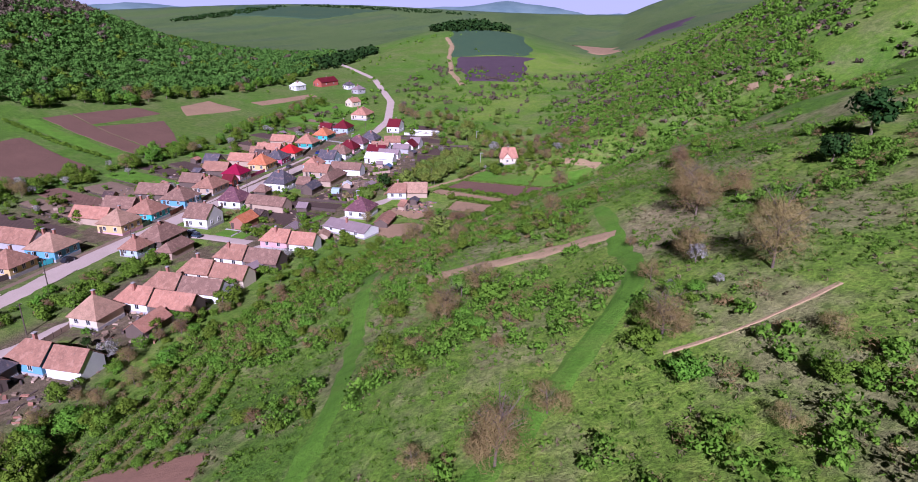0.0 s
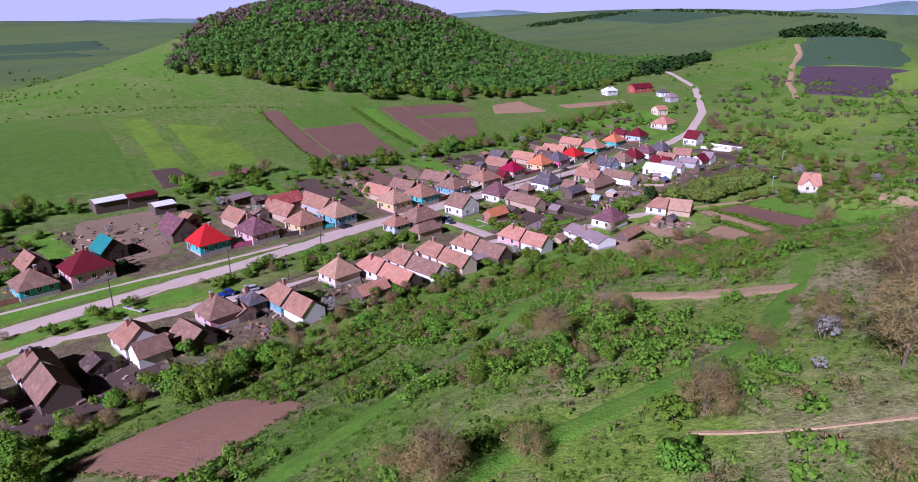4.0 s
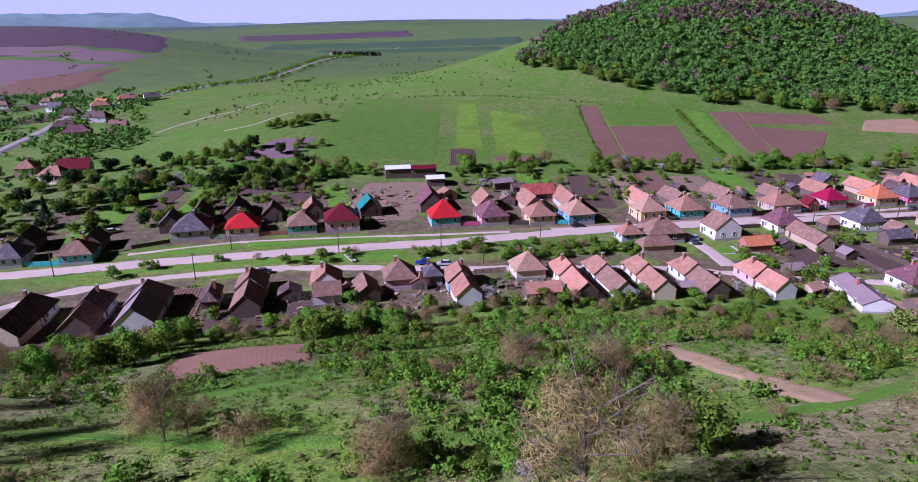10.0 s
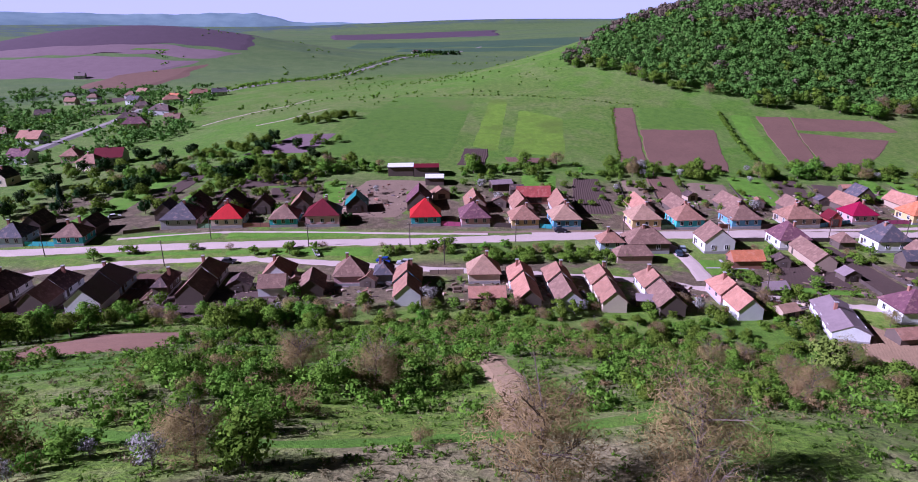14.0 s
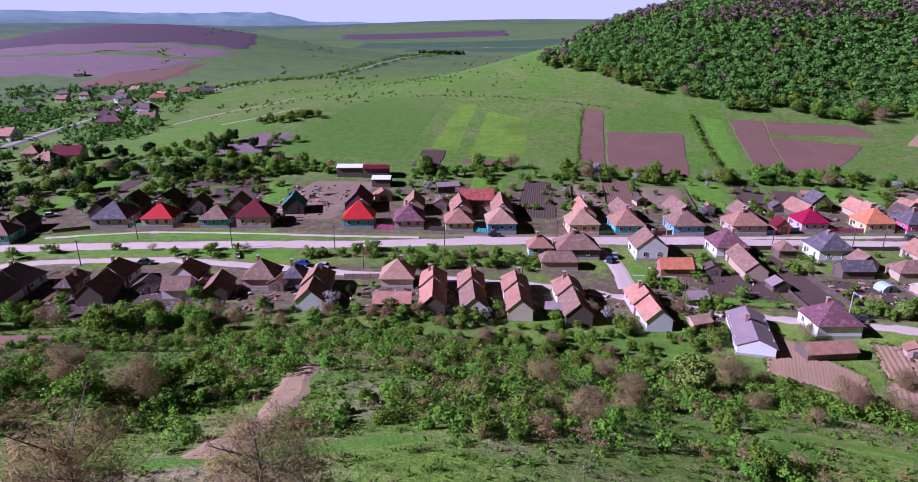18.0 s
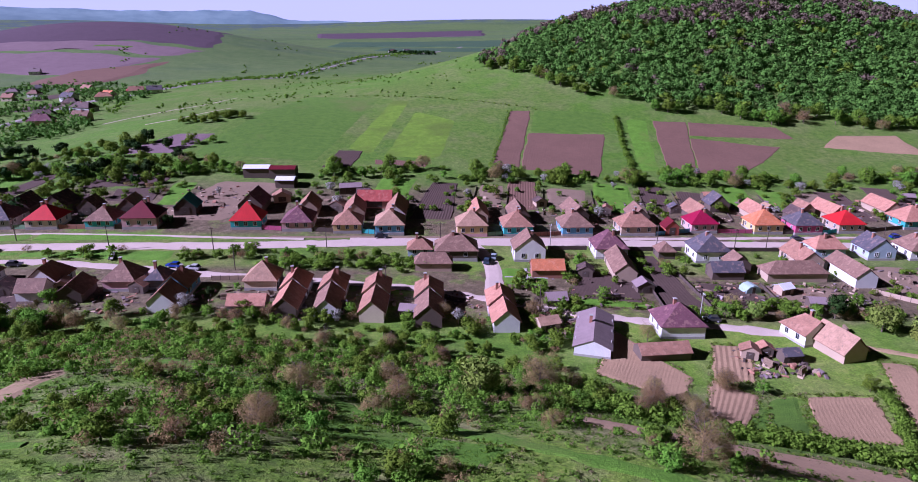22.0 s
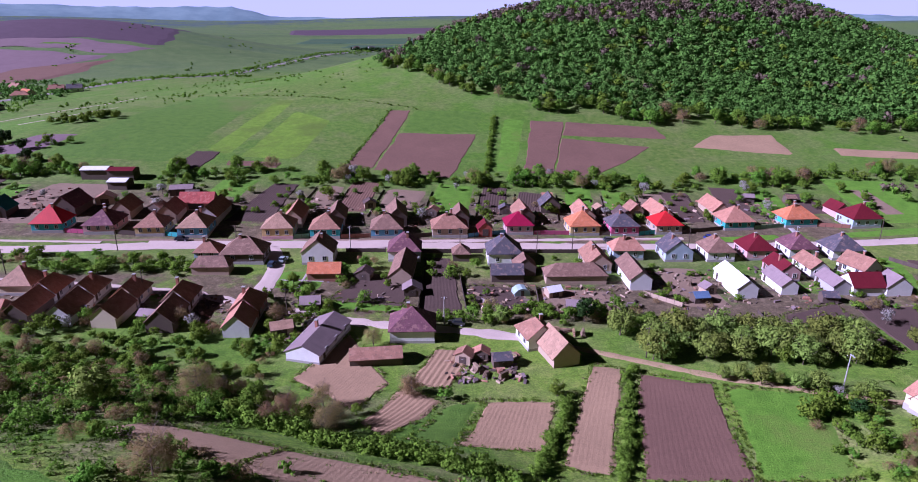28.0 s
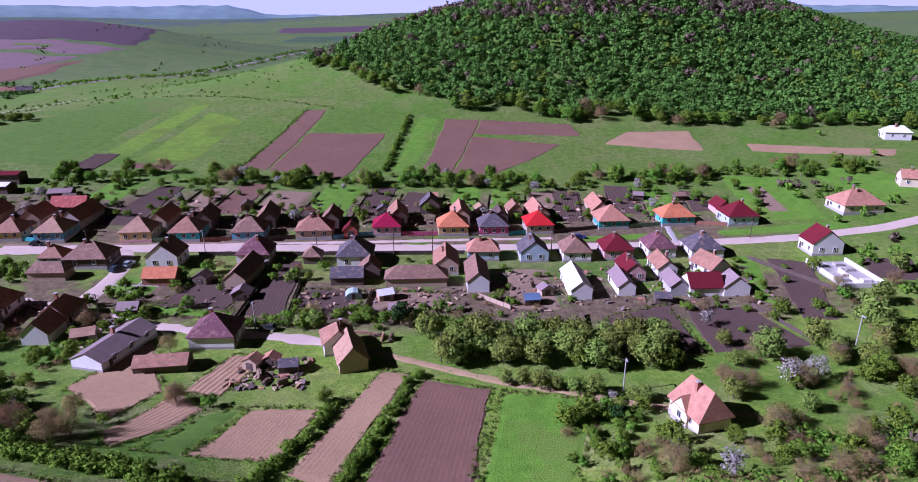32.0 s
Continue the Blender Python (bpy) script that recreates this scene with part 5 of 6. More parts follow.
for course in range(3):
    for i in range(16 - course * 4):
        child("stone", cached(("stone", i % 5), lambda: stone_mesh(i % 5)), ruin, "", pose(-4 + i * 0.52 + course * 0.5 + r3.uniform(-0.05, 0.05), r3.uniform(-0.05, 0.05), 0.14 + course * 0.3, 0, 0, r3.uniform(-12, 12)))
    for i in range(6 - course):
        child("stone", cached(("stone", i % 5), lambda: stone_mesh(i % 5)), ruin, "", pose(4.2 + r3.uniform(-0.05, 0.05), -0.5 - i * 0.5, 0.14 + course * 0.3, 0, 0, 90 + r3.uniform(-12, 12)))
# houses of the next village and at the valley's end
for i, (x, y, w, l, wall, roof) in enumerate(((-314, 624, 12, 8, "pink", "rust"), (-240, 512, 13, 8, "white", "salmon"), (-226, 541, 12, 8, "tan", "rust"), (-371, 644, 11, 8, "white", "slate"), (-453, 779, 12, 9, "white", "lilac"), (-205, 363, 14, 9, "tan", "plum"), (-167, 251, 12, 9, "white", "maroon"), (-252, 482, 11, 8, "cream", "dark"), (-186, 372, 10, 8, "tan", "brown"), (-345, 590, 10, 8, "white", "brown"),
                                               (-248, 327, 13, 10, "white", "salmon"), (-284, 360, 10, 8, "white", "brown"), (-218, 268, 11, 8, "white", "plum"), (-173, 243, 10, 8, "cream", "rust"), (-281, 529, 12, 9, "white", "slate"), (-220, 436, 18, 9, "grey", "dark"), (-245, 525, 10, 8, "cream", "orange"), (-231, 546, 10, 8, "pink", "brick"),
                                               (-207, 534, 12, 8, "white", "slate"), (-380, 616, 11, 8, "white", "lilac"), (-318, 463, 11, 8, "white", "dark"), (-225, 400, 14, 8, "tan", "dark"), (-300, 300, 10, 8, "white", "dark"), (-330, 420, 10, 8, "white", "slate"), (-262, 290, 9, 8, "tan", "rust"), (-190, 262, 8, 8, "tan", "rust"), (-350, 560, 10, 8, "cream", "rust"), (-310, 590, 10, 8, "white", "brown"), (-200, 225, 9, 8, "cream", "slate"),
                                               (368, 271, 12, 7, "white", "white"), (403, 262, 22, 9, "red", "maroon"), (383, 224, 9, 7, "grey", "lilac"), (330, 206, 9, 7, "cream", "salmon"), (398, 240, 8, 6, "white", "slate"), (-30, 1400, 14, 9, "grey", "slate"), (-60, 1380, 16, 9, "grey", "dark"))):
    house(x, y, (i * 47) % 50 - 25, w, l, "wall_" + wall, "roof_" + roof, "distant %s house with a pitched roof" % {"paleblue": "pale blue"}.get(wall, wall), 3.4, 0.6, 0.8 if i % 2 else 0, 0.8 if i % 2 else 0, 1, (2, 1), None, seed=300 + i)

# odds and ends lying about the yards
rj = np.random.RandomState(77)
junk, junk_m = [], []
cube = np.array([(x, y, z) for z in (0, 1) for x, y in ((-.5, -.5), (.5, -.5), (.5, .5), (-.5, .5))], float)
sides = [(4, 5, 6, 7), (0, 1, 5, 4), (1, 2, 6, 5), (2, 3, 7, 6), (3, 0, 4, 7)]
for x0, x1, y0, y1, n in ((-58, -32, 174, 206, 110), (-120, -20, 106, 122, 260), (-18, 46, 104, 122, 260), (58, 90, 112, 136, 60), (104, 150, 112, 130, 230), (158, 232, 114, 142, 260), (98, 114, 80, 92, 140), (-110, -60, 172, 184, 60), (0, 30, 176, 198, 60), (44, 135, 174, 200, 260), (130, 230, 180, 206, 260), (58, 70, 96, 112, 120)):
    for i in range(n):
        cx, cy = rj.uniform(x0, x1), rj.uniform(y0, y1)
        w, l, h = rj.uniform(0.15, 0.7), rj.uniform(0.3, 2.0), rj.uniform(0.1, 0.6)
        a = rj.uniform(0, math.pi)
        p = cube * (w, l, h)
        p = np.stack([cx + p[:, 0] * math.cos(a) - p[:, 1] * math.sin(a), cy + p[:, 0] * math.sin(a) + p[:, 1] * math.cos(a), p[:, 2] * (1 + 0.4 * rj.randn() * (p[:, 0] > 0)) + gz(cx, cy) - 0.05], 1)
        kind_ = rj.randint(6)
        for f in sides:
            junk.append(p[list(f)])
            junk_m.append(kind_)
tagged(new("clutter", quads_mesh("clutter", np.concatenate(junk), len(junk_m), [MAT[k] for k in ("wood", "yard", "wall_board", "roof_lilac", "roof_salmon", "wall_tan")], junk_m)), "boards, boxes and scrap lying about the farmyards", "clutter", kind="stuff")


# ---- trees ----
def tube(bm, a, b, ra, rb, sides=5):
    a, b = Vector(a), Vector(b)
    d = (b - a).normalized()
    s = d.cross(Vector((0.3, 0.9, 0.1))).normalized()
    q = d.cross(s)
    rings = []
    for p, r in ((a, ra), (b, rb)):
        rings.append([bm.verts.new(p + (s * math.cos(2 * math.pi * i / sides) + q * math.sin(2 * math.pi * i / sides)) * r) for i in range(sides)])
    for i in range(sides):
        bm.faces.new((rings[0][i], rings[0][(i + 1) % sides], rings[1][(i + 1) % sides], rings[1][i]))


def trunk_mesh(seed, tall, girth, limbs=6, twigs=0, low=0.3):
    rr = random.Random(seed)
    bm = bmesh.new()
    lean = Vector((rr.uniform(-0.1, 0.1), rr.uniform(-0.1, 0.1), 1)) * tall
    tube(bm, (0, 0, -0.4), lean * 0.45, girth, girth * 0.7, 6)
    tube(bm, lean * 0.45, lean * 0.85, girth * 0.7, girth * 0.2)
    for i in range(limbs):
        a = lean * rr.uniform(low, 0.7)
        t = 2 * math.pi * (i + rr.random() * 0.6) / limbs
        r = tall * rr.uniform(0.25, 0.42)
        b = a + Vector((math.cos(t) * r, math.sin(t) * r, tall * rr.uniform(0.15, 0.4)))
        tube(bm, a, b, girth * 0.38, girth * 0.12, 4)
        for k in range(twigs):
            p = a.lerp(b, rr.uniform(0.3, 1))
            q = p + Vector((rr.uniform(-1, 1), rr.uniform(-1, 1), rr.uniform(0.2, 1.2))) * tall * 0.16
            tube(bm, p, q, girth * 0.10, girth * 0.03, 3)
            for j in range(2):
                p2 = p.lerp(q, rr.uniform(0.4, 1))
                tube(bm, p2, p2 + Vector((rr.uniform(-1, 1), rr.uniform(-1, 1), rr.uniform(0.1, 1))) * tall * 0.09, girth * 0.05, girth * 0.02, 3)
    me = bpy.data.meshes.new("trunk")
    bm.to_mesh(me)
    bm.free()
    me.materials.append(MAT["bark"])
    return me


def leaf_quads(rr, centres, radii, count, size, flat=0.75, slim=0.7):
    """Loose leaf sprays over the shells of several clumps."""
    k = rr.randint(0, len(centres), count)
    d = rr.randn(count, 3)
    d /= np.linalg.norm(d, axis=1)[:, None]
    r = radii[k] * (0.62 + 0.45 * rr.rand(count) ** 0.6)
    core = np.arange(count) < (count * 0.08 if slim > 0.5 and count > 24 else 0)     # dense heart of each clump
    r = np.where(core, r * 0.5, r)
    c = centres[k] + d * r[:, None] * np.array([1, 1, flat])
    n = d + 0.35 * rr.randn(count, 3) + np.array([0, 0, 0.25])
    n /= np.linalg.norm(n, axis=1)[:, None]
    a = np.cross(n, rr.randn(count, 3))
    a /= np.linalg.norm(a, axis=1)[:, None]
    b = np.cross(n, a)
    s = size * (0.55 + 0.8 * rr.rand(count))[:, None]
    s = s * np.where(core, 1.5, 1.0)[:, None]
    a, b = a * s, b * s * slim
    heart = centres.mean(0) * (1, 1, 0.8)
    o = c - heart
    o /= np.linalg.norm(o, axis=1)[:, None] + 1e-6
    soft = 0.75 * d + 0.55 * o + 0.14 * rr.randn(count, 3) + np.array([0, 0, 0.15])
    soft /= np.linalg.norm(soft, axis=1)[:, None]
    return np.concatenate([np.stack([c - a, c - b * 0.9, c + a, c + b], 1).reshape(-1, 3), np.repeat(soft, 4, 0)], 1)


def crown_points(rr, clumps, wide, tall, base, fat=0.0):
    clumps = int(clumps * 1.7)
    t = rr.rand(clumps) * 2 * np.pi
    r = wide * 0.72 * np.sqrt(rr.rand(clumps))
    z = base + (tall - base) * (0.2 + 0.62 * rr.rand(clumps)) * (1 - 0.35 * (r / wide))
    return np.stack([r * np.cos(t), r * np.sin(t), z], 1), wide * (0.17 + fat + 0.25 * rr.rand(clumps))


def crown_mesh(seed, clumps, wide, tall, base, count, size, mat):
    rr = np.random.RandomState(seed)
    c, rad = crown_points(rr, clumps, wide, tall, base)
    v = leaf_quads(rr, c, rad, count, size, 0.75, 0.095 if mat == "twig" else 0.7)
    me = quads_mesh("crown", v, count, [MAT[mat]])
    SPRAYS[me.name] = v
    return me


SPRAYS = {}


KINDS = {
    # name: label, category, trunk args, crown args, variants
    "bush": ("rounded green bush in spring leaf", "bush", (1.6, 0.07, 5, 0, 0.1), (13, 1.7, 2.4, 0.15, 1500, 0.115, "leaf"), 4),
    "leafy_tree": ("leafy green tree in spring foliage", "tree", (4.5, 0.16, 6, 0, 0.3), (22, 2.6, 5.6, 0.5, 2100, 0.165, "leaf"), 4),
    "bare_tree": ("brown budding tree with bare branches", "tree", (5.0, 0.11, 15, 9, 0.05), (34, 2.7, 5.6, 0.5, 7800, 0.15, "twig"), 4),
    "brown_bush": ("brown budding thorn bush", "bush", (2.0, 0.07, 8, 4, 0.08), (16, 1.7, 2.7, 0.1, 2800, 0.125, "twig"), 3),
    "blossom_tree": ("small fruit tree in white blossom", "tree", (3.4, 0.13, 7, 2, 0.25), (14, 2.0, 4.4, 1.0, 800, 0.13, "blossom"), 2),
    "willow": ("tall yellow-green willow by the brook", "tree", (6.5, 0.2, 7, 2, 0.25), (32, 3.9, 9.0, 0.8, 2300, 0.26, "leaf_yellow"), 3),
    "garden_tree": ("small round green fruit tree", "tree", (2.6, 0.1, 6, 0, 0.3), (13, 1.7, 3.3, 0.45, 950, 0.135, "leaf"), 3),
    "conifer": ("tall dark green spruce tree", "tree", (9.5, 0.2, 4, 0, 0.1), None, 1),
    "dark_tree": ("dense dark green tree", "tree", (4.5, 0.18, 6, 0, 0.3), (16, 2.6, 6.0, 0.8, 1200, 0.25, "leaf_dark"), 2),
}
MODEL = {}


def spruce_mesh():
    """Whorls of drooping needle sprays that narrow to the tip."""
    rr = np.random.RandomState(3)
    n = 1500
    k = rr.rand(n) ** 0.75
    z = 0.8 + k * 9.6
    r = (1 - k) * 2.6 * (0.45 + 0.55 * rr.rand(n)) + 0.08
    a = rr.rand(n) * 2 * np.pi
    c = np.stack([r * np.cos(a), r * np.sin(a), z - 0.25 * r], 1)
    out = np.stack([np.cos(a), np.sin(a), np.full(n, -0.45)], 1) * 0.34
    side = np.stack([-np.sin(a), np.cos(a), 0.3 * rr.randn(n)], 1) * 0.16
    return quads_mesh("crown", np.stack([c - out, c - side, c + out, c + side], 1).reshape(-1, 3), n, [MAT["needle"]])


for k, (label, category, ta, ca, n) in KINDS.items():
    for i in range(n):
        base = thing(k, 0, -4000 - 10 * i, -200, 0, label, category, k.replace("_", " ") + "s")
        child("trunk", trunk_mesh(100 * len(k) + i, *ta), base)
        child("crown", crown_mesh(10 * len(k) + i, *ca) if ca else spruce_mesh(), base)
        MODEL[k, i] = base
COUNT = {}
EXTRA = {}


def plant(kind, x, y, size=1.0, seed=None):
    n = COUNT[kind] = COUNT.get(kind, 0) + 1
    rr = random.Random(n * 31 + len(kind) if seed is None else seed)
    model = MODEL[kind, rr.randrange(KINDS[kind][4])]
    if n > 290:                        # past that many, join them into one growth
        me = model.children[1].data if model.children[1].name.startswith("crown") else model.children[0].data
        q = SPRAYS[me.name].reshape(-1, 4, 6)[rr.randrange(3)::3]          # fewer, larger sprays
        co = q[:, :, :3]
        mid = co.mean(1, keepdims=True)
        co = (mid + (co - mid) * 1.5) * size
        a = rr.uniform(0, 2 * math.pi)
        turn = np.array([[math.cos(a), -math.sin(a), 0], [math.sin(a), math.cos(a), 0], [0, 0, 1]])
        EXTRA.setdefault(kind, []).append(np.concatenate([co.reshape(-1, 3) @ turn.T + np.array([x, y, gz(x, y)]), q[:, :, 3:].reshape(-1, 3) @ turn.T], 1).astype(np.float32))
        return None
    m = pose(x, y, gz(x, y), 0, 0, rr.uniform(0, 360)) @ Matrix.Diagonal((size * rr.uniform(0.9, 1.1), size * rr.uniform(0.9, 1.1), size * rr.uniform(0.88, 1.12), 1))
    made = copy_thing(model, m)
    made.matrix_basis = m
    return made


# wood on the hill
def edge_of_wood(x):
    return np.interp(x, [58, 90, 118, 151, 217, 311, 390, 470, 579], [386, 364, 330, 315, 303, 297, 292, 312, 356])


def crown_cloud(rs, x, y, z, n, size, wide, tall, base, clumps=5, slim=0.7, fat=0.0):
    c, rad = crown_points(rs, clumps, wide, tall, base, fat)
    return leaf_quads(rs, c, rad * 1.1, n, size, 0.75, slim) + np.array([x, y, z, 0, 0, 0])


rs = np.random.RandomState(7)
verts, index = [], []
front = []
for yy in np.arange(286, 700, 6.4):
    for xx in np.arange(56, 640, 6.4):
        x, y = xx + rs.uniform(-2.2, 2.2), yy + rs.uniform(-2.2, 2.2)
        e = edge_of_wood(x) + 3 * math.sin(x / 9) + rs.randn() * 1.5
        if not (e < y < min(570 + 0.22 * x, 392 + (x - 58) * 1.5)):
            continue
        if y < e + 7 and x < 420 and len(front) < 95:
            front.append((x, y))
            continue
        z = gz(x, y)
        far = math.hypot(x - 60, y)
        n = 190 if far < 420 else 100
        patch = 0.7 * noise.noise((x / 90, y / 60, 2.2)) + 0.3 * noise.noise((x / 25, y / 25, 5)) + (0.55 if z > 60 else 0.0) + (0.35 if x < 150 and y > 370 else 0)
        brown = patch > 0.50 and rs.rand() < 0.8 or rs.rand() < 0.035
        verts.append(crown_cloud(rs, x, y, z, n, 0.62 if far < 420 else 0.85, 4.6 * rs.uniform(0.75, 1.2), rs.uniform(7, 12), 1.0, 3, 0.75, 0.12))
        index.append(np.full(n, 1 if brown else 2 if rs.rand() < 0.06 else 0))
verts, index = np.concatenate(verts), np.concatenate(index)
wood = new("wood", quads_mesh("wood", verts, len(index), [MAT["leaf_forest"], MAT["bud"], MAT["leaf"]], index))
tagged(wood, "dense spring wood covering the hill, green with brown bare patches", "wood", kind="stuff")
for i, (x, y) in enumerate(front):
    plant("leafy_tree" if i % 7 else "bare_tree", x, y, rs.uniform(1.1, 1.7))

TRACKS = [[(-80, 38), (-61, 40), (-38, 47), (-14, 56), (10, 63)], [(-88, 27), (-73, 18.5), (-60, 14), (-42, 8), (-33, 7), (-23, 10), (-14, 10.5), (2, 14)], [(-15, 12), (-14, 49)], [(-12, 57), (-4, 53.5), (6, 50), (18, 45.5), (27, 41.5), (36, 36), (45, 28.5), (54, 23), (66, 17.5)],
          [(48, 48), (72, 38), (98, 35)], [(-58.5, 5), (-57.5, -1), (-56, -6), (-52, -13)], [(61, 45), (73, 34), (90, 24)]]


def near_line(x, y, line):
    if not (min(p[0] for p in line) - 14 < x < max(p[0] for p in line) + 14 and min(p[1] for p in line) - 14 < y < max(p[1] for p in line) + 14):
        return 14.0
    best = 1e9
    for (ax, ay), (bx, by) in zip(line, line[1:]):
        t = max(0, min(1, ((x - ax) * (bx - ax) + (y - ay) * (by - ay)) / ((bx - ax) ** 2 + (by - ay) ** 2)))
        best = min(best, math.hypot(x - ax - t * (bx - ax), y - ay - t * (by - ay)))
    return best


OPEN = [(-21, 2.5, 15, 6), (-30, 2, 20, 9), (30, 30, 14, 7), (-70, 30, 12, 6), (-2, 2, 14, 8), (-50, 66, 20, 10), (-5, 38, 8, 8), (30, 8, 30, 8)]      # open turf: centre and half axes
THICK = [(-36, 26, 12, 9), (-10, 70, 30, 12), (30, 66, 26, 10), (8, 30, 10, 12), (-20, 40, 9, 7), (50, 60, 14, 9), (-45, 14, 9, 4), (0, 50, 10, 8)]


def scrub(x, y):
    """How thick the scrub grows."""
    d = 0.9 * noise.noise((x / 15, y / 15, 0.3)) + 0.5 * noise.noise((x / 6, y / 6, 3.3))
    d -= sum(0.5 * math.exp(-((x - a) / w) ** 2 - ((y - b) / h) ** 2) for a, b, w, h in OPEN)
    d += sum(0.8 * math.exp(-((x - a) / w) ** 2 - ((y - b) / h) ** 2) for a, b, w, h in THICK)
    return d


def free(x, y):
    return min(near_line(x, y, t) for t in TRACKS) > 2.3 and not (-93 < x < -60 and 50 < y < 80) and not (65 < x < 200 and 40 < y) and not (110 < x < 160 and y > 18)


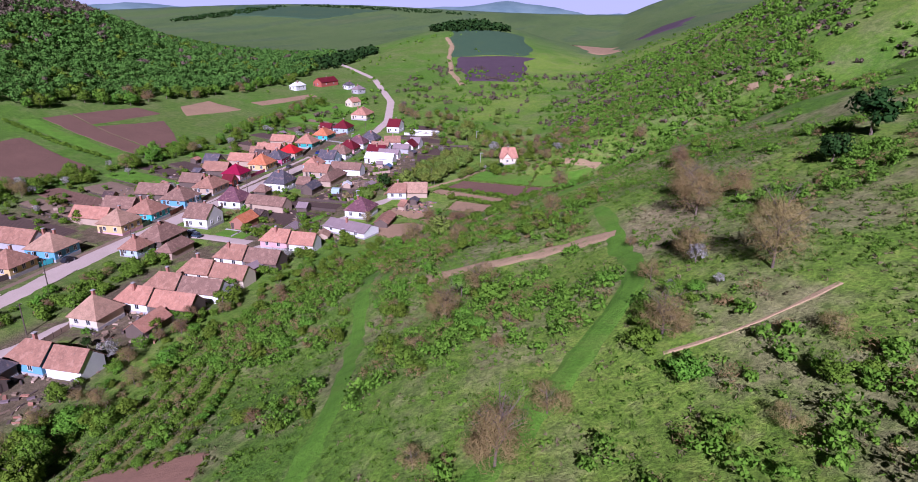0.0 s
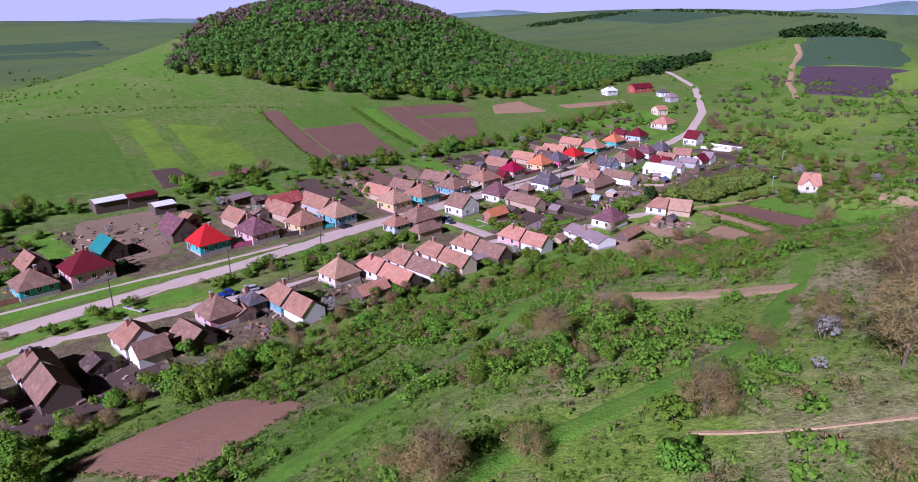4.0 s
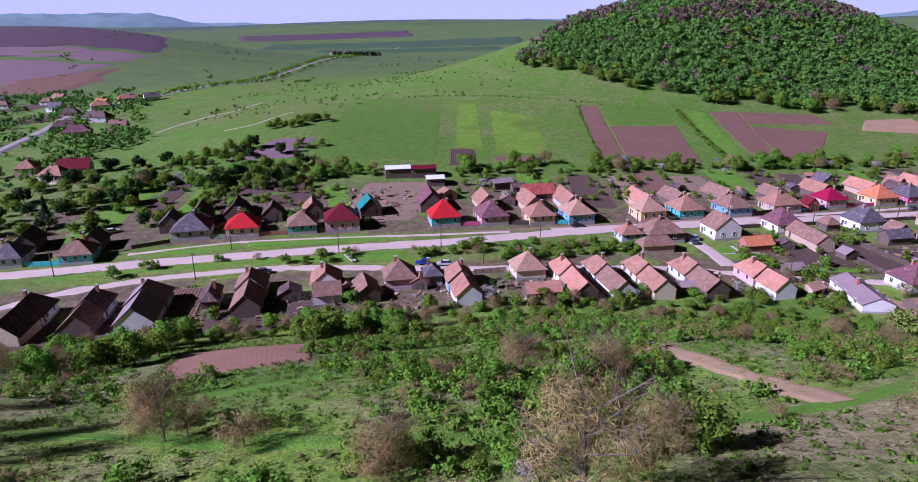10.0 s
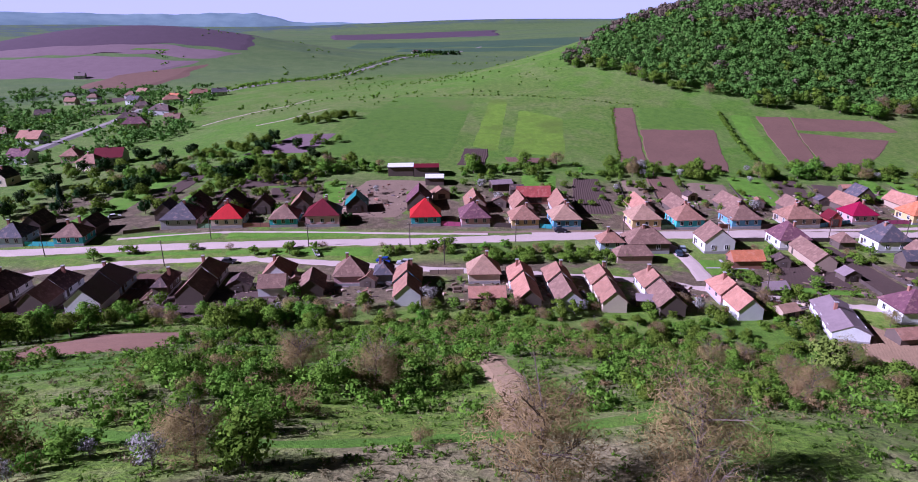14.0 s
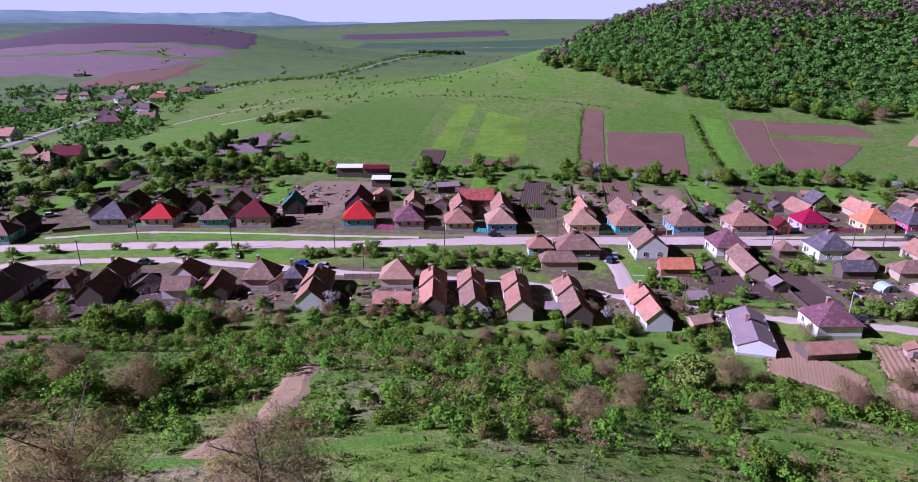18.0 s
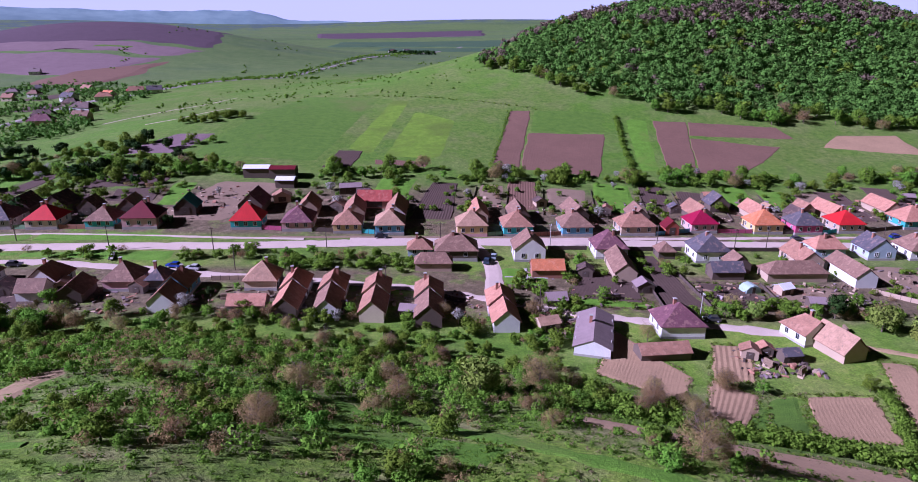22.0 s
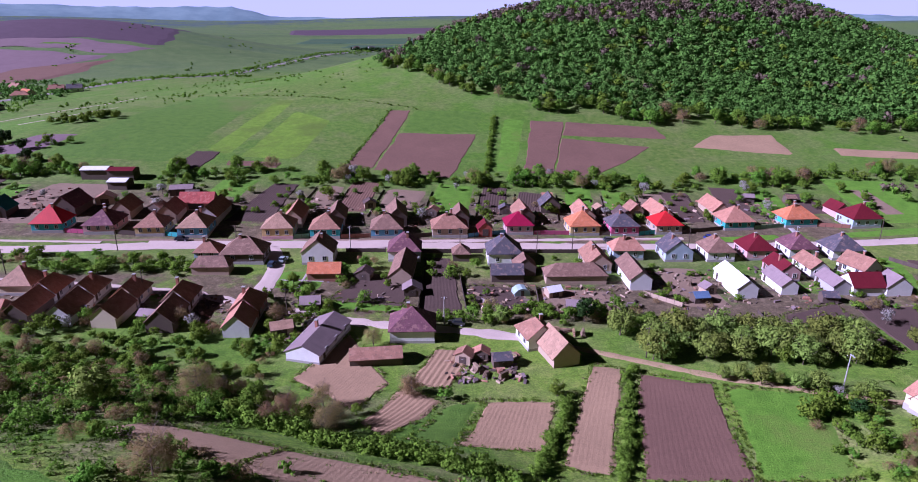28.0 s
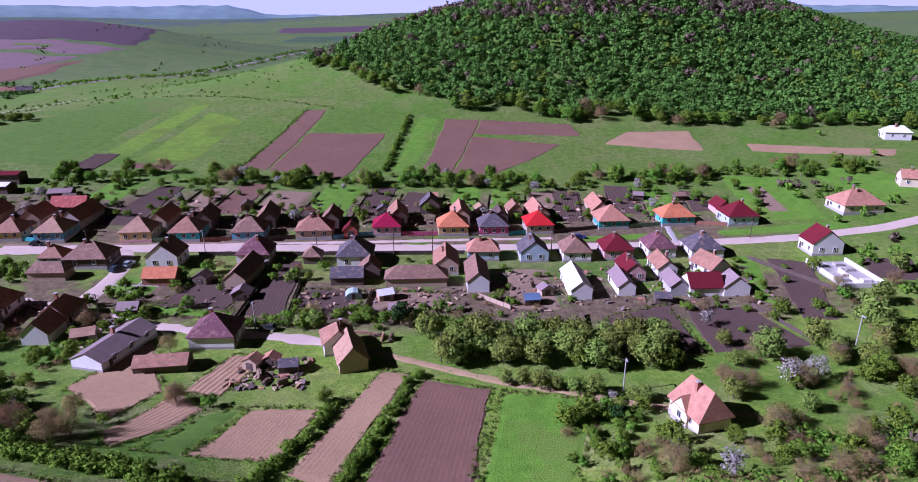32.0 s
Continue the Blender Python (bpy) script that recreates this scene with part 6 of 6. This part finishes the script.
BIG = [
    ("bare_tree", -112, 64, 1.3), ("bare_tree", -107, 58, 1.25), ("bare_tree", -103, 66, 1.2), ("bare_tree", -116, 73, 1.3), ("bare_tree", -94, 25, 1.5), ("bare_tree", -99, 31, 1.4), ("bare_tree", -101, 41, 1.2), ("leafy_tree", -94.3, 73.6, 1.3), ("leafy_tree", -99, 70, 1.1), ("leafy_tree", -103, 77, 1.2),
    ("leafy_tree", -108, 80, 1.2), ("brown_bush", 6.5, 31.7, 1.2), ("brown_bush", 14.9, 31.1, 1.3), ("bare_tree", 29.8, 48.5, 0.9), ("bare_tree", 16.7, 45.6, 0.95), ("bare_tree", 27.9, 57, 0.9), ("brown_bush", 26.8, 42.2, 1.5), ("bare_tree", 39.7, -2.6, 1.1), ("bare_tree", 163, 4, 1.3),
    ("bare_tree", 75, 70, 0.9), ("bare_tree", 78.5, 62, 1.0), ("bare_tree", 74, 65, 0.9), ("bare_tree", 90.5, 76, 0.8),
    ("conifer", -152, 185.3, 1.0),  # single trees that stand out: kind, x, y, size
    ("bare_tree", -29, 29.5, 1.35), ("bare_tree", -55.6, 5.0, 1.15), ("bare_tree", -46, -6.2, 1.6), ("bare_tree", -73.5, 18.5, 1.35), ("bare_tree", -88, 18, 1.3), ("bare_tree", -92, 24, 1.2), ("brown_bush", -66.4, 15, 1.5), ("bush", -57, 7, 1.3), ("bush", -53, 6.5, 1.2), ("bare_tree", -37.6, 33, 1.25),
    ("bare_tree", -37.4, 1.3, 1.0), ("leafy_tree", -34.5, 1.6, 0.8), ("bare_tree", -16, -1.2, 1.55), ("bare_tree", -6, -0.3, 1.6), ("bare_tree", 17.7, 24.5, 0.9), ("bare_tree", 64.5, 27.2, 1.35), ("bare_tree", 53.3, 68.7, 1.45), ("willow", 42, 57, 0.85),
    ("bare_tree", 71, 60, 1.2), ("bare_tree", 36.4, 105, 1.0), ("bare_tree", 91, 75.2, 0.95), ("garden_tree", 97.6, 73.8, 1.1), ("garden_tree", 81.5, 67, 0.85), ("leafy_tree", 119.5, 75, 0.75), ("dark_tree", 132.5, 108, 1.2), ("bare_tree", 82, 95.5, 0.9),
    ("willow", 112, 107.5, 0.62), ("bush", 36, 33, 1.2), ("bush", 22, 30, 1.0), ("blossom_tree", -45.5, 4, 0.4), ("blossom_tree", -47.5, -0.8, 0.4), ("brown_bush", -40.7, 5.8, 1.2), ("brown_bush", -23.4, 8.2, 0.7), ("bush", -63.6, 3, 1.3), ("brown_bush", -61, -8.5, 1.1), ("brown_bush", -72, -3, 1.0), ("brown_bush", -72, 20, 1.1),
    ("brown_bush", -72.3, 26, 1.2), ("bare_tree", -9.3, -7.6, 1.2), ("dark_tree", 6, -30, 1.7), ("dark_tree", -4, -22, 1.0), ("leafy_tree", -28, 33, 0.9), ("leafy_tree", -33, 27, 0.95), ("blossom_tree", -39.8, 0.8, 0.7),
    ("blossom_tree", -24, 108, 1.25), ("blossom_tree", -58, 100, 0.9), ("bare_tree", -48, 100, 1.1), ("blossom_tree", 40, 103, 1.0), ("brown_bush", 45, 101, 1.3), ("blossom_tree", 12, 103, 0.9), ("blossom_tree", 182.6, 40.6, 1.35), ("blossom_tree", 212, 77, 1.5),
    ("blossom_tree", 218, 78, 1.4), ("blossom_tree", 206, 104, 1.2), ("willow", 213, 88, 1.05), ("willow", 244, 100, 1.15), ("leafy_tree", 232, 79, 1.25), ("leafy_tree", 246, 88, 1.3), ("bare_tree", 176, 45, 1.1), ("brown_bush", 205, 62, 1.6),
    ("leafy_tree", 171, 55, 0.85), ("leafy_tree", 201, 43, 0.9), ("leafy_tree", 196, 47, 0.85), ("leafy_tree", 206, 40, 0.95), ("bare_tree", 200, 60, 1.1), ("dark_tree", 174, 66, 0.7), ("bush", 173.5, 71.5, 1.0), ("blossom_tree", 175, 73.5, 0.6),
    ("blossom_tree", 63.6, 225, 1.4), ("blossom_tree", 146, 234, 0.9), ("blossom_tree", 181, 214.5, 1.3), ("blossom_tree", 110, 228, 0.9), ("blossom_tree", -120, 226, 1.3), ("blossom_tree", -44, 196, 0.9), ("blossom_tree", 105, 214, 0.9),
    ("garden_tree", -31, 190, 1.2), ("dark_tree", -51, 167, 0.8), ("garden_tree", -16, 121, 0.7), ("dark_tree", -21, 116, 0.5), ("bare_tree", 58, 108, 0.9), ("leafy_tree", 58, 128, 0.8), ("leafy_tree", 76, 140, 0.8),
    ("leafy_tree", 105, 136, 0.55), ("garden_tree", 242, 196, 1.2), ("leafy_tree", 250, 196, 0.9), ("leafy_tree", 243, 205, 0.9), ("leafy_tree", 258, 186, 0.7), ("leafy_tree", 262, 194, 0.8), ("leafy_tree", 266, 204, 0.8), ("leafy_tree", 262, 214, 0.9),
    ("bare_tree", 300, 150, 1.5), ("bare_tree", 310, 158, 1.6), ("bare_tree", 318, 166, 1.5), ("bare_tree", 305, 142, 1.4), ("willow", 262, 104, 1.1), ("willow", 254, 112, 0.9), ("leafy_tree", 268, 96, 1.2), ("willow", 226, 92, 0.9),
]
for kind, x, y, size in BIG:
    plant(kind, x, y, size)

# scrub on the southern slope: single bushes near the path, the rest as one growth
rs = np.random.RandomState(11)
spots = []
taken = set()
for i in range(26000):
    x, y = rs.uniform(-105, 330), rs.uniform(-60, 92)
    f = foot_at(x)
    if y > f + 2 or not free(x, y):
        continue
    if scrub(x, y) + (0.42 if x > 95 else -0.12 if y < -12 else 0.0) < rs.uniform(-0.05, 0.55):
        continue
    cell = (round(x / 2.0), round(y / 2.0))
    if cell in taken:
        continue
    taken.add(cell)
    spots.append((x, y, rs.rand(), rs.uniform(0.45, 1.3)))
single = 0
leafv = {"leaf": [], "twig": []}
for x, y, p, s in spots:
    if -75 < x < 70 and y > -12 and single < 300 and p < 0.62:
        single += 1
        plant("bush" if p < 0.44 else "brown_bush" if p < 0.55 else "leafy_tree", x, y, s * (0.5 if p >= 0.55 else 0.9))
    else:
        n = (190 if y > -35 else 60) if x < 70 else 150 if x < 150 else 60
        m = "leaf" if p < 0.5 or p > 0.8 else "twig"
        leafv[m].append(crown_cloud(rs, x, y, gz(x, y), n, (0.17 if y > -35 else 0.33) if x < 70 else 0.21 if x < 150 else 0.29, 1.6 * s, 2.4 * s, 0.1, 7, 0.7 if m == "leaf" else 0.2))
for m, label in (("leaf", "green hawthorn scrub covering the southern slope"), ("twig", "brown leafless scrub covering the southern slope")):
    v = np.concatenate(leafv[m])
    tagged(new("scrub", quads_mesh("scrub", v, len(v) // 4, [MAT[m]])), label, "scrub", kind="stuff")

# tufts of grass on the slope
rs = np.random.RandomState(12)
tufts = {"straw": [], "blade": []}
n = 0
for i in range(30000):
    x, y = rs.uniform(-95, 110), rs.uniform(-25, 90)
    if n > 12000 or y > foot_at(x) or not free(x, y):
        continue
    n += 1
    m = "straw" if noise.noise((x / 9, y / 9, 7)) + rs.randn() * 0.3 > 0.32 else "blade"
    tufts[m].append(crown_cloud(rs, x, y, gz(x, y) - 0.05, 14, 0.20, 0.5, 0.35, 0.0, 4, 0.28))
for m, label in (("straw", "tufts of dry straw-coloured grass on the slope"), ("blade", "tufts of tall green grass on the slope")):
    v = np.concatenate(tufts[m])
    tagged(new("grass", quads_mesh("grass", v, len(v) // 4, [MAT[m]])), label, "grass", kind="stuff")

# ragged grass along the edges of the plots
rs = np.random.RandomState(15)
edge = {"straw": [], "blade": []}
for corners in PLOTS:
    for (ax, ay), (bx, by) in zip(corners, corners[1:] + corners[:1]):
        for i in range(int(math.hypot(bx - ax, by - ay) / 0.45)):
            k = rs.rand()
            x, y = ax + (bx - ax) * k + rs.randn() * 0.35, ay + (by - ay) * k + rs.randn() * 0.35
            edge["blade" if rs.rand() < 0.75 else "straw"].append(crown_cloud(rs, x, y, gz(x, y), 12, 0.22, 0.55, 0.5, 0.0, 4, 0.3))
for m, label in (("straw", "dry grass along the edges of the plots"), ("blade", "green grass along the edges of the plots")):
    v = np.concatenate(edge[m])
    tagged(new("grass", quads_mesh("grass", v, len(v) // 4, [MAT[m]])), label, "grass", kind="stuff")

# low shoots and brambles all over the slope
rs = np.random.RandomState(14)
low = {"leaf": [], "twig": [], "straw": []}
for i in range(9000):
    x, y = rs.uniform(-100, 125), rs.uniform(-30, 88)
    if y > foot_at(x) or not free(x, y) or noise.noise((x / 7, y / 7, 12)) + 0.3 * scrub(x, y) < rs.uniform(-0.2, 0.35):
        continue
    p = rs.rand()
    m = "leaf" if p < 0.66 else "twig" if p < 0.86 else "straw"
    s = rs.uniform(0.5, 1.3)
    low[m].append(crown_cloud(rs, x, y, gz(x, y) - 0.05, 54, 0.13, 0.75 * s, 0.8 * s, 0.0, 5, 0.7 if m == "leaf" else 0.2))
for m, label in (("leaf", "low green brambles and shoots on the slope"), ("twig", "low brown thorn shoots on the slope"), ("straw", "clumps of tall dry stalks on the slope")):
    v = np.concatenate(low[m])
    tagged(new("undergrowth", quads_mesh("undergrowth", v, len(v) // 4, [MAT[m]])), label, "undergrowth", kind="stuff")

# thicket at the foot of the slope
rs = np.random.RandomState(13)
for i in range(120):
    x = rs.uniform(-118, 66)
    y = float(np.interp(x, [-120, -60, 0, 30, 66], [92, 100, 101, 94, 74])) + rs.uniform(-10, 5)
    if -90 < x < -62 and y < 82:
        continue
    plant("leafy_tree" if rs.rand() < 0.30 else "bush" if rs.rand() < 0.75 else "bare_tree", x, y, rs.uniform(0.5, 0.95))
for i in range(16):                    # grove beside the tilled plot
    plant("leafy_tree", rs.uniform(-70, -46), rs.uniform(84, 97), rs.uniform(0.85, 1.2))
for i in range(14):
    plant("leafy_tree", rs.uniform(-112, -86), rs.uniform(62, 92), rs.uniform(0.8, 1.2))
for (ax, ay), (bx, by) in (((-65, 58.5), (-36, 69.6)), ((-64.5, 64), (-34, 74.4)), ((-64, 70), (-31, 80)), ((-63, 75.5), (-29, 84.5))):      # rows of bushes across the terraced garden
    for i in range(17):
        k = (i + rs.uniform(0, 0.7)) / 17
        plant("bush", ax + (bx - ax) * k, ay + (by - ay) * k + rs.uniform(-0.4, 0.4), rs.uniform(0.35, 0.75))
# hedge of trees behind the northern gardens
for i in range(300):
    x = rs.uniform(-155, 330)
    y = float(np.interp(x, [-150, -60, 40, 130, 330], [218, 228, 225, 226, 234])) + rs.uniform(-8, 6)
    if -45 < x < -14 or 58 < x < 104 and y > 228:
        continue
    p = rs.rand()
    plant("leafy_tree" if p < 0.30 else "garden_tree" if p < 0.45 else "bush" if p < 0.92 else "bare_tree", x, y, rs.uniform(0.8, 1.5))
# overgrown gardens in the west
for i in range(230):
    x, y = rs.uniform(-175, -66), rs.uniform(174, 262)
    if -130 < x < -112 and 188 < y < 238:
        continue
    p = rs.rand()
    plant("garden_tree" if p < 0.3 else "dark_tree" if p < 0.5 else "leafy_tree" if p < 0.7 else "bush" if p < 0.92 else "brown_bush", x, y, rs.uniform(0.8, 1.3))
# trees and bushes in yards and gardens
for i in range(230):
    x, y = rs.uniform(-140, 250), rs.uniform(182, 222)
    if -60 < x < -20:
        continue
    p = rs.rand()
    plant("garden_tree" if p < 0.5 else "bush" if p < 0.72 else "leafy_tree" if p < 0.82 else "blossom_tree" if p < 0.9 else "brown_bush", x, y, rs.uniform(0.7, 1.2))
for x0, x1, y0, y1, n in ((54, 150, 108, 116, 34), (62, 110, 116, 150, 26), (120, 250, 112, 150, 46), (-120, -50, 138, 146, 16), (-14, 34, 133, 146, 50), (-14, 34, 135, 144, 24), (-40, -14, 140, 147, 14), (92, 150, 106, 112, 26), (205, 250, 88, 118, 20), (52, 66, 118, 124, 8), (-120, -40, 100, 112, 26), (-40, 40, 100, 108, 22)):
    for i in range(n):
        p = rs.rand()
        plant("bush" if p < 0.62 else "garden_tree" if p < 0.85 else "brown_bush", rs.uniform(x0, x1), rs.uniform(y0, y1), rs.uniform(0.6, 1.4))
# willows by the brook
for i in range(58):
    x = rs.uniform(139, 192)
    plant("willow" if rs.rand() < 0.8 else "leafy_tree", x, rs.uniform(86, 101) - 0.1 * (x - 165), rs.uniform(0.6, 1.05))
for i, x in enumerate((155, 158.5, 162, 165, 168.5, 172, 179, 181)):
    plant("willow", x, 80.5 - 0.32 * (x - 155) + (i % 2) * 0.6, 0.42 + 0.08 * (i % 3))
for x0, x1, y0, y1, n, kinds in ((163, 182, 38, 70, 60, ("bush", "leafy_tree", "brown_bush", "garden_tree")), (188, 245, 28, 62, 110, ("bush", "leafy_tree", "brown_bush", "bare_tree")), (196, 262, 62, 90, 60, ("leafy_tree", "brown_bush", "willow", "bare_tree")), (205, 275, 88, 112, 16, ("willow", "leafy_tree", "bush")), (245, 330, 90, 140, 36, ("leafy_tree", "bare_tree", "willow", "brown_bush")), (50, 78, 56, 78, 26, ("leafy_tree", "bush", "brown_bush", "bare_tree")), (16, 62, 72, 100, 95, ("leafy_tree", "bush", "brown_bush", "bush")), (-60, 20, 84, 100, 60, ("leafy_tree", "bush", "bush", "brown_bush")), (28, 66, 94, 106, 26, ("garden_tree", "bush", "brown_bush", "leafy_tree"))):
    for i in range(n):
        k = kinds[rs.randint(len(kinds))]
        x, y = rs.uniform(x0, x1), rs.uniform(y0, y1)
        if math.hypot(x - 187, y - 64) < 8 or 66 < x < 100 and y > 62 or near_line(x, y, [(116, 99.8), (129, 94), (144, 86.5), (154, 81.5), (167, 77), (178, 72), (200, 66)]) < 2.5:
            continue
        plant(k, x, y, rs.uniform(0.65, 1.05) * (0.75 if k == "willow" or x < 66 else 1))
# hedges between plots
for (ax, ay), (bx, by), n, s in (((136.9, 85), (126, 51), 34, 0.75), ((122, 75), (111, 48), 26, 0.75), ((76, 51), (106, 45.5), 36, 1.1), ((98, 45), (112, 42), 12, 1.1), ((56, 62), (74, 54), 20, 1.2), ((58, 75), (72, 63), 16, 1.1), ((125, 50), (118, 30), 14, 0.6), ((57.5, 236), (73.5, 312), 64, 0.36), ((119, 236), (128, 303), 50, 0.8), ((-21, 359), (90, 312), 40, 0.4)):
    for i in range(n):
        k = (i + rs.uniform(0, 0.8)) / n
        plant("bush", ax + (bx - ax) * k + rs.uniform(-0.8, 0.8), ay + (by - ay) * k + rs.uniform(-0.8, 0.8), s * rs.uniform(0.7, 1.3))
for x, y, n, r in ((-84, 294, 22, 9), (-71, 302, 20, 8), (-108, 258, 16, 9), (-122, 250, 12, 8)):     # copses on the meadow
    for i in range(n):
        plant("leafy_tree" if i % 3 else "bush", x + rs.uniform(-r, r), y + rs.uniform(-r, r) * 0.4, rs.uniform(0.6, 0.95))

# far bushes, hedges and trees of the valley
rs = np.random.RandomState(21)
farv = []
for i in range(2600):
    x, y = rs.uniform(-420, 140), rs.uniform(240, 1200)
    d = noise.noise((x / 60, y / 60, 9)) + 0.4 * noise.noise((x / 17, y / 17, 4))
    road_d = near_line(x, y, [(-230, 300), (-240, 400), (-256, 500), (-225, 545), (-180, 625), (-130, 830), (-71, 1086), (-14, 1287)])
    if road_d < 6 or (d < 0.42 and not (road_d < 13 and rs.rand() < 0.8)):
        continue
    if -80 < x < 140 and y < 345:
        continue
    s = rs.uniform(0.5, 1.1)
    farv.append(crown_cloud(rs, x, y, gz(x, y), 26, 0.75, 2.2 * s, 3.6 * s, 0.0, 4))
for k, (dx, dy) in enumerate(((-11, 3), (9, -3))):      # rows of trees along the country road
    line = np.array([(-225, 545), (-180, 625), (-130, 830), (-71, 1086), (-14, 1287)], float)
    for i in range(230 if k == 0 else 110):
        q = rs.uniform(0, 4)
        x, y = (np.interp(q, range(5), line[:, 0]) + dx + rs.randn() * 1.5, np.interp(q, range(5), line[:, 1]) + dy + rs.randn() * 2)
        farv.append(crown_cloud(rs, x, y, gz(x, y), 20, 0.9, 3.0, 4.6, 0.0, 4))
for i in range(600):                   # scattered thorn bushes on the pasture
    x, y = rs.uniform(-140, 120), rs.uniform(345, 560)
    if y > edge_of_wood(max(x, 58)) and x > 58 or noise.noise((x / 50, y / 50, 1)) + rs.rand() * 0.6 < 0.3:
        continue
    s = rs.uniform(0.3, 0.6)
    farv.append(crown_cloud(rs, x, y, gz(x, y), 16, 0.5, 1.6 * s, 2.4 * s, 0.0, 3))
for i in range(500):                   # wooded edge beyond the village in the west
    x, y = rs.uniform(-420, -180), rs.uniform(170, 470)
    if noise.noise((x / 40, y / 40, 2)) < 0.02 or near_line(x, y, [(-226, 300), (-239, 414), (-255, 501)]) < 6:
        continue
    s = rs.uniform(0.7, 1.3)
    farv.append(crown_cloud(rs, x, y, gz(x, y), 40, 0.7, 2.6 * s, 5 * s, 0.3, 5))
for i in range(700):                   # scrub on the far slopes in the east
    x, y = rs.uniform(330, 760), rs.uniform(-120, 330)
    if noise.noise((x / 50, y / 50, 6)) + 0.5 * (y < 60) < 0.15:
        continue
    s = rs.uniform(0.6, 1.2)
    farv.append(crown_cloud(rs, x, y, gz(x, y), 26, 0.8, 2.2 * s, 3.4 * s, 0.0, 4))
hillv = {"leaf": [], "bud": []}
for i in range(1500):                  # thickets in the valley beyond the last houses
    x, y = rs.uniform(262, 560), rs.uniform(15, 215)
    if noise.noise((x / 26, y / 22, 3.1)) + 0.4 * noise.noise((x / 9, y / 9, 1.2)) < rs.uniform(-0.1, 0.3) or near_line(x, y, [(257, 162), (292, 167), (360, 190), (461, 244)]) < 7:
        continue
    s = rs.uniform(0.6, 1.3)
    hillv["bud" if noise.noise((x / 30, y / 30, 8)) > 0.05 else "leaf"].append(crown_cloud(rs, x, y, gz(x, y), 70, 0.5, 2.4 * s, 4.2 * s, 0.1, 5))
for i in range(9000):                  # scrub all over the eastern hillside
    x, y = rs.uniform(140, 560), rs.uniform(-210, 62)
    d = 0.8 * noise.noise((x / 34, y / 26, 1.7)) + 0.5 * noise.noise((x / 11, y / 11, 4.1)) + (0.15 if y < 0 else 0)
    if y > foot_at(x) - 4 or d < rs.uniform(-0.25, 0.3) or x < 165 and y > 15:
        continue
    s = rs.uniform(0.55, 1.25)
    hillv["bud" if rs.rand() < 0.16 else "leaf"].append(crown_cloud(rs, x, y, gz(x, y), 44 if x < 300 else 28, 0.58 if x < 300 else 0.75, 2.0 * s, 2.9 * s, 0.0, 5))
for m, label in (("leaf", "green thorn scrub over the eastern hillside"), ("bud", "brown leafless scrub over the eastern hillside")):
    v = np.concatenate(hillv[m])
    tagged(new("scrub", quads_mesh("scrub", v, len(v) // 4, [MAT[m]])), label, "scrub", kind="stuff")
grove = []
for i in range(2600):                  # trees among the houses of the next village
    x, y = rs.uniform(-470, -150), rs.uniform(215, 700)
    if noise.noise((x / 40, y / 40, 2)) < (-0.3 if y < 480 else 0.0) or x > -150 - 0.25 * (y - 215) - 20 * math.sin(y / 30) or near_line(x, y, [(-226, 300), (-239, 414), (-255, 501)]) < 6:
        continue
    s = rs.uniform(0.8, 1.35)
    grove.append(crown_cloud(rs, x, y, gz(x, y), 40, 0.8, 2.8 * s, 5.6 * s, 0.2, 5))
v = np.concatenate(grove)
tagged(new("wood", quads_mesh("wood", v, len(v) // 4, [MAT["leaf_forest"]])), "dark green trees crowding the next village", "wood", kind="stuff")
v = np.concatenate(farv)
tagged(new("scrub", quads_mesh("scrub", v, len(v) // 4, [MAT["leaf"]])), "scattered green bushes and field trees across the valley", "scrub", kind="stuff")
# woods on the farther hills; those at 790, 235 partly replace a cloud's shadow
rs = np.random.RandomState(33)
farw = []
for cx, cy, wx, wy, n in ((790, 235, 60, 55, 420), (560, 330, 110, 30, 260), (1850, 1290, 330, 60, 500), (2250, 900, 90, 380, 300), (-10, 1290, 60, 30, 60)):
    for i in range(n):
        x, y = cx + rs.uniform(-1, 1) * wx, cy + rs.uniform(-1, 1) * wy
        if ((x - cx) / wx) ** 2 + ((y - cy) / wy) ** 2 > 0.8 + 0.6 * noise.noise((x / 60, y / 60, 3)):
            continue
        farw.append(crown_cloud(rs, x, y, gz(x, y), 20, 2.2, 6, 9, 0, 3))
v = np.concatenate(farw)
tagged(new("wood", quads_mesh("wood", v, len(v) // 4, [MAT["leaf_dark"]])), "dark woods on the distant hills, partly in place of cloud shadow", "wood", kind="stuff")
for kind, parts in EXTRA.items():
    v = np.concatenate(parts)
    tagged(new(kind, quads_mesh(kind, v, len(v) // 4, [MAT[KINDS[kind][3][6]]])), "growth of " + KINDS[kind][0], KINDS[kind][1], kind="stuff")
# the models are the first of each kind: none is left lying off the land
for (k, i), base in MODEL.items():
    for o in (*base.children, base):
        bpy.data.objects.remove(o)
